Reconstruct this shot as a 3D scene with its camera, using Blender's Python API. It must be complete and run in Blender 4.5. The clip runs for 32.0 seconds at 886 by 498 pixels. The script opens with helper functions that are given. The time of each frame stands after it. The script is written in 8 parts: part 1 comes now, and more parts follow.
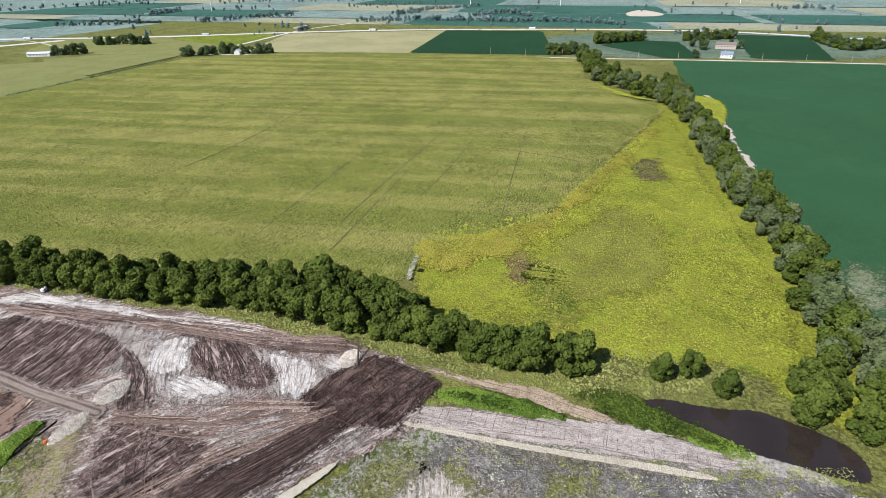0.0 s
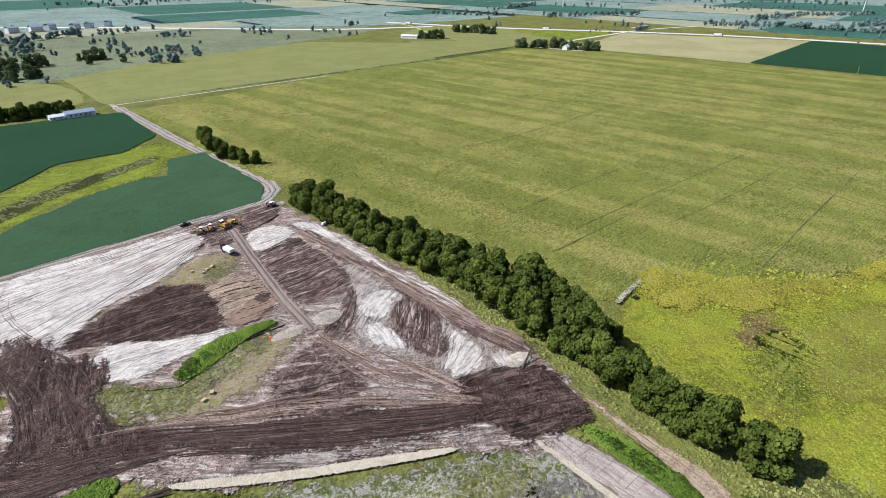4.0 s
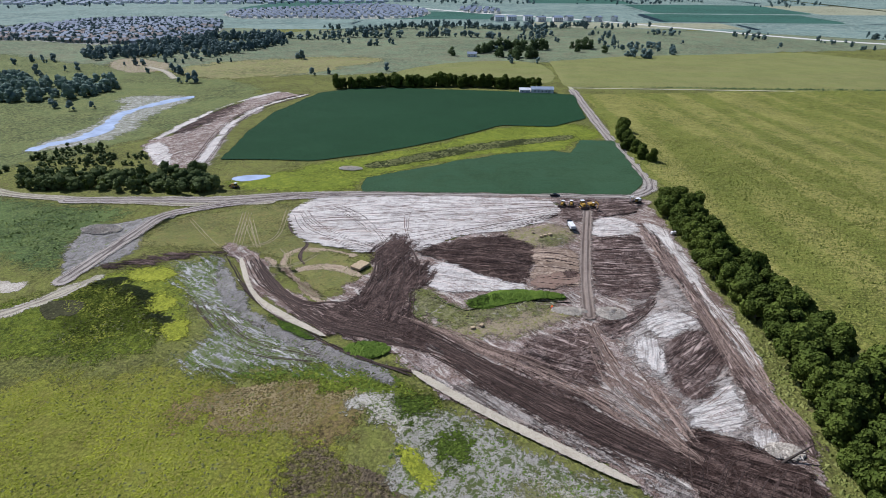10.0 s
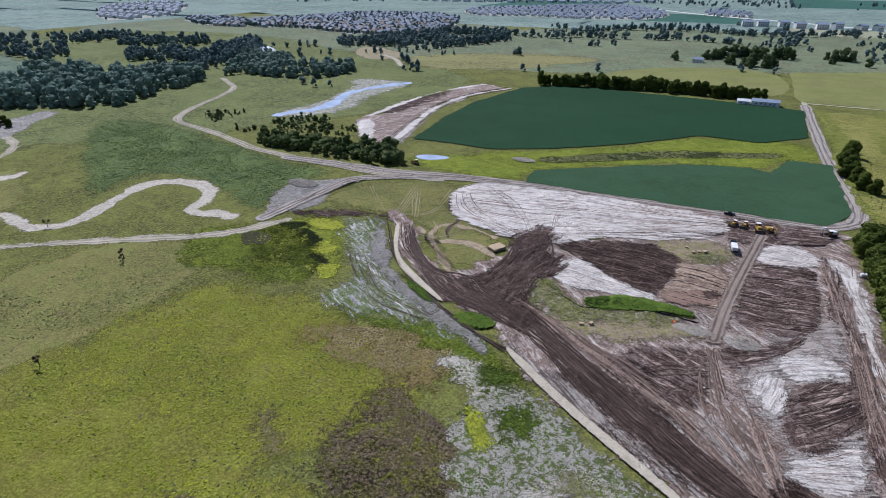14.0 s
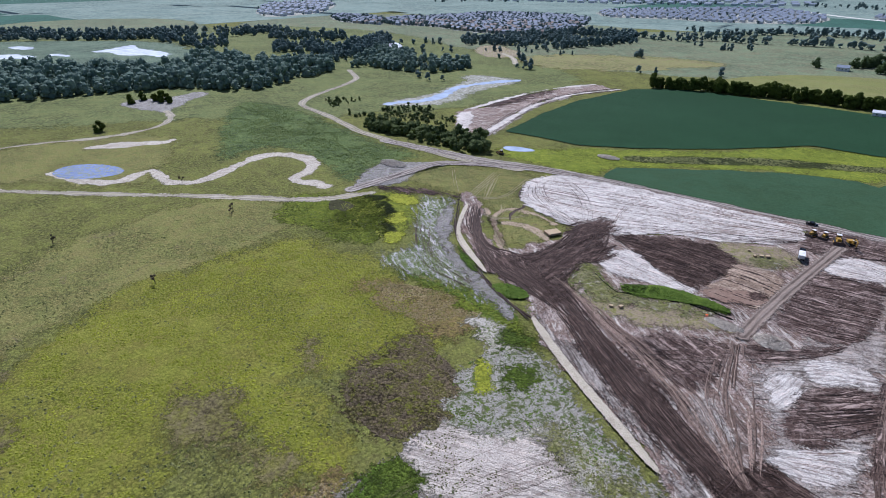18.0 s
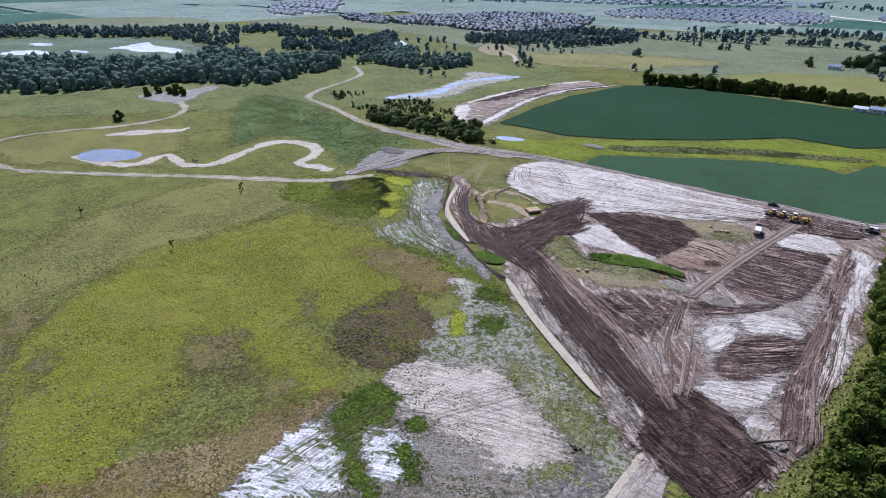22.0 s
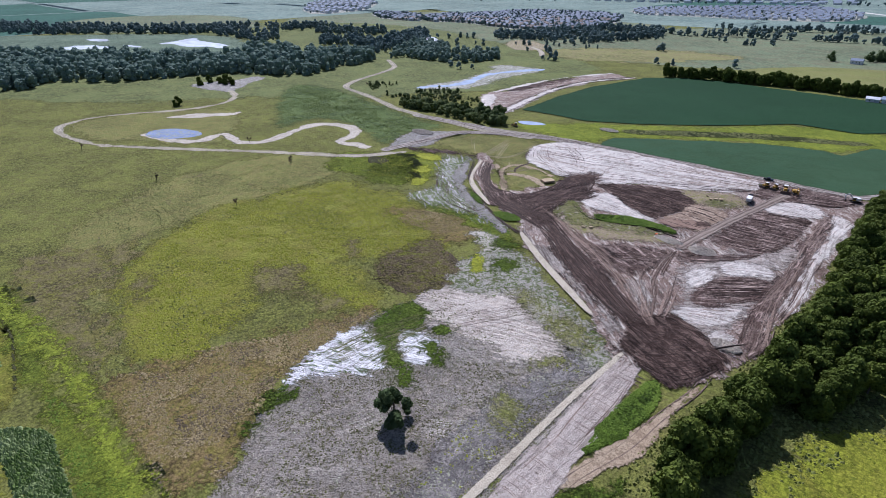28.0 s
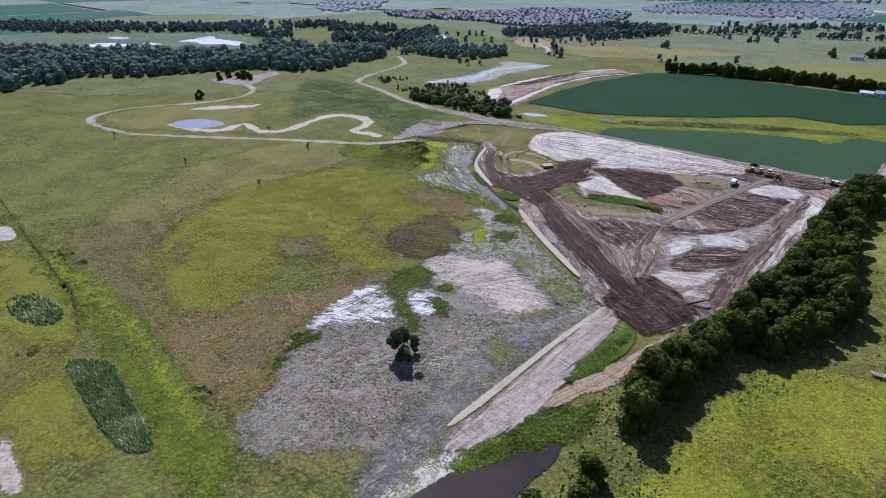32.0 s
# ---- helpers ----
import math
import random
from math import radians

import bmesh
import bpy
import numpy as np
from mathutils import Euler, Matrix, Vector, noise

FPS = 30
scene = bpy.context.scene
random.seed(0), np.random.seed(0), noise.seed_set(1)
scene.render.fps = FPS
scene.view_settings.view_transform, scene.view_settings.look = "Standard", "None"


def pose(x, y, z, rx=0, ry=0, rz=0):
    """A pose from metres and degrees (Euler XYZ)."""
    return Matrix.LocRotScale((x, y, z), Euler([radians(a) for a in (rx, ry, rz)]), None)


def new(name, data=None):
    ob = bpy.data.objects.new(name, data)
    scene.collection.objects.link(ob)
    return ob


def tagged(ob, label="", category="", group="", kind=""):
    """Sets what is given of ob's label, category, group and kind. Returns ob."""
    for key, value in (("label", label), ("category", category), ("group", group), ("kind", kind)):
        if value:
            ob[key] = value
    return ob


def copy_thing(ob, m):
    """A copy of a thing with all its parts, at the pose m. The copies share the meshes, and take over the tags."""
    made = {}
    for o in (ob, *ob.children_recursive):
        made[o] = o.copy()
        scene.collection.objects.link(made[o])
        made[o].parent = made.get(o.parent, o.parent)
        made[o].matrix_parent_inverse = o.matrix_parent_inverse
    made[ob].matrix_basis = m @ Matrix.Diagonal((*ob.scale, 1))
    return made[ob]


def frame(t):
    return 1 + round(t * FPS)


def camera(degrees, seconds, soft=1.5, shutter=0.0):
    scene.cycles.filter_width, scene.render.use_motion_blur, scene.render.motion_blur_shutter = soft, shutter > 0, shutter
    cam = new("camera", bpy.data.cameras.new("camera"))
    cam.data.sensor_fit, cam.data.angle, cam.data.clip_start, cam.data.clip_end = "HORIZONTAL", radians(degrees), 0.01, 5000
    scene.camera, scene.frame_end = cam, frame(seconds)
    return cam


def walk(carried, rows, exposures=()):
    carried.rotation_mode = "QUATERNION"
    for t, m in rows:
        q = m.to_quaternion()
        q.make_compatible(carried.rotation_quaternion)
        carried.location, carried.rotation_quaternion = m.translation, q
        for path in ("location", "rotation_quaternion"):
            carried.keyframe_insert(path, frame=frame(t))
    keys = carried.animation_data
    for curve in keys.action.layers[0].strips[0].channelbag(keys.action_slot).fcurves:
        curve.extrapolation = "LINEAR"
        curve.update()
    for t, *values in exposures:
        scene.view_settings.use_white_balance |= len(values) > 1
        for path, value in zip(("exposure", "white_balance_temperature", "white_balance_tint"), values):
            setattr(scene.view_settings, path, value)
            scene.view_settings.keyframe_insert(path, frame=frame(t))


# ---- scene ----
cam = camera(76.96, 32.0, soft=0.55)
# seconds, place in metres, yaw / pitch / roll in degrees
PATH = [
    (0.0, -49.12, 43.61, 120.81, -73.436, -26.680, -0.633),
    (0.5, -46.54, 39.71, 120.70, -69.086, -26.642, -0.712),
    (1.0, -44.49, 35.86, 121.06, -64.830, -26.581, -0.758),
    (1.5, -42.26, 32.55, 121.26, -59.834, -26.544, -0.640),
    (2.0, -39.84, 29.37, 121.32, -54.953, -26.521, -0.514),
    (2.5, -37.54, 26.24, 121.42, -51.022, -26.517, -0.514),
    (3.0, -34.62, 23.60, 121.05, -47.525, -26.569, -0.479),
    (3.5, -32.55, 21.38, 121.15, -44.132, -26.612, -0.261),
    (5.5, -20.27, 12.66, 120.04, -30.679, -26.659, -0.276),
    (6.0, -17.33, 10.84, 120.03, -27.172, -26.630, -0.285),
    (6.5, -14.63, 9.14, 120.06, -22.909, -26.617, -0.183),
    (7.0, -11.71, 7.36, 119.99, -17.703, -26.593, -0.147),
    (7.5, -8.81, 5.45, 120.15, -12.157, -26.601, -0.074),
    (8.0, -5.96, 3.46, 120.05, -7.454, -26.602, -0.022),
    (8.5, -3.10, 1.60, 119.95, -3.591, -26.584, 0.084),
    (9.0, 0.00, 0.00, 120.00, 0.000, -26.569, 0.156),
    (9.5, 3.28, -1.41, 119.92, 3.209, -26.575, 0.203),
    (10.0, 6.52, -2.66, 119.75, 5.567, -26.577, 0.266),
    (10.5, 9.93, -3.91, 119.62, 7.958, -26.616, 0.304),
    (11.0, 13.48, -4.46, 119.28, 10.655, -26.600, 0.397),
    (11.5, 17.20, -5.15, 119.17, 13.090, -26.628, 0.459),
    (12.0, 21.17, -5.83, 119.07, 15.454, -26.650, 0.448),
    (12.5, 25.18, -5.98, 119.10, 18.613, -26.683, 0.394),
    (13.0, 29.41, -6.02, 118.94, 21.712, -26.702, 0.317),
    (13.5, 33.64, -6.56, 118.86, 24.838, -26.677, 0.274),
    (14.0, 37.31, -6.73, 118.41, 28.259, -26.653, 0.258),
    (14.5, 41.71, -7.48, 118.45, 31.221, -26.641, 0.335),
    (16.5, 59.16, -9.88, 117.65, 37.411, -26.590, 0.332),
    (17.0, 64.14, -10.12, 117.74, 39.254, -26.608, 0.162),
    (17.5, 69.22, -10.66, 117.66, 40.795, -26.583, 0.086),
    (18.0, 73.97, -11.24, 117.58, 41.580, -26.569, 0.072),
    (18.5, 78.47, -11.64, 117.47, 41.860, -26.584, 0.056),
    (19.0, 82.82, -12.95, 117.53, 41.890, -26.562, 0.111),
    (19.5, 86.29, -14.58, 117.45, 41.770, -26.566, 0.134),
    (20.0, 89.58, -16.65, 117.32, 41.639, -26.530, 0.140),
    (20.5, 92.69, -18.99, 117.31, 41.596, -26.536, 0.173),
    (21.0, 95.73, -21.58, 117.23, 41.775, -26.523, 0.206),
    (21.5, 98.54, -24.37, 117.08, 42.039, -26.507, 0.228),
    (22.0, 101.21, -27.09, 117.17, 42.456, -26.508, 0.232),
    (22.5, 104.05, -29.82, 117.18, 42.889, -26.498, 0.187),
    (23.0, 106.70, -32.07, 116.99, 42.647, -26.484, 0.164),
    (23.5, 109.32, -35.07, 116.87, 41.871, -26.501, 0.199),
    (24.0, 111.61, -37.93, 116.64, 41.011, -26.534, 0.169),
    (24.5, 114.07, -40.73, 116.56, 41.113, -26.542, 0.096),
    (25.0, 116.91, -43.23, 116.67, 41.424, -26.549, 0.030),
    (25.5, 119.74, -46.07, 116.79, 41.729, -26.567, -0.001),
    (27.5, 130.30, -56.48, 116.50, 44.977, -26.593, -0.142),
    (28.0, 133.24, -58.97, 116.28, 45.527, -26.586, -0.110),
    (28.5, 136.07, -61.49, 116.21, 45.879, -26.580, -0.119),
    (29.0, 138.96, -63.94, 116.22, 46.100, -26.583, -0.076),
    (29.5, 141.81, -66.38, 116.22, 46.235, -26.592, -0.098),
    (30.0, 144.83, -68.87, 116.25, 46.380, -26.583, -0.128),
    (30.5, 147.30, -71.78, 116.42, 46.382, -26.631, -0.097),
    (31.0, 150.10, -73.86, 116.48, 46.457, -26.641, -0.096),
    (31.5, 152.88, -75.88, 116.49, 46.600, -26.662, -0.176),
    (32.0, 155.53, -78.04, 116.46, 46.582, -26.649, -0.270),
]
EXPOSURES = [(0.0, 0.57, 5950, 13.5), (3.0, 0.64, 5950, 13.5), (6.0, 0.41, 5950, 12.5), (9.0, 0.27, 5750, 14.0), (13.0, 0.14, 5600, 16.5), (19.0, 0.29, 5480, 19.5), (25.0, 0.34, 5500, 21.0), (32.0, 0.17, 5550, 21.0)]
walk(cam, [(t, pose(x, y, z, 90 + pitch, 0, yaw) @ pose(0, 0, 0, 0, 0, roll)) for t, x, y, z, yaw, pitch, roll in PATH], EXPOSURES)

# ---- world, sun ----
SUN_AZ = math.atan2(-0.84, 0.54)
SUN_EL = radians(48)
world = bpy.data.worlds.new("sky")
scene.world = world
world.use_nodes = True
sky = world.node_tree.nodes.new("ShaderNodeTexSky")
sky.sky_type, sky.sun_disc, sky.sun_elevation, sky.sun_rotation = "NISHITA", False, SUN_EL, SUN_AZ
back = world.node_tree.nodes["Background"]
back.inputs["Strength"].default_value = 0.068
world.node_tree.links.new(sky.outputs[0], back.inputs["Color"])
sun_data = bpy.data.lights.new("sun", "SUN")
sun_data.energy, sun_data.angle, sun_data.color = 5.0, radians(0.55), (1.0, 0.96, 0.89)
sun = new("sun", sun_data)
to_sun = Vector((math.sin(SUN_AZ) * math.cos(SUN_EL), math.cos(SUN_AZ) * math.cos(SUN_EL), math.sin(SUN_EL)))
sun.rotation_mode = "QUATERNION"
sun.rotation_quaternion = to_sun.to_track_quat("Z", "Y")
sun.location = to_sun * 400


# ---- materials ----
class Nodes:
    """Small builder for node trees."""

    def __init__(self, name):
        self.mat = bpy.data.materials.new(name)
        self.mat.use_nodes = True
        self.tree = self.mat.node_tree
        self.bsdf = self.tree.nodes["Principled BSDF"]
        self.out = self.tree.nodes["Material Output"]
        self.bsdf.inputs["Specular IOR Level"].default_value = 0.25

    def node(self, kind, **inputs):
        n = self.tree.nodes.new(kind)
        for k, v in inputs.items():
            self.put(n.inputs[k.replace("_", " ")], v)
        return n

    def put(self, socket, v):
        if isinstance(v, bpy.types.NodeSocket):
            self.tree.links.new(v, socket)
        elif isinstance(v, (tuple, list)) and len(v) == 3 and socket.type == "RGBA":
            socket.default_value = (*v, 1)
        else:
            socket.default_value = v

    def place(self):
        return self.node("ShaderNodeNewGeometry").outputs["Position"]

    def noise(self, size, detail=3.0, rough=0.6, vector=None, distortion=0.0):
        """Noise whose blots are about size metres across, spread over 0 to 1."""
        n = self.node("ShaderNodeTexNoise", Vector=vector or self.place(), Scale=1.0 / size, Detail=detail, Roughness=rough, Distortion=distortion)
        return self.ramp(n.outputs["Fac"], 0.3, 0.7)

    def ramp(self, v, lo, hi, a=0.0, b=1.0):
        n = self.node("ShaderNodeMapRange", Value=v)
        for k, x in zip(("From Min", "From Max", "To Min", "To Max"), (lo, hi, a, b)):
            self.put(n.inputs[k], x)
        return n.outputs[0]

    def maths(self, op, a, b=0.0):
        n = self.node("ShaderNodeMath")
        n.operation = op
        self.put(n.inputs[0], a)
        self.put(n.inputs[1], b)
        return n.outputs[0]

    def mix(self, fac, a, b):
        n = self.node("ShaderNodeMix")
        n.data_type = "RGBA"
        self.put(n.inputs[0], fac)
        self.put(n.inputs[6], a)
        self.put(n.inputs[7], b)
        return n.outputs[2]

    def attribute(self, name):
        n = self.node("ShaderNodeAttribute")
        n.attribute_name = name
        return n.outputs["Fac"]

    def combed(self, length, width, shift=0.0):
        """A place taken along and across the furrows."""
        n = self.node("ShaderNodeCombineXYZ", Z=shift)
        self.put(n.inputs[0], self.maths("DIVIDE", self.attribute("lengthwise"), length))
        self.put(n.inputs[1], self.maths("DIVIDE", self.attribute("crosswise"), width))
        return n.outputs[0]

    def bump(self, height, strength=0.5, distance=0.3):
        n = self.node("ShaderNodeBump", Height=height, Strength=strength, Distance=distance)
        self.put(self.bsdf.inputs["Normal"], n.outputs[0])

    def turned(self, degrees, sx=1.0, sy=1.0):
        n = self.node("ShaderNodeMapping", Vector=self.place())
        n.vector_type = "TEXTURE"
        n.inputs["Rotation"].default_value = (0, 0, radians(degrees))
        n.inputs["Scale"].default_value = (sx, sy, 1)
        return n.outputs[0]

    def done(self, colour, rough=0.9):
        self.put(self.bsdf.inputs["Base Color"], colour)
        self.put(self.bsdf.inputs["Roughness"], rough)
        return self.mat

    def ragged(self, fade, coarse=7.0, fine=0.9, soft=0.0, streaky=False):
        """Lets the patch end in a ragged, patchy edge, by its distance from the outline."""
        e = self.attribute("edge")
        if soft:
            n1 = self.noise(1.0, 4.0, 0.65, vector=self.combed(15.0, 2.4, 11.0), distortion=0.5) if streaky else self.noise(4.5, 5.0, 0.75, distortion=0.6)
            n1 = self.ramp(n1, 0, 1, -0.65 * soft, 0.65 * soft)
            n2 = self.ramp(self.noise(fine, 3.0, 0.7), 0, 1, -0.5 * soft, 0.5 * soft)
            a = self.ramp(self.maths("ADD", self.maths("ADD", e, n1), n2), -0.22 * soft, 0.22 * soft)
        else:
            band = min(0.6 * fade, 3.0)
            n2 = self.ramp(self.noise(fine, 3.0, 0.7), 0, 1, -band, band)
            a = self.ramp(self.maths("ADD", e, n2), -0.3 * band, 0.3 * band)
        clear = self.node("ShaderNodeBsdfTransparent")
        m = self.node("ShaderNodeMixShader")
        self.put(m.inputs[0], a)
        self.tree.links.new(clear.outputs[0], m.inputs[1])
        self.tree.links.new(self.bsdf.outputs[0], m.inputs[2])
        self.tree.links.new(m.outputs[0], self.out.inputs["Surface"])


def herbage(name, a, b, c, d, fade=0.0, big=38.0, mid=7.0, fine=0.9, relief=0.5, spots=0.0, spot=(0.1, 0.08, 0.03), turn=0.0, stretch=1.0, coarse=7.0, bands=None, rows=None, soft=0.0, weave=0.6, gain=1.15):
    """Grass, weeds and crops: broad drifts, patches, and tussocks with the shade between them painted dark."""
    k = Nodes(name)
    p = k.turned(turn, stretch, 1.0) if stretch != 1.0 else None
    a, b, c = (tuple(v * gain for v in q) for q in (a, b, c))
    broad = k.mix(k.noise(big, 5.0, 0.65, vector=p), a, b)
    tuft = k.mix(k.ramp(k.noise(mid, 5.0, 0.75, distortion=0.6), 0.3, 0.75), broad, c)
    if bands:
        angle, length, width, tint = bands
        n1 = k.noise(1.0, 1.5, 0.5, vector=k.turned(angle, length, width))
        tuft = k.mix(k.maths("MULTIPLY", k.ramp(n1, 0.38, 0.68), 0.75), tuft, tint)
    lush_here = k.ramp(k.noise(mid * 5.0, 4.0, 0.65), 0.35, 0.65, 0.25, 1.0)
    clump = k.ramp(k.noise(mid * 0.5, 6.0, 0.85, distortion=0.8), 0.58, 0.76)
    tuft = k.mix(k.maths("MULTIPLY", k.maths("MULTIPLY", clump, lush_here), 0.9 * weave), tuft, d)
    # Shade between tussocks, painted by distance from the cell centres.
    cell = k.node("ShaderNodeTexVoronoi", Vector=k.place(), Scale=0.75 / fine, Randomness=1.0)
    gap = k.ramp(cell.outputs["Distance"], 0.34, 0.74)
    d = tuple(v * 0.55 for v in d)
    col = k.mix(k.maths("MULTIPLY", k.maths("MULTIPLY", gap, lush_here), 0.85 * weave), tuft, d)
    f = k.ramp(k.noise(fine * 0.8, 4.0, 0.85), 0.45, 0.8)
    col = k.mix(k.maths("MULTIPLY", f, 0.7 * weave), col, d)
    # Lighter flecks put into the colour as sunlit tussock tops.
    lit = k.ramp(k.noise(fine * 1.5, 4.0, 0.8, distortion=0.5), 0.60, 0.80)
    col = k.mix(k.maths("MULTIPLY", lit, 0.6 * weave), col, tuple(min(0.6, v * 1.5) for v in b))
    # Sparse dark specks painted as the shadows of small bushes.
    bush_shade = k.ramp(k.noise(fine * 1.9, 6.0, 0.9, distortion=0.5), 0.68, 0.78)
    col = k.mix(k.maths("MULTIPLY", k.maths("MULTIPLY", bush_shade, lush_here), weave), col, tuple(v * 0.6 for v in d))
    if rows is not None:
        n2 = k.noise(1.0, 3.0, 0.7, vector=k.turned(rows, 5.0, 0.8))
        col = k.mix(k.maths("MULTIPLY", k.ramp(n2, 0.45, 0.9), 0.6), col, d)
    if spots:
        s = k.ramp(k.noise(mid * 1.7, 6.0, 0.8, distortion=1.0), 1.0 - spots, 1.08 - spots)
        col = k.mix(k.maths("MULTIPLY", s, 0.8), col, spot)
    k.bsdf.inputs["Specular IOR Level"].default_value = 0.08
    k.bump(k.maths("SUBTRACT", k.maths("ADD", f, k.noise(mid * 0.4, 3.0)), gap), relief, 0.5)
    if fade:
        k.ragged(fade, coarse, soft=soft)
    return k.done(col, 0.95)


def earth(name, a, b, c, fade=0.0, turn=0.0, tracks=0.0, gap=0.7, rough=0.9, relief=0.7, wet=0.0, grass=0.0, green=(0.12, 0.15, 0.03), track=(0.05, 0.04, 0.035), coarse=6.0, bend=1.0, speck=0.3, gloss=0.25, grain=0.0, soft=0.0, rut=0.0, pale=0.5, clods=0.85):
    """Bare ground: mottled soil, wheel and blade marks along one direction, wet shine and sparse weeds."""
    k = Nodes(name)
    col = k.mix(k.noise(24.0, 5.0, 0.65), a, b)
    col = k.mix(k.ramp(k.noise(6.0, 6.0, 0.8, distortion=1.0), 0.48, 0.72), col, c)
    bright = k.ramp(k.noise(2.4, 6.0, 0.88, distortion=1.0), 0.60, 0.74)
    col = k.mix(k.maths("MULTIPLY", bright, speck), col, tuple(min(0.80, v * 1.7) for v in c))
    clod = k.noise(0.75, 4.0, 0.8)
    col = k.mix(k.maths("MULTIPLY", k.ramp(clod, 0.50, 0.78), clods), col, track)
    crumb = k.noise(0.33, 2.0, 0.6)
    col = k.mix(k.maths("MULTIPLY", crumb, 0.35), col, tuple(v * 0.7 for v in a))
    height = k.maths("ADD", clod, k.maths("MULTIPLY", crumb, 0.5))
    if grain:
        streak = k.noise(1.5, 4.0, 0.7, vector=k.turned(turn, 9.0, 1.0), distortion=0.4)
        col = k.mix(k.maths("MULTIPLY", streak, grain), col, a)
        height = k.maths("ADD", height, streak)
    if tracks:
        warp = k.node("ShaderNodeTexNoise", Vector=k.place(), Scale=1.0 / (9.0 * bend), Detail=2.0)
        shift = k.node("ShaderNodeVectorMath", Vector=warp.outputs["Color"])
        shift.operation = "MULTIPLY_ADD"
        shift.inputs[1].default_value = (bend * 9.0, bend * 9.0, 0)
        k.put(shift.inputs[2], k.place())
        m = k.node("ShaderNodeMapping", Vector=shift.outputs[0])
        m.vector_type = "TEXTURE"
        m.inputs["Rotation"].default_value = (0, 0, radians(turn))
        m.inputs["Scale"].default_value = (16.0, gap * 1.7, 5.0)
        w = k.node("ShaderNodeTexNoise", Vector=m.outputs[0], Scale=1.0, Detail=2.0, Roughness=0.55)
        d = k.maths("ABSOLUTE", k.maths("SUBTRACT", w.outputs["Fac"], 0.5))
        line = k.ramp(d, 0.055, 0.01)
        gate = k.ramp(k.noise(9.0, 4.0), 0.2, 0.6)
        line = k.maths("MULTIPLY", line, gate)
        col = k.mix(k.maths("MULTIPLY", line, tracks), col, track)
        height = k.maths("SUBTRACT", height, k.maths("MULTIPLY", line, 1.8 * tracks))
    if rut:
        f = k.attribute("furrow")
        wide = k.noise(1.0, 5.0, 0.75, vector=k.combed(14.0, 2.4, 7.0), distortion=0.7)
        col = k.mix(k.maths("MULTIPLY", k.ramp(wide, 0.60, 0.78), pale), col, tuple(min(0.8, v * 1.75) for v in c))
        fine = k.noise(1.0, 4.0, 0.7, vector=k.combed(17.0, 1.1), distortion=0.45)
        line = k.maths("MULTIPLY", k.ramp(fine, 0.55, 0.70), k.ramp(k.noise(17.0, 4.0, 0.6), 0.15, 0.6, 0.2, 1.0))
        # Rut shade is put into the colour along with the wheel marks.
        col = k.mix(k.maths("MULTIPLY", f, 0.3 * rut), col, track)
        col = k.mix(k.maths("MULTIPLY", line, rut), col, track)
        height = k.maths("SUBTRACT", height, k.maths("MULTIPLY", line, 1.2))
    if grass:
        s = k.noise(1.0, 5.0, 0.75, vector=k.combed(7.0, 2.2, 3.0), distortion=0.5) if rut else k.noise(2.2, 6.0, 0.8, distortion=0.6)
        s = k.ramp(s, 1.0 - grass, 1.12 - grass)
        col = k.mix(s, col, green)
    k.bump(height, relief, 0.35)
    if fade:
        k.ragged(fade, coarse, soft=soft, streaky=bool(soft and rut))
    k.bsdf.inputs["Specular IOR Level"].default_value = gloss
    r = rough
    if wet:
        r = k.ramp(k.noise(4.0, 5.0, 0.7), 0.35, 0.75, rough, wet)
    return k.done(col, r)


def lane(name, base, rut, verge, half, rut_at, rut_wide=0.7, fade=2.0):
    """A dirt road with worn wheel ruts at rut_at metres in from its sides."""
    k = Nodes(name)
    e = k.attribute("edge")
    wob = k.ramp(k.noise(20.0, 3.0), 0, 1, -0.08, 0.08)
    e2 = k.maths("ADD", e, wob)
    d = k.maths("ABSOLUTE", k.maths("SUBTRACT", e2, rut_at))
    r = k.ramp(d, rut_wide, 0.25 * rut_wide)
    col = k.mix(k.noise(12.0, 5.0, 0.7), base, verge)
    clod = k.noise(0.8, 4.0, 0.75)
    col = k.mix(k.maths("MULTIPLY", clod, 0.4), col, rut)
    col = k.mix(k.maths("MULTIPLY", r, k.ramp(k.noise(14.0, 4.0), 0.1, 0.6, 0.35, 1.0)), col, rut)
    k.bump(k.maths("SUBTRACT", clod, k.maths("MULTIPLY", r, 1.5)), 0.6, 0.3)
    k.ragged(fade, 5.0)
    return k.done(col, 0.9)


def plain(name, colour, rough=0.6, metal=0.0, vary=0.15, size=0.8):
    k = Nodes(name)
    dark = tuple(v * (1 - vary) * 0.8 for v in colour)
    col = k.mix(k.noise(size, 4.0, 0.7), colour, dark)
    k.bsdf.inputs["Metallic"].default_value = metal
    return k.done(col, rough)


def water(name, colour, rough=0.06, lily=0.0):
    k = Nodes(name)
    k.bsdf.inputs["Specular IOR Level"].default_value = 0.5
    col = k.mix(k.noise(14.0, 3.0), colour, tuple(v * 0.6 for v in colour))
    r = rough
    if lily:
        s = k.ramp(k.noise(2.6, 4.0, 0.7), 1 - lily, 1.1 - lily)
        col = k.mix(s, col, (0.060, 0.085, 0.060))
        r = k.ramp(s, 0, 1, rough, 0.6)
    k.bump(k.noise(1.2, 3.0), 0.06, 0.05)
    k.ragged(0.7, 4.0)
    return k.done(col, r)


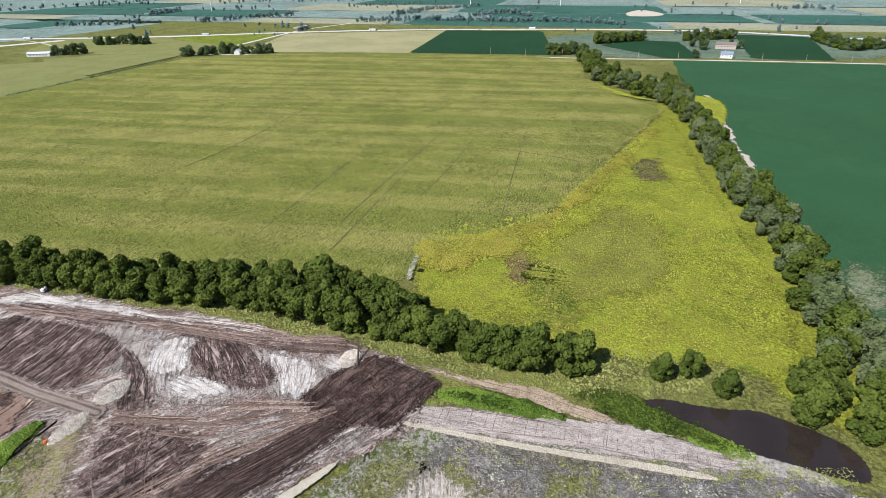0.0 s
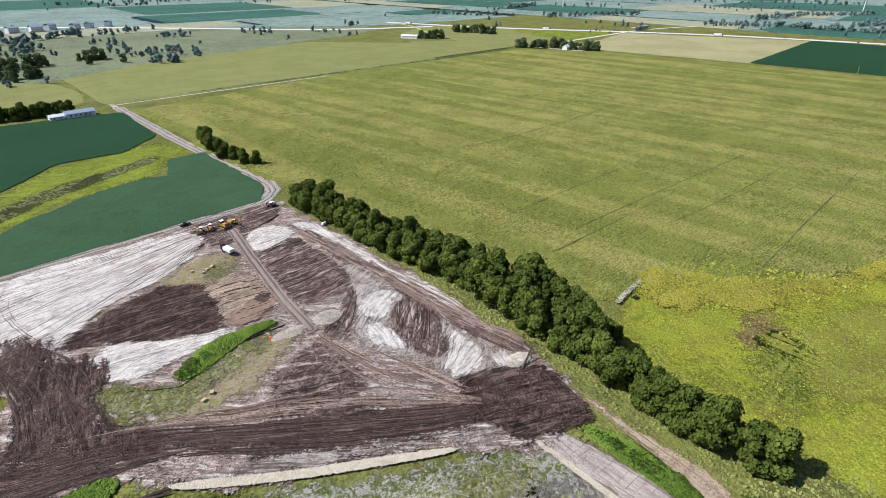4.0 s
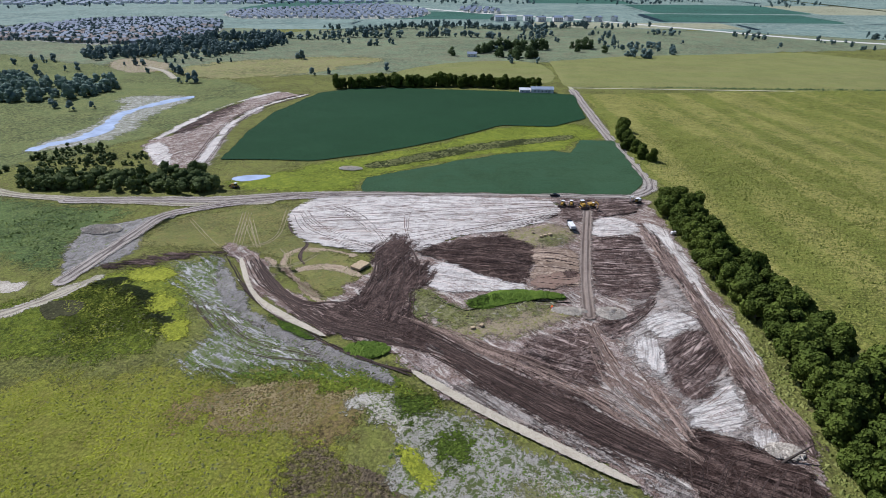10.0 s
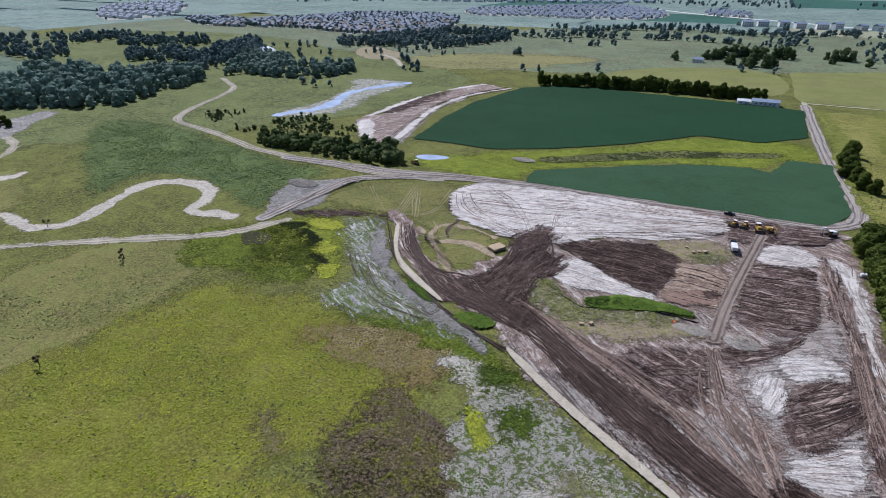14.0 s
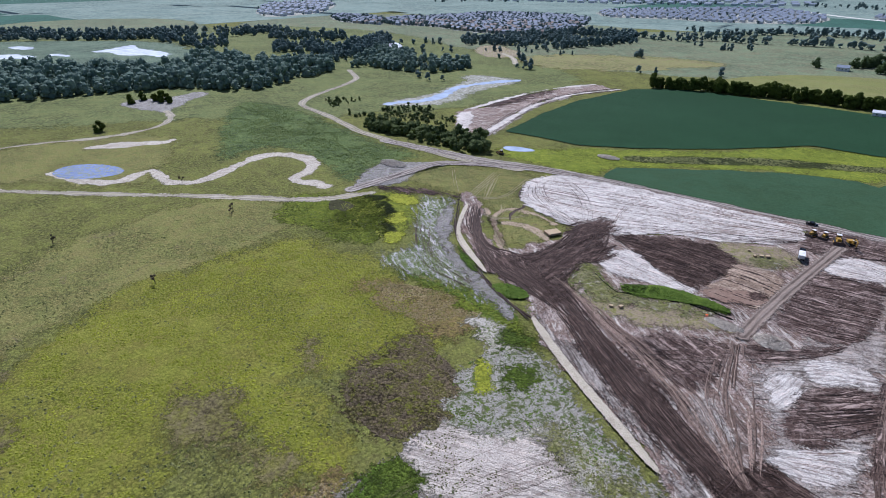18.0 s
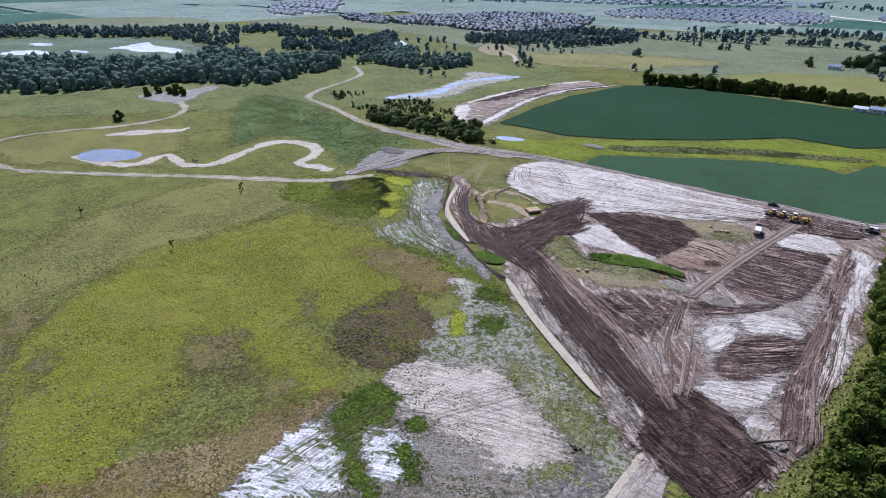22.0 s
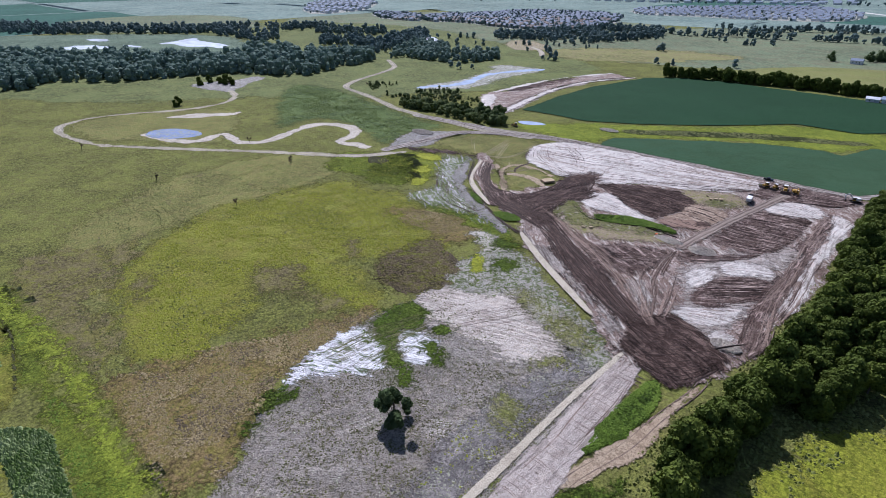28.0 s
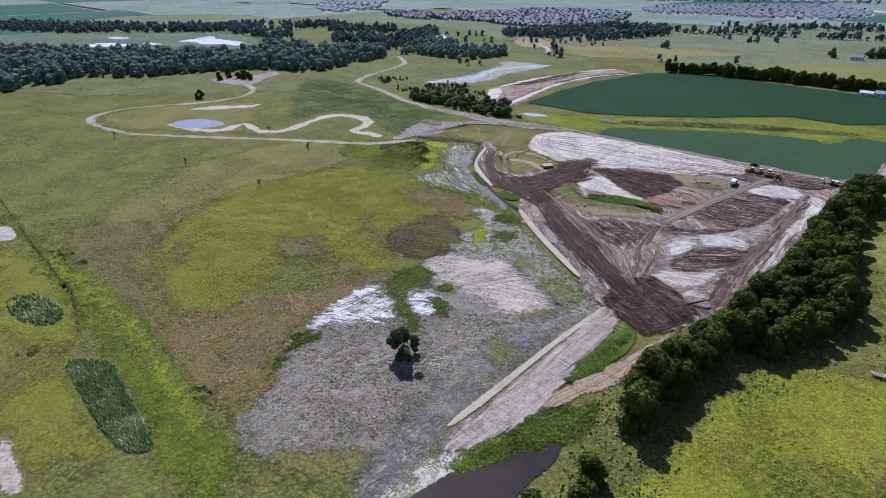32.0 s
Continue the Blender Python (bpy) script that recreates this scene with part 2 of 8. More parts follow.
def foliage(name, a, b, c, through_leaf=0.3):
    k = Nodes(name)
    n = k.node("ShaderNodeObjectInfo").outputs["Random"]
    k.bsdf.inputs["Specular IOR Level"].default_value = 0.08
    isle = k.node("ShaderNodeNewGeometry").outputs["Random Per Island"]
    col = k.mix(k.maths("MULTIPLY", isle, 0.9), a, b)
    col = k.mix(k.maths("MULTIPLY", k.noise(3.0, 3.0), 0.6), col, c)
    col = k.mix(k.maths("MULTIPLY", n, 0.35), col, tuple(v * 0.6 for v in a))
    stand = k.noise(15.0, 3.0, 0.6)
    col = k.mix(k.maths("MULTIPLY", k.ramp(stand, 0.45, 0.8), 0.6), col, tuple(v * 1.15 for v in b))
    if not through_leaf:
        return k.done(col, 0.8)
    glow = k.node("ShaderNodeBsdfTranslucent", Color=col)
    m = k.node("ShaderNodeMixShader", Fac=through_leaf)
    k.tree.links.new(k.bsdf.outputs[0], m.inputs[1])
    k.tree.links.new(glow.outputs[0], m.inputs[2])
    k.tree.links.new(m.outputs[0], k.out.inputs["Surface"])
    return k.done(col, 0.75)


# ---- ground ----
def hashed(i, j, seed):
    v = np.sin(i * 127.1 + j * 311.7 + seed * 74.7) * 43758.5453
    return v - np.floor(v)


def drift(x, y, size, seed=0):
    """Smooth noise, -1 to 1, with blots of the given size."""
    u, v = x / size, y / size
    i, j = np.floor(u), np.floor(v)
    fu, fv = u - i, v - j
    fu, fv = fu * fu * (3 - 2 * fu), fv * fv * (3 - 2 * fv)
    a = hashed(i, j, seed) * (1 - fu) + hashed(i + 1, j, seed) * fu
    b = hashed(i, j + 1, seed) * (1 - fu) + hashed(i + 1, j + 1, seed) * fu
    return 2 * (a * (1 - fv) + b * fv) - 1


def inside(x, y, pts):
    """Distance from the outline of a closed shape, positive within."""
    p = np.array(pts, float)
    q = np.roll(p, -1, 0)
    d = np.full(x.shape, 1e9)
    odd = np.zeros(x.shape, bool)
    for (ax, ay), (bx, by) in zip(p, q):
        ex, ey = bx - ax, by - ay
        s = np.clip(((x - ax) * ex + (y - ay) * ey) / (ex * ex + ey * ey + 1e-9), 0, 1)
        d = np.minimum(d, (x - ax - s * ex) ** 2 + (y - ay - s * ey) ** 2)
        cross = ((ay > y) != (by > y)) & (x < ex * (y - ay) / (ey if ey else 1e-9) + ax)
        odd ^= cross
    return np.where(odd, 1, -1) * np.sqrt(d)


def along(x, y, pts):
    """Distance from an open line."""
    d = np.full(x.shape, 1e9)
    for (ax, ay), (bx, by) in zip(pts[:-1], pts[1:]):
        ex, ey = bx - ax, by - ay
        s = np.clip(((x - ax) * ex + (y - ay) * ey) / (ex * ex + ey * ey + 1e-9), 0, 1)
        d = np.minimum(d, (x - ax - s * ex) ** 2 + (y - ay - s * ey) ** 2)
    return np.sqrt(d)


def rounded(pts, closed=True, times=2):
    """Cuts the corners of a line or shape, so that it runs in curves."""
    p = np.array(pts, float)
    for _ in range(times):
        q = np.roll(p, -1, 0)
        a, b = 0.75 * p + 0.25 * q, 0.25 * p + 0.75 * q
        if closed:
            p = np.stack([a, b], 1).reshape(-1, 2)
        else:
            p = np.concatenate([p[:1], np.stack([a[:-1], b[:-1]], 1).reshape(-1, 2), p[-1:]])
    return p


SOIL = [(-124, 226), (-116, 229), (-99, 220), (-85, 198), (-74, 186), (-62, 180), (-55, 190), (-48, 205), (-48, 223), (-52, 237), (-40, 247), (-25, 237), (-7, 253), (16, 262), (36, 271), (39, 297), (90, 313), (95, 298), (97, 266), (100, 206), (100, 156), (97, 125), (96, 100), (93, 91), (81, 86), (69, 88), (63, 91), (45, 105), (34, 112), (33, 110), (6, 126), (-17, 141), (-27, 151), (-44, 158), (-58, 167), (-78, 177), (-91, 187), (-106, 207)]
CHALK_MAIN = [(-101, 285), (-103, 271), (-101, 257), (-93, 244), (-83, 237), (-70, 229), (-58, 227), (-50, 226), (-41, 227), (-29, 230), (-21, 238), (-11, 248), (3, 256), (19, 263), (32, 271), (41, 282), (44, 293), (40, 302), (27, 304), (2, 303), (-17, 304), (-37, 302), (-58, 301), (-78, 297), (-92, 295)]
TILLED_A = [(57, 257), (68, 259), (77, 262), (80, 246), (79, 225), (79, 206), (70, 197), (61, 199), (54, 196), (51, 204), (52, 224), (54, 241)]
TILLED_C = [(-29, 229), (-19, 240), (-6, 246), (9, 252), (20, 247), (26, 240), (27, 227), (25, 218), (23, 207), (16, 204), (6, 208), (-5, 213), (-16, 223), (-23, 224)]
DARK_TRACK = [(-59, 176), (-43, 181), (-23, 172), (-11, 166), (3, 153), (21, 143), (33, 137), (43, 129), (53, 122), (66, 112), (53, 106), (41, 113), (27, 119), (21, 122), (13, 129), (5, 139), (-7, 149), (-20, 155), (-35, 160), (-52, 160)]
DARK_DUMP = [(-50, 222), (-50, 236), (-47, 236), (-44, 240), (-42, 244), (-38, 243), (-33, 244), (-30, 233), (-30, 222), (-24, 214), (-22, 219), (-19, 210), (-21, 199), (-25, 192), (-25, 182), (-21, 172), (-10, 162), (-15, 159), (-25, 164), (-39, 177), (-49, 180), (-46, 189), (-43, 201), (-43, 213)]
TAN_PIT = [(26, 240), (41, 242), (47, 233), (46, 217), (46, 206), (36, 205), (25, 205), (23, 211), (26, 221), (27, 230)]
STRIP_ONE = [(-109, 214), (-107, 215), (-94, 192), (-87, 183), (-78, 176), (-52, 160), (-52, 158), (-60, 162), (-79, 172), (-89, 182), (-99, 196)]
STRIP_TWO = [(-19, 142), (-17, 144), (6, 128), (49, 104), (46, 102), (3, 126)]
PAD = [(78, 87), (79, 70), (81, 45), (83, 29), (82, 13), (79, -1), (75, -3), (73, 3), (72, 29), (69, 60), (67, 91)]
STRIP_THREE = [(66, 92), (66, 83), (66, 59), (67, 44), (68, 22), (69, 5), (71, 4), (71, 21), (69, 44), (68, 68), (68, 90)]
DARK_GROUND = [(63, 91), (65, 59), (66, 29), (68, 4), (76, -4), (75, -14), (75, -34), (70, -37), (48, 42), (52, 57), (55, 73), (55, 91)]
GRAVEL_STRIP = [(94, 106), (94, 91), (92, 73), (93, 55), (87, 37), (84, 30), (82, 39), (86, 52), (89, 71), (90, 90)]
WEED_BANK = [(-5, 187), (-3, 190), (3, 195), (16, 199), (28, 198), (38, 195), (37, 193), (24, 191), (6, 183), (-1, 182)]
WEED_ISLE = [(-45, 151), (-41, 157), (-33, 158), (-27, 156), (-27, 151), (-33, 148), (-40, 149)]
WEED_STRIP = [(83, 87), (88, 76), (87, 63), (83, 45), (81, 43), (78, 62), (79, 79), (79, 85)]
MEADOW_A = [(-167, 222), (-165, 252), (-139, 277), (-104, 283), (-103, 259), (-91, 240), (-59, 228), (-49, 208), (-59, 187), (-73, 198), (-89, 217), (-106, 223), (-128, 225)]
WET_SILT = [(-137, 204), (-124, 216), (-115, 213), (-99, 184), (-83, 169), (-63, 157), (-45, 150), (-25, 144), (-35, 143), (-51, 145), (-70, 138), (-93, 137), (-98, 142), (-93, 153), (-96, 164), (-111, 175), (-122, 191)]
SILT_LEFT = [(-190, 207), (-202, 239), (-190, 246), (-175, 259), (-150, 281), (-161, 266), (-169, 225), (-172, 202), (-175, 187)]
MUD_FLAT = [(-12, 103), (-8, 82), (-8, 66), (-11, 50), (-7, 23), (-4, 6), (5, -7), (12, -17), (22, -24), (23, -35), (31, -40), (41, -43), (60, -23), (77, -5), (76, 6), (75, 35), (72, 79), (68, 88), (55, 91), (32, 103), (7, 114), (-10, 122), (-17, 115)]
MUD_WET = [(1, -2), (-3, 7), (-7, 21), (-9, 36), (-1, 39), (8, 37), (16, 29), (14, 22), (6, 14), (2, 6), (4, -1)]
BROWN_SHRUB = [(-44, 75), (-45, 95), (-40, 106), (-16, 100), (-10, 95), (-9, 81), (-9, 71), (-14, 63), (-25, 64), (-37, 67)]
BROWN_GRASS = [(22, -43), (-15, -41), (-44, -38), (-38, -27), (-29, -17), (-38, -7), (-27, 11), (-19, 36), (-13, 52), (-5, 31), (-5, 8), (5, -9), (16, -20), (22, -25), (23, -35)]
TAN_GRASS = [(-84, 114), (-85, 122), (-75, 128), (-59, 135), (-41, 137), (-30, 133), (-29, 120), (-34, 112), (-51, 113), (-66, 109)]
OLIVE_MEADOW = [(-138, -47), (-201, 9), (-238, 91), (-201, 151), (-154, 138), (-146, 65), (-146, 14), (-119, -10), (-52, -35), (-56, -44), (-88, -47)]
LIME_LEFT = [(-171, 181), (-157, 198), (-137, 207), (-114, 181), (-104, 150), (-113, 153), (-128, 153), (-139, 136)]
VERGE = [(-223, -59), (-192, -56), (-111, -50), (-41, -50), (10, -46), (31, -43), (43, -44), (47, -54), (42, -59), (5, -57), (-64, -53), (-147, -56), (-190, -63)]
CROP_STRIP = [(-41, -68), (-36, -61), (-28, -55), (-19, -56), (2, -57), (24, -58), (15, -67), (-11, -68)]
MOWN_LEFT = [(-177, -69), (-144, -59), (-120, -55), (-85, -55), (-59, -59), (-50, -66), (-61, -82)]
MOWN_NEAR = [(-59, -79), (-49, -69), (-40, -68), (-9, -68), (18, -68), (1, -87)]
SILT_CORNER = [(-18, -88), (1, -88), (15, -87), (10, -92)]
SHORE = [(70, -32), (69, -25), (72, -12), (76, 0), (82, 2), (85, -6), (88, -13)]
BANK_NEAR = [(43, -36), (75, -3), (72, -16), (60, -32), (53, -35)]
POND_NEAR = [(96, 24), (99, 15), (98, 7), (99, -4), (101, -10), (98, -19), (95, -28), (90, -34), (83, -35), (79, -33), (79, -25), (81, -15), (82, -6), (86, 0), (89, 7), (91, 16), (94, 22)]
POND_MID = [(-342, 76), (-353, 87), (-346, 103), (-323, 113), (-307, 110), (-309, 93), (-322, 80)]
ISLAND = [(-397, 39), (-436, 58), (-426, 106), (-389, 170), (-348, 167), (-281, 117), (-284, 99), (-345, 46)]
SHORE_TOP = [(-392, 106), (-387, 135), (-367, 159), (-364, 172), (-352, 158), (-369, 133)]
SILT_MID = [(-185, 202), (-194, 237), (-178, 248), (-160, 225), (-165, 199)]
BRUSH_DARK = [(-285, 294), (-293, 311), (-273, 312), (-248, 313), (-229, 321), (-208, 321), (-190, 329), (-165, 314), (-158, 298), (-167, 292), (-185, 289), (-206, 291), (-229, 290), (-251, 288), (-274, 287)]
SOY_UPPER = [(-185, 358), (-197, 428), (-202, 498), (-188, 597), (-142, 635), (47, 628), (86, 619), (86, 512), (56, 478), (7, 476), (-6, 457), (-37, 421), (-89, 378), (-120, 361), (-154, 361)]
SOY_LOWER = [(-76, 315), (-76, 331), (-53, 347), (-32, 363), (6, 391), (49, 405), (60, 397), (71, 435), (97, 437), (100, 340), (87, 317), (39, 314), (-28, 308), (-72, 305)]
SWALE = [(-163, 311), (-127, 347), (-88, 372), (-36, 414), (-2, 468), (79, 501), (99, 447), (68, 442), (60, 408), (6, 396), (-54, 351), (-79, 326), (-79, 305), (-143, 302)]
SWALE_DITCH = [(-85, 359), (-57, 378), (-11, 421), (34, 438), (68, 456), (66, 438), (7, 411), (-55, 362), (-79, 348)]
EXCAV = [(-266, 392), (-230, 349), (-215, 334), (-202, 336), (-192, 337), (-196, 355), (-214, 414), (-226, 456), (-229, 510), (-218, 563), (-198, 589), (-236, 599), (-251, 556), (-257, 514), (-247, 461), (-248, 423), (-258, 407)]
EXCAV_WHITE = [(-257, 381), (-229, 348), (-214, 334), (-211, 340), (-229, 368), (-248, 394), (-257, 396)]
EXCAV_WHITE_B = [(-193, 336), (-197, 355), (-216, 418), (-228, 474), (-227, 533), (-217, 525), (-220, 480), (-213, 426), (-194, 364), (-188, 338)]
SLOUGH = [(-163, 320), (-155, 328), (-138, 331), (-138, 325), (-151, 314)]
RIVER_BAR = [(-338, 360), (-345, 396), (-330, 417), (-342, 453), (-351, 479), (-356, 521), (-383, 532), (-378, 557), (-343, 564), (-324, 569), (-303, 544), (-312, 493), (-307, 456), (-292, 426), (-298, 399), (-312, 371)]
RIVER_FAR = [(-644, 623), (-663, 680), (-711, 724), (-709, 741), (-659, 710), (-634, 679), (-631, 642), (-632, 617)]
MAIZE = [(96, 622), (99, 447), (105, 361), (109, 341), (118, 292), (124, 215), (134, 180), (145, 157), (144, 124), (146, 119), (184, 124), (166, 104), (222, 71), (301, 46), (350, 36), (515, -6), (588, 38), (668, 72), (827, 90), (846, 201), (795, 565), (724, 683), (408, 683)]
MAIZE_FAR = [(80, 673), (78, 865), (194, 935), (505, 1021), (648, 853), (528, 683), (92, 662)]
PASTURE_FAR = [(-70, 851), (72, 876), (78, 655), (-59, 709), (-156, 707)]
WATERWAY = [(144, 117), (184, 124), (166, 104), (222, 71), (301, 46), (350, 36), (515, -6), (434, -16), (301, -21), (230, -30), (161, -34), (137, -32), (119, -21), (117, 20), (120, 69), (121, 95)]
WATERWAY_BROWN = [(166, 71), (209, 57), (252, 36), (257, 18), (215, 8), (175, 10), (159, 29), (149, 49), (125, 51), (134, 59)]
WATERWAY_LIME = [(666, 78), (589, 32), (542, -11), (572, 37), (627, 82)]
MAIZE_YELLOW = [(182, 128), (206, 114), (221, 87), (235, 71), (284, 57), (321, 45), (451, 8), (445, -2), (337, 30), (252, 51), (199, 69), (175, 87), (161, 102), (166, 120)]
SOY_RIGHT = [(843, -37), (860, -305), (269, -110), (120, -53), (152, -57), (215, -57), (277, -58), (357, -51), (433, -47), (537, -65), (590, -37)]
SOY_BARE = [(200, -62), (214, -75), (199, -78), (170, -68), (168, -60), (186, -56)]
SOY_RIGHT_LIME = [(595, -31), (582, -62), (530, -64), (452, -50), (490, -41)]
SOY_TOP = [(845, 362), (1212, 405), (1225, 197), (867, 130)]
SOY_TOP_B = [(865, -30), (1010, 72), (1094, -5), (1079, -62), (875, -78)]
SOY_TOP_C = [(890, -148), (1226, -177), (1208, -300), (891, -256)]
STUBBLE = [(800, 642), (1081, 721), (1212, 405), (845, 362)]
CHALK_A = [(58, 271), (66, 282), (79, 280), (83, 268), (78, 258), (68, 258), (57, 256)]
CHALK_C = [(68, 171), (65, 176), (67, 182), (73, 188), (83, 189), (86, 184), (79, 177), (73, 172)]
CHALK_D = [(69, 134), (76, 138), (81, 144), (85, 151), (86, 145), (85, 137), (83, 128), (79, 124), (75, 125), (70, 125), (68, 129)]
CHALK_E = [(83, 126), (87, 128), (90, 125), (89, 121), (83, 119)]
CHALK_F = [(-23, 205), (-21, 215), (-16, 221), (-10, 218), (0, 212), (11, 206), (23, 203), (17, 198), (3, 195), (-8, 193), (-17, 196)]
CHALK_G = [(84, 277), (95, 271), (96, 227), (95, 202), (97, 185), (100, 170), (99, 158), (95, 152), (95, 165), (94, 177), (93, 191), (91, 214), (90, 242), (87, 265)]
CHALK_J = [(58, 164), (63, 171), (67, 169), (67, 160), (67, 153), (64, 150), (61, 154), (59, 159)]
TILLED_B = [(68, 164), (74, 170), (81, 177), (88, 178), (88, 168), (88, 160), (85, 153), (80, 146), (76, 139), (71, 137), (67, 140), (66, 148)]
TILLED_D = [(48, 177), (57, 183), (64, 192), (73, 200), (73, 195), (66, 184), (56, 168), (52, 168), (48, 173)]
DARK_FAN = [(60, 104), (59, 112), (63, 123), (72, 125), (80, 122), (90, 113), (94, 108), (93, 99), (89, 86), (83, 84), (73, 89), (64, 94)]
DARK_EDGE = [(80, 272), (85, 276), (89, 250), (90, 218), (92, 193), (93, 168), (95, 146), (98, 132), (101, 124), (95, 121), (90, 132), (88, 147), (87, 165), (86, 187), (85, 210), (84, 237)]
MUD_GREEN = [(-6, 40), (-10, 53), (-9, 64), (3, 61), (8, 53), (4, 45), (9, 38), (17, 35), (26, 33), (30, 27), (21, 30), (9, 34), (1, 38)]
MUD_LIME = [(12, 95), (20, 104), (36, 98), (48, 92), (58, 83), (52, 81), (41, 85), (34, 86), (21, 91)]
GREEN_SLOPE = [(-91, 136), (-70, 137), (-51, 144), (-36, 146), (-23, 142), (-14, 132), (-5, 122), (-9, 115), (-19, 118), (-28, 120), (-32, 132), (-49, 137), (-68, 133)]
GRASS_MID = [(-472, 277), (-393, 300), (-267, 267), (-213, 264), (-186, 264), (-202, 226), (-182, 191), (-248, 217), (-281, 213), (-297, 196), (-278, 152)]
FAR_TAN = [(-427, 758), (-378, 814), (-219, 892), (-159, 851), (-219, 753), (-245, 711), (-309, 672), (-388, 663)]
FAR_BROWN = [(-554, 772), (-554, 836), (-462, 784), (-425, 727), (-466, 684)]
FAR_ROAD_S = [(-391, 666), (-429, 715), (-470, 744)]
TRI_DARK = [(164, 64), (173, 56), (155, 49), (137, 52), (138, 60)]
WEEDY = [(-23, 181), (-4, 178), (6, 181), (45, 193), (45, 183), (28, 173), (15, 164), (2, 159), (-10, 165), (-17, 170)]
SILT_PAD = [(-190, -68), (-187, -62), (-175, -58), (-164, -60), (-165, -66), (-171, -71)]
POOLS_A = [(-975, 318), (-999, 372), (-1019, 402), (-958, 389), (-909, 392), (-861, 397), (-815, 364), (-872, 367), (-883, 336), (-942, 328)]
POOLS_B = [(-1032, 181), (-1048, 215), (-978, 244), (-944, 230), (-978, 205), (-994, 173)]
POOLS_D = [(-986, 255), (-987, 275), (-944, 286), (-931, 270)]
EXCAV_RIM = [(-193, 336), (-203, 375), (-219, 433), (-226, 480), (-222, 535), (-198, 589)]
LIME_ONE = [(-154, 197), (-137, 205), (-127, 197), (-138, 189), (-147, 191)]
LIME_TWO = [(-132, 179), (-124, 182), (-116, 172), (-119, 166), (-125, 169)]
LIME_THREE = [(-115, 159), (-109, 167), (-100, 156), (-103, 148), (-110, 151)]
MAIZE_FAR_END = [(652, 903), (718, 842), (739, 712), (542, 702), (572, 806)]
WEEDY_SILT = [(-35, 130), (-22, 130), (-7, 121), (11, 111), (28, 103), (37, 98), (6, 85), (-9, 93), (-14, 109), (-24, 119)]
LOOP_END = [(-528, 187), (-540, 209), (-524, 241), (-537, 275), (-511, 281), (-488, 233), (-455, 204), (-482, 196)]
SCRUB = [(-394, 334), (-379, 362), (-328, 362), (-284, 381), (-247, 370), (-227, 342), (-240, 323), (-281, 322), (-307, 308), (-347, 314)]
MARSH_OPEN = [(-977, -8), (-986, 61), (-878, 152), (-780, 242), (-714, 301), (-690, 353), (-983, 482), (-1151, 377), (-1293, 202), (-1376, 26)]
FARM_GREEN = [(1156, 194), (1241, -20), (1277, -337), (1203, -469), (925, -364), (885, -125), (871, -31), (863, 151)]
FENCE_LINE = [(-25, 194), (-16, 188), (-7, 182), (-2, 180), (8, 185), (18, 189), (28, 191), (39, 191)]
BANK_FOOT = [(-14, 174), (-2, 179), (18, 188), (33, 191), (31, 186), (19, 180), (4, 172), (-9, 169)]
PIT_PAD = [(23, 202), (25, 210), (31, 215), (44, 218), (45, 210), (38, 204), (30, 201)]
PIT_HOLE = [(37, 216), (44, 221), (45, 213), (40, 210)]
TOP_GREEN = [(31, 251), (42, 257), (44, 251), (33, 245)]
WEEDY_TOP = [(12, 253), (22, 262), (43, 269), (48, 253), (34, 243), (26, 243), (19, 242)]
HAUL_ROAD = [(-237, 273), (-195, 279), (-151, 283), (-123, 293), (-86, 301), (-28, 306), (39, 311), (83, 313), (99, 325), (104, 340), (104, 363), (96, 430), (92, 532), (88, 645)]
HAUL_SPUR = [(-121, 284), (-146, 279), (-169, 275), (-203, 275), (-241, 276), (-271, 277), (-301, 286), (-341, 297), (-376, 302), (-396, 308), (-413, 328), (-431, 366), (-443, 401), (-463, 438), (-487, 454), (-523, 475)]
HAUL_LINK = [(-80, 301), (-122, 290), (-157, 270), (-172, 259), (-172, 240), (-173, 222), (-175, 187)]
LOOP_ROAD = [(-162, 192), (-179, 159), (-211, 137), (-247, 110), (-281, 82), (-312, 59), (-335, 42), (-364, 34), (-393, 30), (-414, 33), (-426, 43), (-436, 62), (-430, 94), (-410, 129), (-407, 161), (-415, 184), (-437, 200), (-465, 208)]
DIRT_ROAD = [(58, 287), (52, 247), (47, 208), (45, 182)]
FARM_TRACK = [(88, 648), (85, 753), (80, 865)]
FIELD_TRACK = [(89, 659), (207, 664), (341, 669), (525, 679)]
SECTION_ROAD = [(752, 705), (809, 470), (840, 200), (839, 89), (856, -45), (871, -309)]
MOTORWAY = [(867, 1264), (968, 959), (1100, 746), (1204, 522), (1283, 155), (1297, -134), (1245, -280), (1174, -414)]
RAMP = [(866, 704), (1014, 720), (1180, 734), (1336, 693)]
FARM_LANE = [(861, 1242), (856, 1162), (773, 998)]
SILT_BANK = [(-155, 196), (-136, 177), (-115, 153)]
SW_HEDGE = [(107, 475), (104, 407), (114, 380)]
WINDBREAK = [(-174, 625), (-118, 642), (-55, 653), (49, 655)]
WEED_BANK_LINE = [(-22, 193), (-5, 185), (13, 193), (38, 197)]
MEADOW_MAIN = [(-57, -28), (-108, -17), (-127, -2), (-141, 15), (-148, 33), (-155, 50), (-154, 68), (-154, 89), (-146, 120), (-142, 131), (-113, 129), (-102, 138), (-80, 133), (-57, 123), (-34, 112), (-25, 97), (-39, 95), (-47, 77), (-56, 63), (-41, 62), (-21, 56), (-12, 50), (-27, 35), (-49, 38), (-69, 32), (-68, 20), (-51, 17), (-37, 13), (-40, 2), (-30, -10), (-36, -23)]
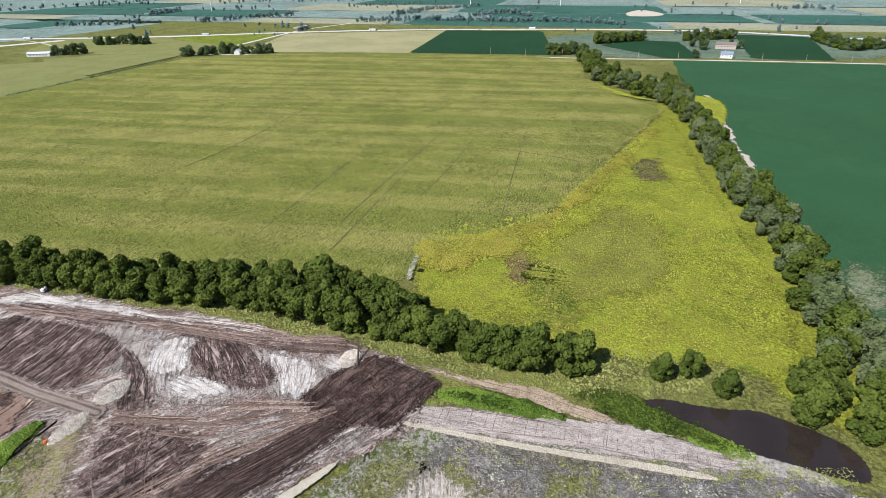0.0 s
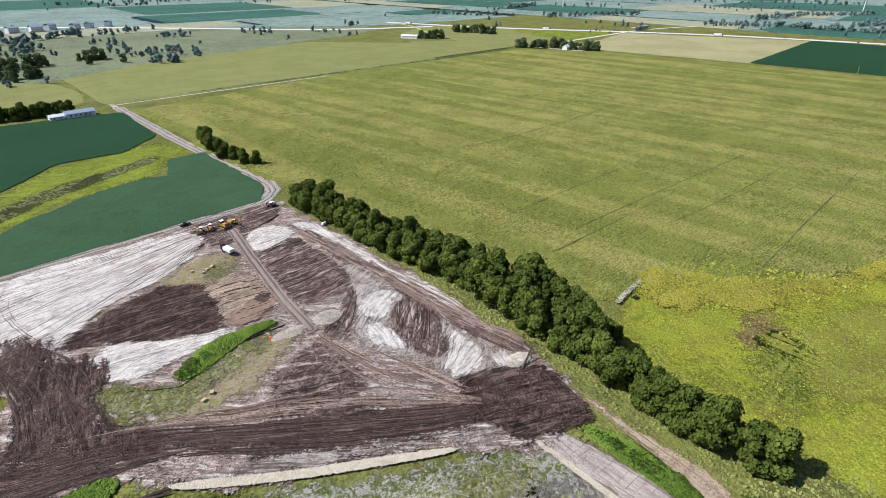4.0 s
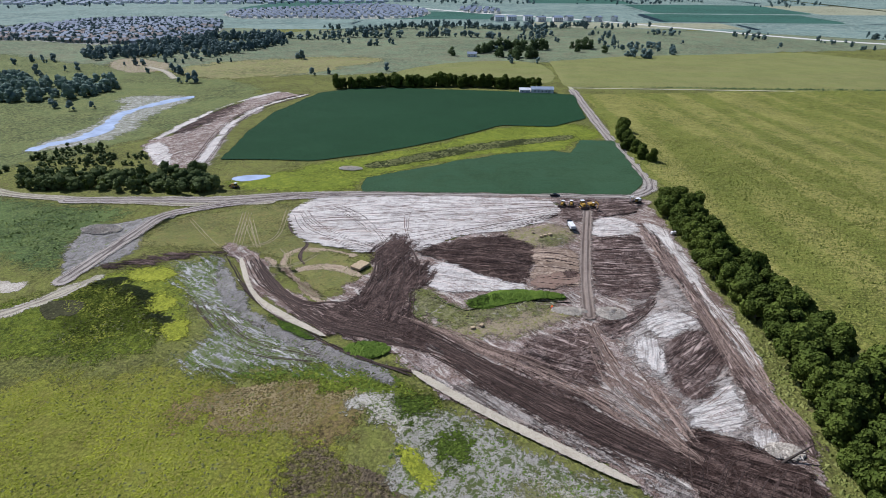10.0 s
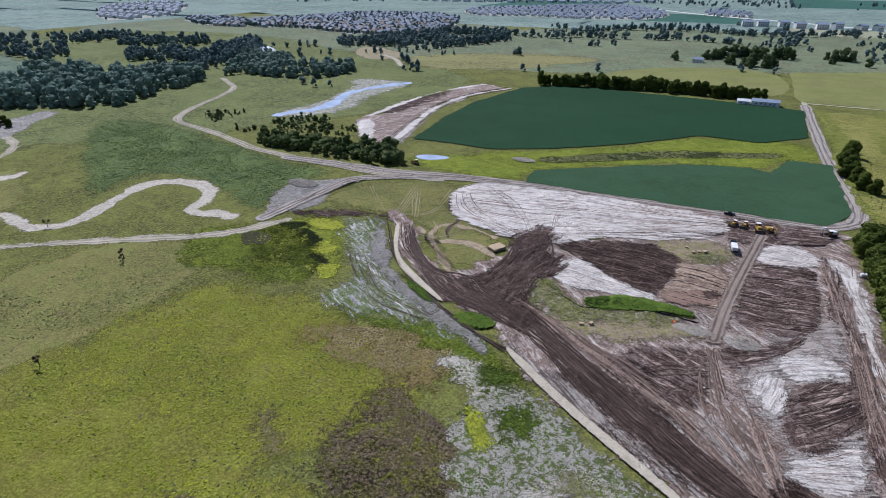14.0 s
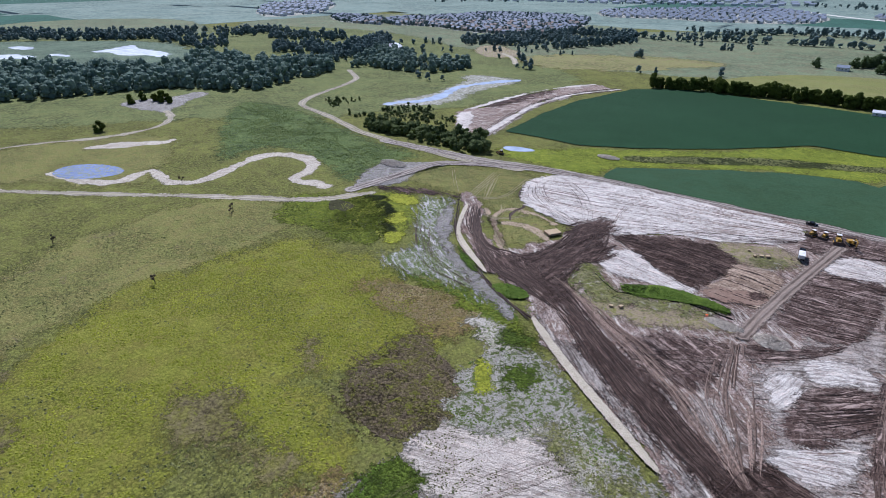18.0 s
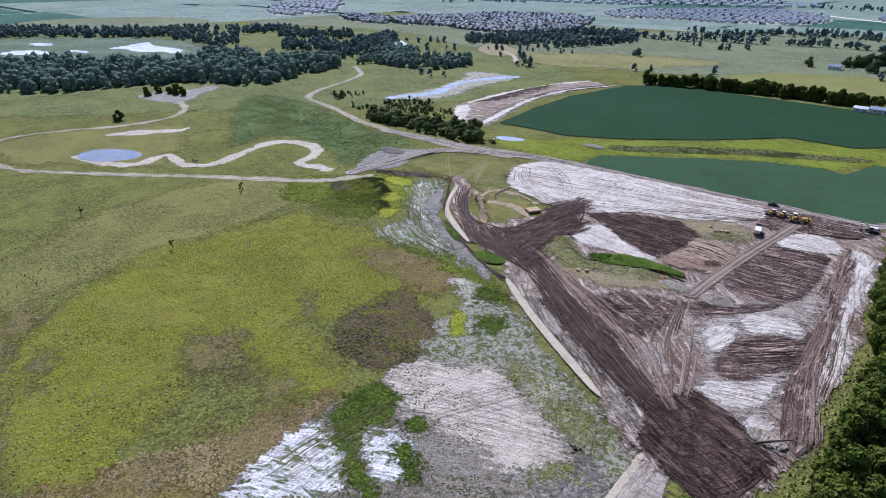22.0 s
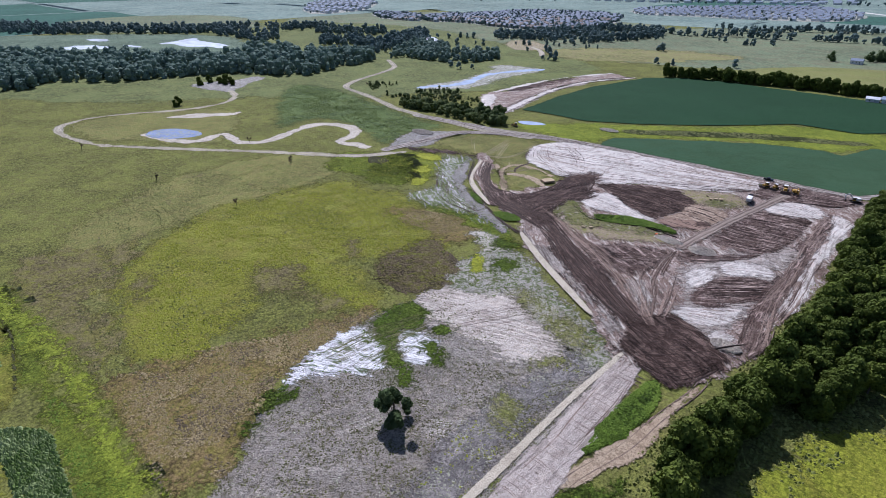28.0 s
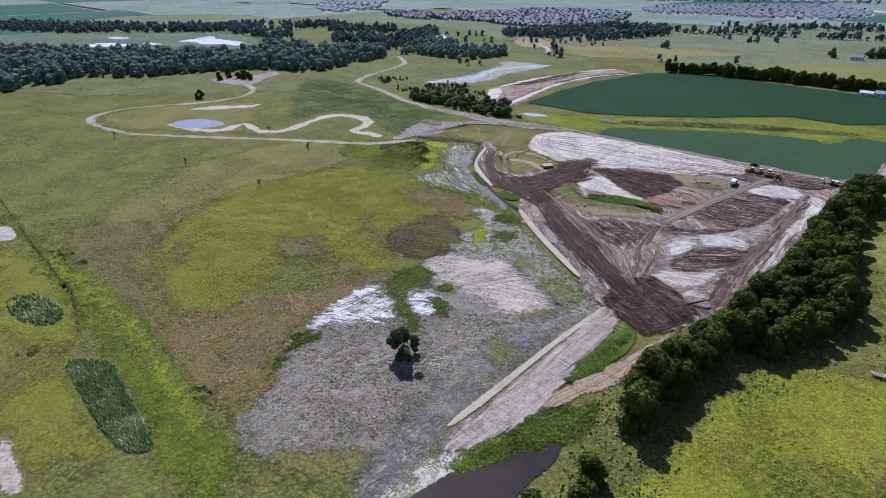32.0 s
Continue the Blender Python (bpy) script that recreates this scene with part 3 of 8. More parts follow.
BELT_LINE = [(640, -22), (520, -22), (430, -30), (350, -34), (290, -38), (240, -44), (200, -44), (170, -42), (140, -46), (118, -40)]
BELT_FAR = [(845, 85), (760, 70), (690, 62), (640, 40), (590, 10), (545, -14)]
SUBURB_A = [(-1139, 1109), (-1062, 1263), (-1055, 1503), (-733, 1534), (-602, 1244), (-550, 1060), (-630, 976), (-735, 974), (-888, 1020), (-976, 965)]
SUBURB_B = [(-1373, 1113), (-1164, 1134), (-976, 965), (-1061, 954), (-1171, 961)]
SUBURB_C = [(-880, 1832), (-743, 2008), (-493, 2341), (-260, 2077), (-193, 1726), (-324, 1597), (-588, 1605), (-719, 1541)]
SUBURB_D = [(-170, 2190), (-11, 2137), (4, 1869), (-115, 1885)]
TOWN_FAR = [(-1950, 1230), (-2085, 1515), (-1939, 1591), (-1492, 1212), (-1380, 995), (-1408, 880)]
WOODS_A = [(-611, -49), (-616, 7), (-633, 60), (-669, 76), (-616, 130), (-599, 176), (-585, 220), (-571, 266), (-528, 291), (-483, 313), (-517, 369), (-515, 415), (-546, 480), (-599, 500), (-611, 433), (-652, 419), (-753, 417), (-808, 394), (-820, 349), (-898, 314), (-920, 247), (-1014, 185), (-1021, 145), (-1138, 83), (-1123, -10)]
WOODS_C = [(-636, 615), (-631, 642), (-515, 613), (-449, 621), (-414, 598), (-416, 545), (-449, 515), (-507, 514), (-525, 506), (-531, 471), (-583, 562)]
WOODS_D = [(-672, 544), (-749, 670), (-779, 768), (-719, 745), (-648, 660), (-627, 596), (-601, 525)]
WOODS_E = [(-961, 628), (-961, 686), (-889, 737), (-840, 741), (-795, 695), (-852, 653), (-911, 612)]
WOODS_F = [(-823, 550), (-821, 610), (-746, 616), (-671, 588), (-672, 544), (-688, 516), (-715, 490)]
WOODS_G = [(-1735, 157), (-1500, 269), (-1283, 415), (-1099, 758), (-955, 691), (-1148, 367), (-1384, 107)]
WOODS_H = [(-601, 1012), (-534, 1130), (-423, 1143), (-361, 986), (-397, 941), (-418, 872), (-443, 822), (-541, 841), (-591, 770), (-651, 864)]
POOLS_C = [(-1135, 240), (-1147, 264), (-1084, 278), (-1077, 250)]
FIELD_W = [(-1693, 322), (-1721, 562), (-1550, 737), (-1242, 662), (-1088, 568), (-1189, 403), (-1296, 237)]
TREELINE_A = [(-420, 1120), (-322, 1095), (-293, 1154), (-191, 1155)]
TREELINE_B = [(-34, 946), (21, 1014), (40, 993), (87, 1014)]
TREELINE_C = [(1, 903), (70, 903)]
TREELINE_D = [(129, 1026), (163, 1027)]
TREELINE_E = [(-87, 1409), (-5, 1349), (67, 1344), (134, 1401), (212, 1476)]
TREELINE_F = [(217, 1037), (271, 1048)]
TREELINE_G = [(-312, 1220), (-228, 1343), (-146, 1381), (-87, 1409)]
TREELINE_H = [(207, 930), (229, 903)]
TREELINE_I = [(-160, 1169), (-66, 1191), (6, 1182)]
TREELINE_J = [(66, 1209), (115, 1221)]
TREELINE_K = [(1135, 1414), (1183, 1320), (1247, 1236)]
TREELINE_L = [(1495, 1446), (1695, 1494)]
TREELINE_M = [(1300, 1119), (1561, 982)]
TREELINE_N = [(1370, 693), (1462, 555), (1458, 356), (1439, 266), (1487, 173), (1401, 24)]
TREELINE_O = [(1606, 673), (1859, 649), (2056, 522)]
TREELINE_P = [(1595, 449), (1788, 372), (1620, 278)]
TREELINE_Q = [(1170, -300), (1012, -306), (1062, -375)]
TREELINE_R = [(2077, -469), (2009, -574)]
FARM_GROVE_A = [(734, 696), (776, 658), (793, 574)]
FARM_GROVE_B = [(698, 927), (727, 887)]
FARM_GROVE_C = [(828, 977), (864, 882)]
FARM_GROVE_D = [(865, 142), (897, 85)]
FARM_GROVE_E = [(1024, 82), (1094, -5)]
FARM_GROVE_F = [(1108, -74), (1163, -167)]
QUARRY = [(1696, 43), (1995, -13), (1758, -91), (1667, -35)]
MOTOR9 = [(-386, 2239), (-118, 1919), (155, 1740), (420, 1464), (640, 1200), (867, 1110)]
RIVER_LINE = [(-333, 369), (-331, 380), (-320, 396), (-317, 418), (-327, 448), (-339, 478), (-337, 498), (-331, 521), (-324, 546), (-315, 557)]
EXCAV_DARK = [(-259, 425), (-261, 454), (-261, 497), (-254, 548), (-242, 533), (-241, 485), (-243, 444), (-245, 419)]
TRACK_LOOP_A = [(-60, 181), (-72, 194), (-82, 204), (-88, 212), (-88, 223), (-82, 227), (-69, 228), (-58, 224)]
TRACK_LOOP_B = [(-82, 204), (-74, 210), (-63, 212), (-50, 205)]
TRACK_LOOP_C = [(-97, 217), (-86, 207), (-77, 198), (-63, 186)]
SHORE_LINE = [(-341, 78), (-310, 85), (-291, 99), (-298, 112), (-302, 126), (-273, 118), (-256, 129), (-258, 146), (-275, 182), (-273, 198), (-255, 208), (-234, 204), (-222, 190), (-217, 171), (-201, 180), (-192, 179)]
MUDDY = [(-120, 215), (-111, 203), (-99, 184), (-85, 169), (-68, 158), (-53, 153), (-39, 146), (-25, 139)]
MUDDY_TOP = [(-165, 201), (-147, 210), (-131, 217), (-119, 220)]
HAUL_SIDE = [(-47, 298), (-8, 301), (38, 303), (71, 305), (92, 307)]
CHALK_SIDE = [(-16, 145), (6, 131), (29, 120), (48, 108), (58, 100)]
MUD_WEST = [(-94, 205), (-79, 186), (-65, 177), (-56, 181), (-46, 189), (-39, 197), (-24, 183), (-16, 164), (-21, 159), (-34, 163), (-46, 161), (-53, 159), (-58, 166), (-68, 172), (-80, 183), (-89, 194)]
CHALK_N = [(76, 206), (83, 217), (86, 210), (86, 187), (83, 189), (78, 195)]
CHALK_P = [(46, 140), (50, 136), (57, 130), (62, 122), (61, 118), (55, 122), (50, 127), (45, 134)]
SOIL_FAN = [(14, 151), (19, 164), (30, 171), (43, 175), (49, 165), (46, 149), (38, 142), (28, 141), (19, 143)]
WEED_SLOPE = [(-27, 188), (-23, 196), (-7, 184), (3, 178), (1, 172), (-9, 171), (-21, 172)]
GREEN_EDGE = [(-80, 172), (-74, 169), (-60, 161), (-55, 157), (-57, 156), (-66, 161), (-74, 166)]
EXCAV_TOP = [(-260, 404), (-261, 454), (-262, 511), (-251, 556), (-234, 596)]
TREELINE_S = [(188, 1025), (198, 1022)]
TREELINE_T = [(327, 1288), (374, 1272)]
DITCH_SITE = [(-100, 286), (-102, 268), (-100, 256), (-94, 244), (-82, 235), (-83, 223), (-81, 217), (-77, 212)]
BROWN_SHRUB_B = [(-75, 31), (-68, 42), (-53, 43), (-27, 43), (-24, 37), (-36, 31), (-51, 28)]
BROWN_SHRUB_C = [(-140, -10), (-150, 4), (-126, 3), (-116, -7), (-119, -14)]
BROWN_SHRUB_D = [(-65, 71), (-71, 80), (-63, 79), (-54, 70), (-56, 67)]
BROWN_SHRUB_E = [(-85, -18), (-100, -7), (-100, -1), (-91, -5), (-83, -13)]
MUD_GREEN_E = [(7, -15), (11, -13), (14, -15), (12, -17)]
MUD_GREEN_F = [(-23, 129), (-13, 133), (-9, 126), (-17, 119)]
MUD_WET_B = [(4, 44), (8, 51), (17, 52), (24, 41), (19, 36)]
MUD_RIM = [(-19, 93), (-19, 111), (-10, 121), (0, 124), (28, 108), (45, 101), (62, 90), (68, 80), (62, 78), (47, 87), (30, 94), (14, 97), (4, 86), (-7, 81)]
MUD_OLIVE_A = [(18, 91), (17, 100), (25, 98), (28, 92), (23, 88)]
MUD_OLIVE_B = [(37, 87), (39, 98), (52, 94), (57, 87), (47, 81)]
MUD_OLIVE_C = [(47, 64), (50, 69), (54, 74), (56, 71), (50, 64)]
MUD_OLIVE_D = [(50, 44), (54, 50), (62, 43), (62, 35), (56, 33)]
MUD_TOP = [(-7, 116), (2, 117), (4, 109), (0, 104), (-6, 109)]
MUD_CORNER = [(-17, 105), (-19, 111), (-13, 109), (-5, 101), (-5, 94)]
MUD_GREEN_B = [(9, 57), (15, 61), (18, 58), (14, 52)]
MUD_GREEN_C = [(15, 47), (18, 50), (28, 45), (28, 41), (22, 43)]
MUD_GREEN_D = [(3, -10), (0, -3), (4, 4), (8, 3), (7, -3), (9, -10)]
POOLS_E = [(-956, 477), (-954, 519), (-914, 505), (-924, 470)]
DULL_LEFT = [(-163, -45), (-160, -24), (-139, -2), (-111, -8), (-106, -26), (-97, -31), (-78, -24), (-58, -32), (-38, -37), (-60, -40), (-107, -41)]
GREEN_DEEP = [(-192, 158), (-186, 167), (-170, 177), (-154, 189), (-116, 162), (-108, 145), (-120, 138), (-139, 136), (-160, 137), (-169, 132)]
DARK_HOLLOW = [(-170, 166), (-170, 171), (-158, 174), (-152, 170), (-152, 161), (-158, 163), (-158, 157)]
BANK_GREEN = [(95, 45), (99, 29), (94, 22), (89, 7), (86, 0), (82, -6), (81, -2), (82, 6), (83, 21), (86, 32), (90, 37)]
TRI_RED = [(179, 84), (192, 72), (176, 65), (158, 65), (155, 75)]
TRI_TOP = [(340, 21), (356, 8), (332, 1), (308, 8), (313, 20)]
TRAM_A = [(415, 106), (295, 98), (215, 91)]
TRAM_B = [(375, 142), (284, 140), (232, 144)]
TRAM_C = [(340, 213), (239, 210), (165, 206)]
TRAM_D = [(278, 165), (218, 164), (161, 162)]
TRAM_E = [(458, 325), (307, 313), (251, 315)]
TRAM_F = [(348, 123), (334, 68), (323, 45)]
TRAM_G = [(394, 171), (265, 172), (192, 172)]
GULLY = [(148, 118), (165, 121), (181, 121)]
BELT_RIM = [(209, -55), (253, -54), (335, -53), (432, -51), (526, -57), (591, -53)]
SOIL_EDGE = rounded(SOIL)


def land(x, y):
    """The lie of the land."""
    near = np.clip(1 - (np.hypot(x, y - 120) - 300) / 120, 0, 1)
    h = 0.35 * drift(x, y, 42, 1) + 0.16 * drift(x, y, 15, 2)
    bank = 1.1 * np.exp(-(along(x, y, WEED_BANK_LINE) / 3.2) ** 2)
    bank += 0.9 * np.exp(-(along(x, y, SILT_BANK) / 2.5) ** 2)
    return near * (h + 0.5) * 0.6 + bank


def ploughed(x, y):
    """Ridges, heaps and ruts of the dug ground, never below the land."""
    m = np.clip(inside(x, y, SOIL_EDGE) / 6, 0, 1)
    r = 0.30 * np.maximum(drift(x, y, 7, 3), 0) + 0.25 * np.maximum(drift(x, y, 3.1, 4), 0)
    r += 0.12 * np.abs(drift(x * 0.22, y, 2.2, 5))
    heap = np.maximum(drift(x, y, 19, 6) - 0.25, 0) * 1.1
    return m * (r + heap)


def furrows(x, y, angle, gap, fan=None):
    """0 on the crests and 1 in the ruts of ground combed along an angle, or fanning out from a point."""
    if fan:
        dx, dy = x - fan[0], y - fan[1]
        u, v = np.hypot(dx, dy), np.arctan2(dy, dx) * 26.0
    else:
        c, q = math.cos(radians(angle)), math.sin(radians(angle))
        u, v = x * c + y * q, -x * q + y * c
    v = v + 1.9 * drift(u, v, 38, 41) + 0.7 * drift(u, v, 14, 42) + 0.25 * drift(u, v, 5, 43)
    wave = np.sin(2 * math.pi * (v / gap + 0.6 * drift(u * 0.06, v * 0.5, 1.0, 44)))
    rut = np.clip((wave - 0.05) / 0.85, 0, 1)
    gate = np.clip(0.62 + 1.3 * drift(u * 0.12, v * 0.45, 1.0, 45) + 0.5 * drift(u * 0.35, v, 2.0, 46), 0, 1)
    return rut * gate, u, v


def sheet(name, xs, ys, keep, z, edge, material, smooth=True, rut=None):
    """A mesh over a lattice; keep marks the corners that are wanted."""
    nx, ny = len(xs), len(ys)
    idx = np.arange(nx * ny).reshape(ny, nx)
    a, b, c, d = idx[:-1, :-1], idx[:-1, 1:], idx[1:, 1:], idx[1:, :-1]
    k = keep.reshape(ny, nx)
    on = k[:-1, :-1] | k[:-1, 1:] | k[1:, 1:] | k[1:, :-1]
    quads = np.stack([a[on], b[on], c[on], d[on]], -1)
    used = np.unique(quads)
    if not len(used):
        return None
    remap = np.zeros(nx * ny, int)
    remap[used] = np.arange(len(used))
    quads = remap[quads]
    gx, gy = np.meshgrid(xs, ys)
    co = np.stack([gx.ravel(), gy.ravel(), z.ravel()], -1)[used]
    me = bpy.data.meshes.new(name)
    me.vertices.add(len(co))
    me.vertices.foreach_set("co", co.astype(np.float32).ravel())
    me.loops.add(quads.size)
    me.loops.foreach_set("vertex_index", quads.astype(np.int32).ravel())
    me.polygons.add(len(quads))
    me.polygons.foreach_set("loop_start", np.arange(0, quads.size, 4, dtype=np.int32))
    me.polygons.foreach_set("use_smooth", np.full(len(quads), smooth))
    me.update(calc_edges=True)
    at = me.attributes.new("edge", "FLOAT", "POINT")
    at.data.foreach_set("value", edge.ravel()[used].astype(np.float32))
    if rut is not None:
        for key, val in zip(("furrow", "lengthwise", "crosswise"), rut):
            at = me.attributes.new(key, "FLOAT", "POINT")
            at.data.foreach_set("value", val.ravel()[used].astype(np.float32))
    me.materials.append(material)
    return new(name, me)


def patch(name, pts, material, layer, label, category="ground", fade=3.0, dug=False, step=2.0, closed=True, half=0.0, lift=0.0, lumpy=0.0, lump=3.0, bends=2, rough_edge=0.8, soft=0.0, comb=None, deep=0.06):
    """A stretch of ground, field, road or water laid over the land, with its distance from the outline kept at each corner."""
    p = rounded(pts, closed, bends)
    pad = fade * 2.2 + half + 3 + 2 * soft
    if dug:
        step = 0.65
    lo, hi = p.min(0) - pad, p.max(0) + pad
    xs = np.arange(math.floor(lo[0] / step), math.ceil(hi[0] / step) + 1) * step
    ys = np.arange(math.floor(lo[1] / step), math.ceil(hi[1] / step) + 1) * step
    gx, gy = np.meshgrid(xs, ys)
    edge = inside(gx, gy, p) if closed else half - along(gx, gy, p)
    if fade > 1.2:
        rag = fade * rough_edge
        edge = edge + rag * (0.75 * drift(gx, gy, 7, 31) + 0.8 * drift(gx, gy, 21, 32) + 0.5 * drift(gx, gy, 3.2, 33))
    z = land(gx, gy) + 0.025 * layer + (lift if lift < 1 else lift * np.clip(edge / 9 + 0.1, 0, 1))
    rut = None
    if comb:
        rut = furrows(gx, gy, *comb)
        z = z + deep * (1 - rut[0])
    if dug:
        z = z + ploughed(gx, gy)
    if lumpy:
        m = np.clip(edge / 3, 0, 1)
        z = z + m * lumpy * (0.6 + 0.5 * drift(gx, gy, lump, 11) + 0.3 * drift(gx, gy, lump * 2.7, 12))
    ob = sheet(name, xs, ys, (edge > -max(0.85 * min(0.6 * fade, 3.0) if not soft else 0.0, 0.62 * soft) - 0.2).ravel(), z, edge, material, rut=rut)
    return tagged(ob, label, category, kind="structure")


# colours of the ground
grass_base = herbage("meadow_grass", (0.132, 0.144, 0.036), (0.160, 0.166, 0.040), (0.118, 0.116, 0.036), (0.046, 0.052, 0.016), spots=0.18, spot=(0.12, 0.098, 0.045), weave=0.7)
gap_far = np.array([60, 130, 240, 400, 650, 1000, 1500, 2300, 3400, 4800.0])
xs = np.concatenate([-420 - gap_far[::-1], np.arange(-420, 421, 2.0), 420 + gap_far])
ys = np.concatenate([-300 - gap_far[::-1], np.arange(-300, 541, 2.0), 540 + gap_far])
gx, gy = np.meshgrid(xs, ys)
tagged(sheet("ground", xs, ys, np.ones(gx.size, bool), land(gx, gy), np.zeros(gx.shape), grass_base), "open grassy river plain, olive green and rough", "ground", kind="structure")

olive = herbage("olive_grass", (0.146, 0.158, 0.024), (0.172, 0.178, 0.028), (0.154, 0.146, 0.030), (0.074, 0.080, 0.014), fade=14, spots=0.15, spot=(0.118, 0.098, 0.036), mid=9, fine=0.8, soft=9.0, weave=0.55)
dull = herbage("dull_grass", (0.168, 0.172, 0.050), (0.136, 0.142, 0.044), (0.178, 0.160, 0.056), (0.072, 0.075, 0.027), fade=14, mid=8.0, spots=0.22, spot=(0.128, 0.106, 0.055), soft=9.0, weave=0.55)
lime = herbage("lime_grass", (0.145, 0.180, 0.020), (0.205, 0.228, 0.028), (0.115, 0.145, 0.018), (0.055, 0.075, 0.010), fade=7, spots=0.22, spot=(0.12, 0.125, 0.028), mid=6, soft=9.0, weave=0.7)
bright = herbage("bright_weeds", (0.060, 0.104, 0.012), (0.088, 0.140, 0.016), (0.044, 0.076, 0.010), (0.020, 0.038, 0.006), fade=1.6, mid=3.0, relief=0.9, weave=0.8)
verge_green = herbage("verge_grass", (0.098, 0.128, 0.016), (0.140, 0.158, 0.022), (0.078, 0.102, 0.014), (0.034, 0.048, 0.008), fade=4, mid=6.0, spots=0.2, spot=(0.175, 0.170, 0.030), soft=6.0, weave=0.8)
tan = herbage("dry_grass", (0.190, 0.138, 0.066), (0.150, 0.112, 0.046), (0.150, 0.132, 0.032), (0.052, 0.037, 0.020), fade=14, mid=3.0, spots=0.2, spot=(0.15, 0.165, 0.03), coarse=10.0, soft=8.0, weave=0.85)
shrubby = herbage("brown_shrubs", (0.105, 0.080, 0.050), (0.150, 0.118, 0.074), (0.135, 0.130, 0.030), (0.030, 0.022, 0.014), fade=9, mid=4.0, spots=0.36, spot=(0.150, 0.162, 0.020), relief=0.9, soft=7.0, weave=0.9)
drab = herbage("drab_dead_weeds", (0.150, 0.126, 0.066), (0.122, 0.106, 0.048), (0.142, 0.136, 0.034), (0.058, 0.045, 0.024), fade=14, mid=5.0, spots=0.32, spot=(0.150, 0.158, 0.024), soft=9.0, weave=0.75)
soy = herbage("soybean_leaves", (0.0105, 0.036, 0.0145), (0.015, 0.046, 0.019), (0.012, 0.039, 0.0155), (0.008, 0.027, 0.010), fade=1.2, big=110, mid=30, relief=0.2, turn=5, stretch=3.0, weave=0.3, spots=0.07, spot=(0.009, 0.031, 0.013))
soy_east = herbage("soybean_east", (0.019, 0.060, 0.024), (0.030, 0.078, 0.033), (0.023, 0.064, 0.026), (0.014, 0.044, 0.017), fade=1.2, big=120, mid=34, relief=0.2, turn=5, stretch=3.0, weave=0.25, spots=0.06, spot=(0.05, 0.09, 0.04))
soy_pale = herbage("soybean_pale", (0.026, 0.060, 0.029), (0.036, 0.072, 0.036), (0.028, 0.057, 0.026), (0.016, 0.042, 0.018), fade=1.2, big=60, mid=22, relief=0.2, turn=5, stretch=3.0, weave=0.3, spots=0.08, spot=(0.016, 0.044, 0.020))
maize_mat = herbage("maize_tassels", (0.172, 0.182, 0.040), (0.138, 0.158, 0.031), (0.172, 0.176, 0.038), (0.064, 0.080, 0.016), fade=4.0, big=90, mid=7, fine=1.0, relief=0.6, bands=(97, 230.0, 21.0, (0.320, 0.292, 0.088)), rows=5.0, weave=0.6)
maize_old = herbage("maize_ripening", (0.165, 0.172, 0.060), (0.142, 0.158, 0.052), (0.158, 0.162, 0.052), (0.11, 0.12, 0.038), fade=1.5, big=60, mid=9, relief=0.3, bands=(3, 200.0, 16.0, (0.19, 0.185, 0.07)), weave=0.4)
maize_gold = herbage("maize_yellowing", (0.290, 0.262, 0.030), (0.21, 0.215, 0.03), (0.26, 0.225, 0.04), (0.11, 0.12, 0.02), fade=12, big=22, mid=5, relief=0.7, soft=8.0, weave=0.7)
stubble = herbage("stubble_field", (0.27, 0.25, 0.13), (0.24, 0.23, 0.11), (0.25, 0.23, 0.12), (0.2, 0.19, 0.09), fade=2, big=80, mid=20, relief=0.2)
brown_soil = earth("brown_soil", (0.225, 0.152, 0.120), (0.33, 0.242, 0.200), (0.53, 0.435, 0.385), fade=2.5, speck=0.8, track=(0.055, 0.035, 0.028), relief=1.0, rut=0.5, pale=0.6, gloss=0.10, clods=0.9)
chalk = earth("pale_chalky_silt", (0.64, 0.595, 0.541), (0.76, 0.72, 0.6578), (0.42, 0.365, 0.3238), fade=4.0, track=(0.13, 0.10, 0.0828), wet=0.6, rough=0.85, relief=0.8, rut=0.55, pale=0.7, clods=0.5, soft=2.6)
chalk_mixed = earth("mixed_chalky_soil", (0.39, 0.338, 0.2944), (0.60, 0.55, 0.4922), (0.24, 0.192, 0.161), fade=4.0, track=(0.07, 0.050, 0.0396), wet=0.6, rough=0.85, relief=1.0, rut=0.7, pale=0.85, clods=0.7, soft=4.5)
dark_soil = earth("dark_damp_soil", (0.04444, 0.0274, 0.02231), (0.08282, 0.05386, 0.04375), (0.1515, 0.1058, 0.08924), fade=4.0, track=(0.0101, 0.006615, 0.005335), relief=1.0, speck=0.4, rut=0.6, pale=0.55, gloss=0.1, soft=7.5)
dump_soil = earth("tipped_topsoil", (0.03636, 0.02173, 0.01698), (0.07474, 0.0463, 0.03657), (0.1565, 0.1087, 0.08924), fade=1.4, track=(0.00909, 0.00567, 0.004462), relief=1.0, speck=0.45, rut=0.8, pale=0.6, gloss=0.1, soft=3.5)
tilled = earth("bladed_soil", (0.092, 0.060, 0.050), (0.152, 0.103, 0.086), (0.31, 0.240, 0.208), fade=3.0, track=(0.012, 0.008, 0.007), relief=1.0, speck=0.5, rut=0.75, pale=0.85, gloss=0.08, soft=3.0)
ditch_rushes = herbage("ditch_rushes", (0.052, 0.066, 0.018), (0.078, 0.090, 0.026), (0.040, 0.052, 0.015), (0.018, 0.022, 0.008), fade=3, mid=4.0, relief=0.9, soft=4.0, weave=0.9)
ditch_soil = herbage("ditch_weeds", (0.05, 0.05, 0.022), (0.07, 0.066, 0.03), (0.04, 0.042, 0.018), (0.02, 0.02, 0.01), fade=0.6, mid=2.0)
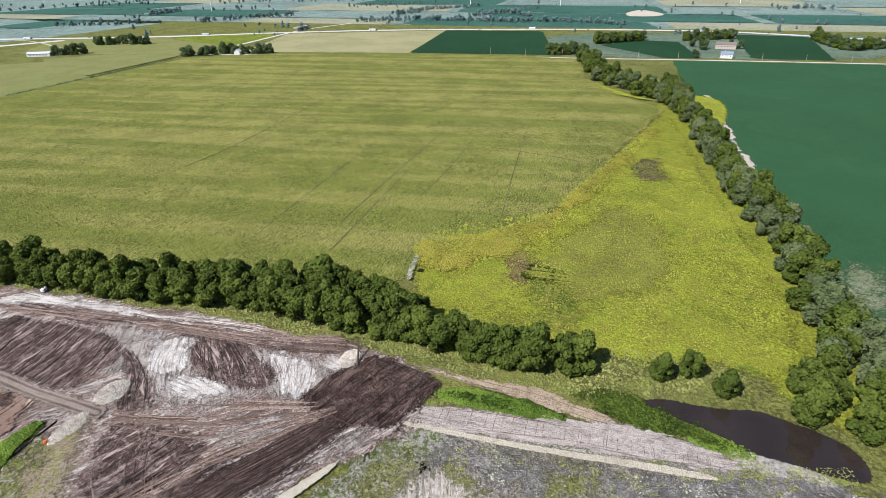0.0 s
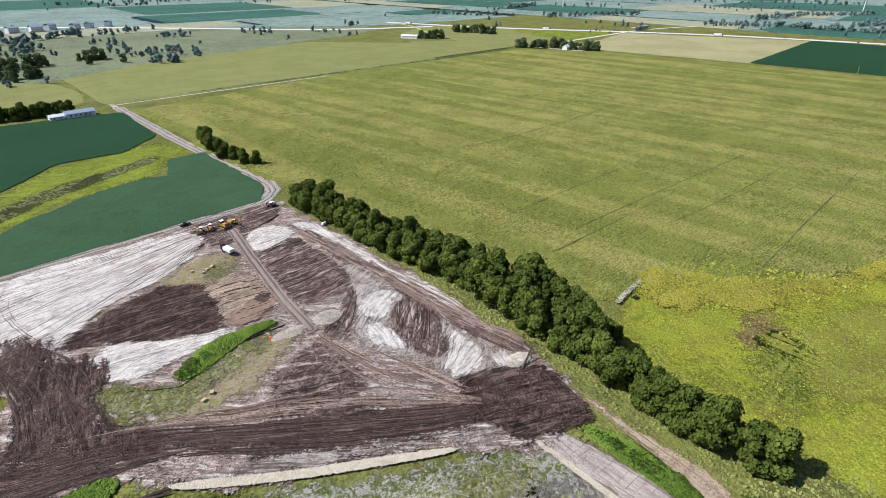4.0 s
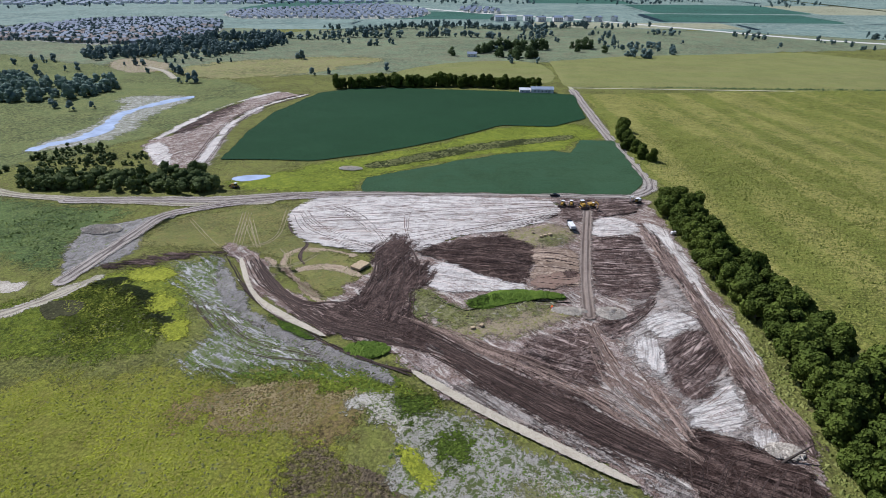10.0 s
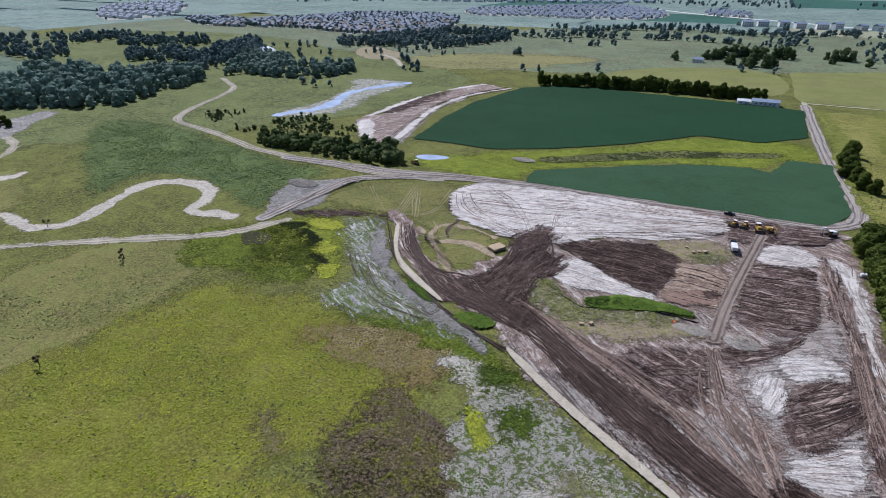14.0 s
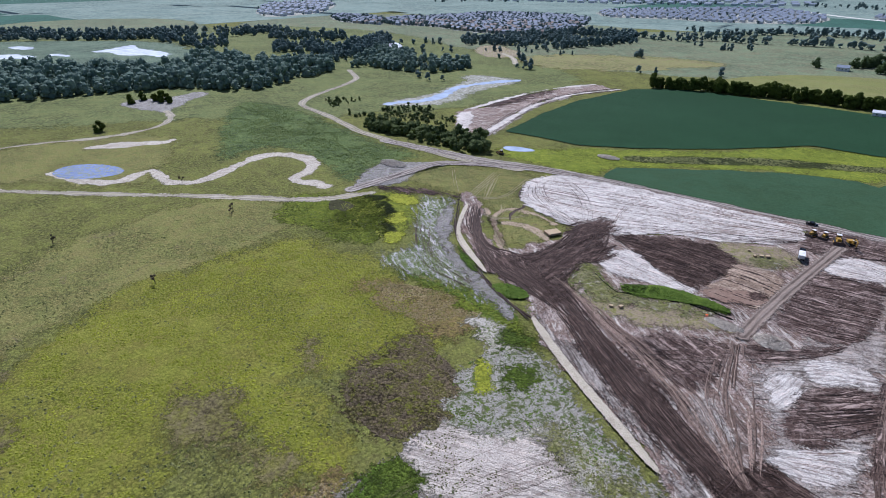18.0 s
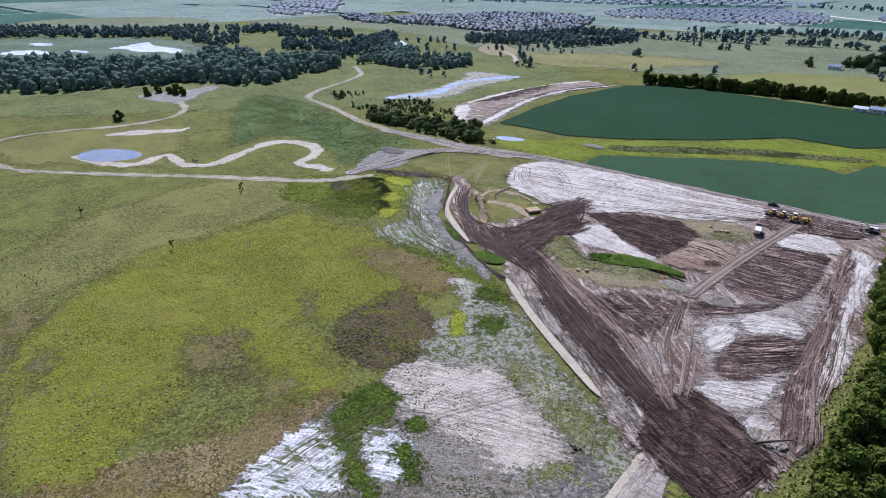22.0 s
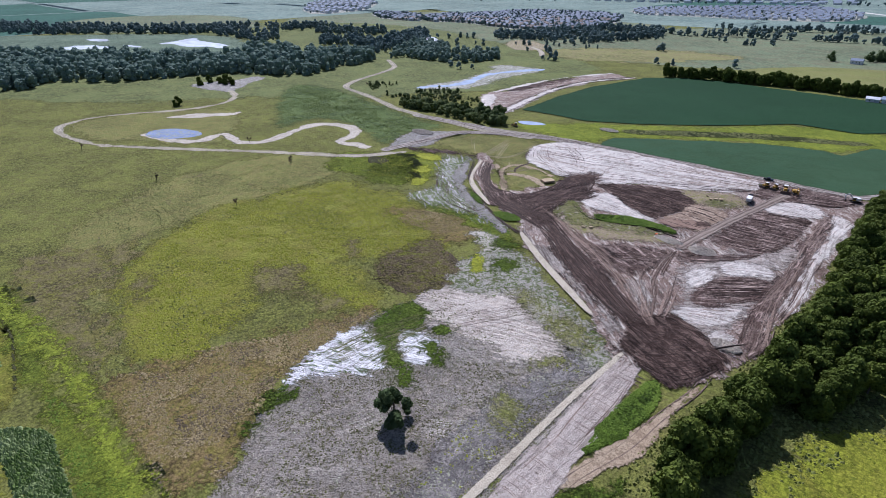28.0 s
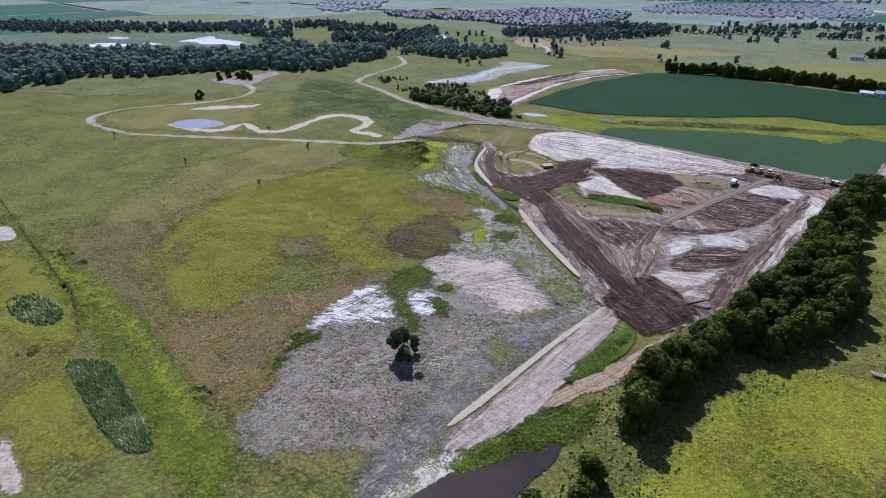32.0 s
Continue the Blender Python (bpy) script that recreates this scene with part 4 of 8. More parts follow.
tan_soil = earth("tan_subsoil", (0.36, 0.275, 0.184), (0.45, 0.365, 0.2576), (0.25, 0.185, 0.1242), fade=1.5, track=(0.11, 0.078, 0.0515), clods=0.7, speck=0.5)
pad_soil = earth("smoothed_subsoil", (0.170, 0.108, 0.078), (0.215, 0.145, 0.108), (0.26, 0.185, 0.142), fade=1.5, track=(0.07, 0.043, 0.032), clods=0.4, speck=0.2, relief=0.4, soft=2.5)
pit_soil = earth("pit_soil", (0.230, 0.160, 0.112), (0.340, 0.250, 0.180), (0.42, 0.33, 0.25), fade=1.5, track=(0.040, 0.024, 0.017), clods=0.7, speck=0.4, rut=0.5, pale=0.5, soft=2.5)
sand = earth("pale_sand", (0.46, 0.41, 0.3128), (0.54, 0.48, 0.3772), (0.40, 0.35, 0.2668), fade=0.5, turn=60, coarse=3.0, track=(0.30, 0.25, 0.184), clods=0.5)
mud = earth("grey_mud_flat", (0.125, 0.105, 0.084), (0.43, 0.388, 0.335), (0.300, 0.262, 0.216), fade=3.0, turn=38, grass=0.40, green=(0.085, 0.076, 0.034), wet=0.3, gloss=0.4, speck=1.0, relief=0.9, track=(0.030, 0.025, 0.019), grain=0.35, clods=0.95)
silt_rim = earth("speckled_silt", (0.28, 0.262, 0.232), (0.41, 0.386, 0.346), (0.235, 0.217, 0.175), fade=4.0, turn=-42, grass=0.52, green=(0.068, 0.088, 0.018), wet=0.5, soft=6.0, clods=0.7, track=(0.06, 0.055, 0.035), speck=0.6, grain=0.4)
mud_olive = herbage("silt_weeds_olive", (0.120, 0.130, 0.038), (0.160, 0.165, 0.050), (0.200, 0.185, 0.105), (0.060, 0.062, 0.024), fade=3, mid=4.0, relief=0.7, spots=0.3, spot=(0.34, 0.31, 0.27), soft=7.0, weave=0.6)
mud_pale = earth("pale_drying_mud", (0.48, 0.425, 0.368), (0.60, 0.545, 0.4738), (0.37, 0.318, 0.2686), fade=4.0, grass=0.16, green=(0.12, 0.11, 0.0368), wet=0.5, gloss=0.3, speck=0.6, track=(0.14, 0.112, 0.0874), rut=0.5, pale=0.7, clods=0.5, soft=8.0)
# White of the wet silt includes sky reflection put into its colour.
mud_glare = earth("wet_silt_sky_glare", (0.82, 0.81, 0.84), (0.70, 0.69, 0.72), (0.64, 0.62, 0.64), fade=4.0, turn=40, grass=0.42, green=(0.060, 0.090, 0.018), wet=0.15, gloss=1.0, speck=0.8, rut=0.6, track=(0.10, 0.09, 0.075), pale=0.9, soft=4.0)
silt_grey = earth("grey_silt", (0.20, 0.184, 0.172), (0.31, 0.285, 0.265), (0.15, 0.142, 0.12), fade=4.0, turn=60, tracks=0.6, gap=2.0, track=(0.07, 0.062, 0.055), grass=0.34, green=(0.10, 0.12, 0.03), wet=0.4, soft=3.0)
silt_pale = earth("pale_silt", (0.48, 0.43, 0.3542), (0.57, 0.52, 0.4324), (0.36, 0.32, 0.2576), fade=1.8, turn=30, tracks=0.4, gap=2.2, track=(0.20, 0.17, 0.138))
pad_mat = earth("graded_pad", (0.40, 0.345, 0.3036), (0.52, 0.46, 0.4094), (0.30, 0.255, 0.2208), fade=1.4, track=(0.12, 0.096, 0.0828), rut=0.55, clods=0.5, soft=1.5)
dark_flat = earth("dark_wet_ground", (0.070, 0.062, 0.055), (0.150, 0.134, 0.122), (0.25, 0.225, 0.205), fade=3.0, turn=93, tracks=0.6, gap=1.6, grass=0.24, green=(0.13, 0.135, 0.05), rough=0.5, wet=0.30, gloss=0.5, soft=6.0, speck=0.9, relief=0.7)
road_mat = lane("haul_road_dirt", (0.30, 0.265, 0.23), (0.10, 0.082, 0.0718), (0.40, 0.36, 0.3128), 4.5, 2.6)
lane_mat = lane("farm_lane_gravel", (0.33, 0.32, 0.2024), (0.42, 0.40, 0.276), (0.22, 0.24, 0.092), 2.0, 1.0)
loop_mat = lane("loop_road_sand", (0.43, 0.385, 0.3082), (0.22, 0.19, 0.1472), (0.30, 0.285, 0.184), 3.0, 1.5)
dirt_mat = lane("dirt_road_clay", (0.20, 0.155, 0.127), (0.095, 0.070, 0.0552), (0.30, 0.245, 0.2024), 2.6, 1.4)
asphalt = lane("pale_concrete", (0.50, 0.49, 0.4416), (0.42, 0.41, 0.368), (0.54, 0.53, 0.4784), 7.0, 3.0, fade=0.3)
pond_brown = water("brown_pond_water", (0.030, 0.022, 0.018), 0.05)
pond_lily = water("pond_with_lilies", (0.20, 0.25, 0.44), 0.10, lily=0.52)
# Sky reflection is put into the pale base colours of pool and river water.
pool_sky = water("pool_water_sky_tint", (0.74, 0.78, 0.84), 0.15)
river_blue = water("river_water", (0.40, 0.47, 0.62), 0.15)

lush = herbage("marsh_grass", (0.088, 0.126, 0.040), (0.120, 0.152, 0.048), (0.068, 0.102, 0.033), (0.028, 0.046, 0.016), fade=6, mid=7.0, spots=0.2, spot=(0.160, 0.168, 0.070), soft=12.0, weave=0.8)
bright_soft = herbage("slope_weeds", (0.128, 0.168, 0.018), (0.175, 0.200, 0.024), (0.100, 0.132, 0.016), (0.042, 0.060, 0.010), fade=9, mid=6.0, relief=0.9, spots=0.2, spot=(0.17, 0.165, 0.035), soft=8.0, weave=0.75)
mud_weeds = earth("weedy_mud", (0.30, 0.28, 0.23), (0.42, 0.395, 0.3358), (0.26, 0.24, 0.1564), fade=5.0, turn=38, grass=0.46, green=(0.135, 0.140, 0.0368), wet=0.5, soft=6.0, track=(0.06, 0.055, 0.0368))
wet_reeds = earth("wet_silt_reeds", (0.37, 0.36, 0.355), (0.27, 0.262, 0.25), (0.33, 0.318, 0.295), fade=7.0, grass=0.60, green=(0.085, 0.108, 0.018), wet=0.3, gloss=0.6, soft=9.0, track=(0.05, 0.046, 0.04), rut=0.5, pale=1.0)

wet_shore = earth("wet_shore_silt", (0.34, 0.31, 0.2576), (0.42, 0.39, 0.3312), (0.26, 0.24, 0.1932), fade=2.0, turn=30, rough=0.35, wet=0.12, gloss=0.9, relief=0.4)

triangle = herbage("waterway_grass", (0.158, 0.188, 0.018), (0.220, 0.232, 0.024), (0.170, 0.165, 0.025), (0.070, 0.090, 0.012), fade=7, spots=0.26, spot=(0.098, 0.130, 0.016), big=30, mid=11, soft=5.0, weave=0.6)
bright_loose = herbage("mud_weeds_green", (0.072, 0.108, 0.014), (0.100, 0.140, 0.018), (0.055, 0.082, 0.012), (0.022, 0.036, 0.006), fade=3, mid=4.0, relief=0.9, soft=6.0, weave=0.8)

bare_thin = earth("thin_soybeans", (0.17, 0.19, 0.1012), (0.26, 0.25, 0.1656), (0.12, 0.16, 0.0644), fade=6, grass=0.45, green=(0.04, 0.09, 0.0276), soft=12.0)
bar_mat = earth("river_bar_gravel", (0.165, 0.158, 0.115), (0.27, 0.255, 0.207), (0.14, 0.145, 0.0782), fade=10, grass=0.45, green=(0.10, 0.118, 0.0423), soft=8.0, wet=0.3, gloss=0.6)
weedy_soil = earth("weedy_soil", (0.25, 0.19, 0.1288), (0.33, 0.27, 0.1932), (0.24, 0.215, 0.092), fade=5, grass=0.42, green=(0.16, 0.165, 0.0368), soft=6.0)
silt_weeds = earth("weedy_pale_silt", (0.40, 0.37, 0.3174), (0.52, 0.48, 0.4232), (0.30, 0.28, 0.2024), fade=5.0, turn=38, grass=0.42, green=(0.090, 0.118, 0.0202), wet=0.5, soft=6.0, clods=0.7, track=(0.09, 0.08, 0.0506), tracks=0.5, gap=1.2)
mottled = herbage("mottled_grass", (0.135, 0.165, 0.018), (0.20, 0.215, 0.024), (0.105, 0.13, 0.018), (0.045, 0.06, 0.009), fade=7, big=14, mid=4, spots=0.16, spot=(0.23, 0.24, 0.025), soft=10.0, weave=0.7)
lime_small = herbage("lime_tufts", (0.23, 0.25, 0.024), (0.29, 0.30, 0.034), (0.18, 0.20, 0.022), (0.10, 0.12, 0.016), fade=2, mid=3, soft=3.0)
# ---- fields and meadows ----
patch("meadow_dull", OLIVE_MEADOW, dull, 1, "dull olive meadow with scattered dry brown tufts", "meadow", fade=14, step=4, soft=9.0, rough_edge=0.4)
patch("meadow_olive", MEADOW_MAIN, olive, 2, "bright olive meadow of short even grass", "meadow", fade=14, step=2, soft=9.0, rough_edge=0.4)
patch("meadow_dry", BROWN_GRASS, tan, 4, "dry tan and brown grass on the meadow", "meadow", fade=14, soft=8.0, rough_edge=0.4)
patch("meadow_dry_upper", TAN_GRASS, tan, 4, "dry tan grass on the meadow", "meadow", fade=14, soft=8.0, rough_edge=0.4)
patch("meadow_drab", DULL_LEFT, drab, 3, "drab grey-brown dead weeds on the meadow", "weeds", fade=14, soft=9.0, rough_edge=0.5)
for pts in (BROWN_SHRUB_B, BROWN_SHRUB_C, BROWN_SHRUB_D, BROWN_SHRUB_E):
    patch("shrub_patch", pts, drab, 5, "low brown shrubs scattered over the meadow", "shrubs", fade=9, lumpy=0.3, soft=9.0, rough_edge=0.5)
patch("meadow_deep", GREEN_DEEP, bright_soft, 3, "deep green lush grass beside the sandy road", "meadow", fade=9, soft=9.0, rough_edge=0.4)
patch("wet_hollow", DARK_HOLLOW, ditch_soil, 5, "dark wet hollow in the green grass", "hollow", fade=0.8, step=1.0)
patch("shrub_patch", BROWN_SHRUB, shrubby, 5, "low dark brown shrubs on the meadow", "shrubs", fade=9, lumpy=0.3, soft=7.0, rough_edge=0.4)
patch("meadow_lush", GRASS_MID, lush, 2, "lush mid-green marsh grass round the pond", "meadow", fade=6, step=3, soft=12.0, rough_edge=0.5)
patch("green_slope", GREEN_SLOPE, bright_soft, 6, "deep green weeds on the slope below the sand", "weeds", fade=9, soft=8.0, rough_edge=0.4)
patch("meadow_lime", LIME_LEFT, mottled, 3, "yellow-green lush grass beside the silt", "meadow", fade=7, soft=10.0, rough_edge=0.4)
patch("verge", VERGE, verge_green, 4, "green grass verge along the meadow's boundary", "verge", fade=4, soft=6.0)
patch("verge_path", [(-132, -54), (-103, -50), (-81, -47), (-60, -45), (-24, -45), (0, -46), (17, -46)], lime, 6, "yellow-green trodden path along the verge", "path", fade=7, closed=False, half=2.6, step=1.0, soft=9.0, rough_edge=0.2)
patch("silt_pad", SILT_PAD, silt_pale, 6, "small round pad of pale silt by the field path", "silt", fade=1.5, step=1.0)
patch("mown_field", MOWN_LEFT, olive, 3, "mown olive grass beyond the verge", "field", fade=14, soft=9.0, rough_edge=0.4)
patch("mown_field_near", MOWN_NEAR, olive, 3, "mown olive grass beside the crop strip", "field", fade=14, soft=9.0, rough_edge=0.4)
patch("silt_corner", SILT_CORNER, silt_pale, 4, "bare pale silt at the field's corner", "silt", fade=1.5)
patch("soybean_field_upper", SOY_UPPER, soy, 2, "dark green soybean field with an even canopy", "crop field", fade=1.5, step=4, lift=0.5, bends=0)
patch("soybean_field_lower", SOY_LOWER, soy_pale, 2, "blue-green soybean field beside the haul road", "crop field", fade=1.5, step=3, lift=0.5, bends=0)
patch("grass_waterway", SWALE, lime, 1, "yellow-green grassed waterway between the soybean fields", "grass", fade=7, soft=9.0, rough_edge=0.4)
patch("waterway_ditch", SWALE_DITCH, ditch_rushes, 3, "dark weedy ditch along the grassed waterway", "ditch", fade=3, soft=4.0, rough_edge=0.4)
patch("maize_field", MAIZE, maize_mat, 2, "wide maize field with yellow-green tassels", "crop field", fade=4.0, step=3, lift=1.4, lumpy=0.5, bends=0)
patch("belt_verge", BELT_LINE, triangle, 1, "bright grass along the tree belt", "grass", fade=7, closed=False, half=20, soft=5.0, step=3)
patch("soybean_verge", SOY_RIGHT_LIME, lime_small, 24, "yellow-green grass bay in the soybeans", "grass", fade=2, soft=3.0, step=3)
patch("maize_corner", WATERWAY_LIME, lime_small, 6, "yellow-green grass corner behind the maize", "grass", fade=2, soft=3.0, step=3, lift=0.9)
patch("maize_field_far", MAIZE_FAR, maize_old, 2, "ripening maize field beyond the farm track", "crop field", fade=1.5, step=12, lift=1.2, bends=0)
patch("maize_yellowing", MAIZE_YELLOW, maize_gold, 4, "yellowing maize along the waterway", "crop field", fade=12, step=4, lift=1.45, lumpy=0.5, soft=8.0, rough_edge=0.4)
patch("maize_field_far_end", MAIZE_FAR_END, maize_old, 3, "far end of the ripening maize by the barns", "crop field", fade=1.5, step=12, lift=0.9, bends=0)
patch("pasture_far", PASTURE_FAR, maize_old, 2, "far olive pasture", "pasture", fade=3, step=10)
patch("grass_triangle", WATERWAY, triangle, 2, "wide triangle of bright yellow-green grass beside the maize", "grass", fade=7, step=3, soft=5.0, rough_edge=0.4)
patch("grass_triangle_brown", WATERWAY_BROWN, olive, 4, "browner patch within the bright grass", "grass", fade=14, step=3, soft=9.0, rough_edge=0.4)
patch("soybean_field_east", SOY_RIGHT, soy_east, 2, "wide dark green soybean field beyond the tree belt", "crop field", fade=1.5, step=6, lift=0.4, bends=0)
patch("soybean_bare_spot", SOY_BARE, bare_thin, 22, "bare pale spot in the soybeans", "soil", fade=6, step=3, soft=12.0, rough_edge=0.4)
patch("soybean_field_road", SOY_TOP, soy, 2, "dark green soybean field by the section road", "crop field", fade=2, step=12, lift=0.4, bends=0)
patch("soybean_field_farm", SOY_TOP_B, soy, 2, "dark green soybean field near the farmstead", "crop field", fade=2, step=12, lift=0.4, bends=0)
patch("soybean_field_edge", SOY_TOP_C, soy, 2, "dark green soybean field behind the farmstead", "crop field", fade=2, step=12, lift=0.4, bends=0)
patch("stubble_field", STUBBLE, stubble, 2, "pale stubble field beside the motorway", "field", fade=2, step=12, bends=0)

patch("grass_triangle_red", TRI_RED, tan, 4, "reddish dry weeds in the bright grass", "grass", fade=9, step=2, soft=8.0)
patch("grass_triangle_stems", TRI_TOP, shrubby, 4, "patch of dead brown stems in the bright grass", "grass", fade=6, step=2, soft=7.0)
patch("belt_rim", BELT_RIM, silt_pale, 5, "bare pale rim of the soybeans beside the trees", "soil", fade=2.5, closed=False, half=1.6, step=1.5, lift=0.4)
patch("grass_triangle_dark", TRI_DARK, bright_soft, 4, "darker green rushes in the bright grass", "grass", fade=9, step=2, soft=8.0)

# ---- dug ground ----
patch("site_meadow", MEADOW_A, dull, 5, "rough olive grass beside the building site, crossed by wheel tracks", "grass", fade=14, soft=9.0, rough_edge=0.4)
for pts in (TRACK_LOOP_A, TRACK_LOOP_B, TRACK_LOOP_C):
    patch("pale_tracks", pts, tan_soil, 6, "pale curved wheel tracks worn into the grass", "track", fade=1.4, closed=False, half=1.7, step=1.0)
patch("dark_ground", DARK_GROUND, dark_flat, 8, "dark wet ground with sparse weeds", "soil", fade=3, lift=0.03, soft=4.0)
patch("mud_flat", MUD_FLAT, mud, 7, "drying grey mud flat with sparse weeds", "mud", fade=3, step=1.0, comb=(30, 1.9), deep=0.02)
patch("mud_flat_pale", [(-7, 66), (-9, 92), (-2, 99), (16, 98), (37, 88), (52, 78), (56, 69), (43, 62), (27, 63), (13, 59), (4, 58)], mud_pale, 8, "pale drying silt streaked by flowing water", "mud", fade=4, step=1.0, comb=(24, 1.9), deep=0.02, soft=8.0)
patch("mud_flat_wet", MUD_WET, mud_glare, 8, "pale wet silt among green weeds, whitened by painted sky glare", "mud", fade=3, lift=0.07, comb=(30, 2.2), deep=0.04, step=1.0, soft=4.0, rough_edge=0.5)
patch("mud_flat_wet", MUD_WET_B, mud_glare, 8, "pale wet silt between green weeds, whitened by painted sky glare", "mud", fade=3, lift=0.07, comb=(30, 2.2), deep=0.04, step=1.0, soft=4.0, rough_edge=0.5)
patch("mud_flat_rim", MUD_RIM, silt_rim, 8, "pale silt dotted with weeds beside the sandy road", "silt", fade=4, soft=6.0, rough_edge=0.5, step=1.0, lift=0.05)
for pts in (MUD_OLIVE_A, MUD_OLIVE_B, MUD_OLIVE_C, MUD_OLIVE_D):
    patch("mud_flat_olive", pts, mud_olive, 9, "olive weeds spreading over pale silt", "weeds", fade=3, soft=7.0, rough_edge=0.5, step=1.0, lift=0.08)
patch("mud_flat_lime", MUD_LIME, mud_weeds, 8, "grey mud thick with yellow-green weeds", "mud", fade=5, soft=6.0, rough_edge=0.4, lift=0.06)
patch("weedy_silt", WEEDY_SILT, silt_weeds, 7, "pale silt thick with green weeds below the sand bank", "silt", fade=5, soft=6.0, lift=0.06, step=1.0)
for pts in (MUD_GREEN, MUD_GREEN_B, MUD_GREEN_C, MUD_GREEN_D, MUD_GREEN_E, MUD_GREEN_F, MUD_TOP):
    patch("mud_flat_weeds", pts, bright_loose, 9, "bright green weeds growing on the mud", "weeds", fade=3, lift=0.12, soft=6.0, step=1.0, rough_edge=0.5)
patch("mud_flat_corner", MUD_CORNER, lime_small, 11, "vivid yellow-green weeds at the mud's corner", "weeds", fade=2, soft=3.0, step=1.0, lift=0.12)
patch("wet_silt", WET_SILT, wet_reeds, 6, "white wet silt with reeds", "mud", fade=6, comb=(-32, 2.0), deep=0.03, step=1.0, soft=9.0, rough_edge=0.4)
for pts in (LIME_ONE, LIME_TWO, LIME_THREE):
    patch("lime_tufts", pts, lime_small, 9, "vivid yellow-green grass among wet silt", "grass", fade=2, soft=3.0, step=1.0, lift=0.05)
patch("muddy_tracks", MUDDY, silt_grey, 10, "grey muddy wheel tracks below the sand bank", "soil", fade=3, closed=False, half=3.0, step=1.0, lift=0.05, soft=3.0)
patch("muddy_tracks", MUDDY_TOP, dark_soil, 10, "dark muddy wheel tracks beside the meadow", "soil", fade=3, closed=False, half=2.0, comb=(0, 1.5), deep=0.05, step=1.0, lift=0.05, soft=7.5)
patch("silt_flat", SILT_LEFT, silt_grey, 5, "grey silt flat with stones beside the road", "silt", fade=4, soft=3.0, rough_edge=0.4)
patch("bank_grass", BANK_NEAR, dull, 8, "tufted grass bank above the pond", "grass", fade=14, soft=9.0, rough_edge=0.4)
patch("site_soil", SOIL, brown_soil, 12, "bare brown soil of the building site, rutted by tracks", "soil", fade=3, dug=True, comb=(-40, 1.6))
patch("road_shoulder", HAUL_SIDE, brown_soil, 12, "brown churned shoulder of the haul road", "soil", fade=2.5, closed=False, half=5.0, comb=(3, 1.6), step=1.0, lift=0.15)
patch("soil_mud_west", MUD_WEST, tilled, 13, "dark churned soil round the sand bank", "soil", fade=3, dug=True, comb=(-38, 1.6), lift=0.2, soft=3.0, rough_edge=0.5)
patch("soil_mound", SOIL_FAN, tilled, 13, "brown mound raked in curved furrows", "soil", fade=4, dug=True, comb=(-20, 1.8), lift=0.2, soft=3.0)
patch("soil_dark_track", DARK_TRACK, dark_soil, 14, "dark damp soil where the machines drive", "soil", fade=4, dug=True, comb=(-35, 1.4), lift=0.22, soft=7.5)
patch("soil_dark_dump", DARK_DUMP, dark_soil, 16, "dark heaped topsoil tipped over pale ground", "soil", fade=4, dug=True, comb=(75, 2.0), lift=0.3, soft=5.0, rough_edge=0.5, bends=0)
patch("soil_dark_fan", DARK_FAN, dump_soil, 15, "fan of dark churned soil", "soil", fade=3, dug=True, comb=(-20, 1.5), lift=0.22, soft=2.6)
patch("soil_tilled_east", TILLED_A, tilled, 14, "brown soil combed by a dozer blade", "soil", fade=2, dug=True, comb=(4, 1.5), lift=0.22, soft=3.0)
patch("chalk_ground", [(50, 175), (65, 193), (77, 213), (85, 216), (87, 195), (88, 166), (87, 145), (86, 123), (75, 119), (68, 126), (65, 143), (58, 153)], chalk_mixed, 13, "chalky silt mixed into brown soil", "silt", fade=4, dug=True, comb=(35, 1.8), lift=0.2, soft=4.5)
patch("chalk_edge", CHALK_G, chalk, 13, "pale chalky silt along the hedgerow, rutted by wheels", "silt", fade=2, dug=True, lift=0.2, comb=(95, 1.6), soft=2.6)
patch("soil_dark_edge", DARK_EDGE, tilled, 14, "dark soil of the wheel track along the hedgerow", "soil", fade=3, dug=True, comb=(91, 1.6), lift=0.22, soft=3.0)
patch("soil_tilled_fan", TILLED_D, tilled, 15, "small fan of combed brown soil", "soil", fade=2, dug=True, comb=(40, 1.6), lift=0.22, soft=3.0)
patch("soil_tilled_south", TILLED_B, tilled, 15, "brown soil combed in curved furrows", "soil", fade=1.5, dug=True, comb=(44, 1.7), lift=0.22, soft=3.0)
patch("soil_tilled_west", TILLED_C, dump_soil, 15, "dark brown soil combed in long furrows", "soil", fade=2, dug=True, comb=(-4, 1.7), lift=0.22, soft=3.0)
patch("machine_yard", [(40, 305), (56, 308), (84, 313), (93, 309), (86, 289), (72, 286), (56, 272), (44, 275)], tilled, 15, "dark churned yard where the machines stand", "soil", fade=2, dug=True, comb=(12, 1.6), lift=0.22, soft=3.0)
patch("tan_pit", TAN_PIT, pit_soil, 18, "tan subsoil laid bare in a terraced pit", "soil", fade=1.5, dug=True, comb=(2, 2.6), lift=0.22, soft=2.5)
patch("chalk_flat", CHALK_MAIN, chalk, 15, "wide flat of pale chalky silt with dark wheel marks", "silt", fade=2, dug=True, comb=(8, 2.4), lift=0.22, soft=2.6)
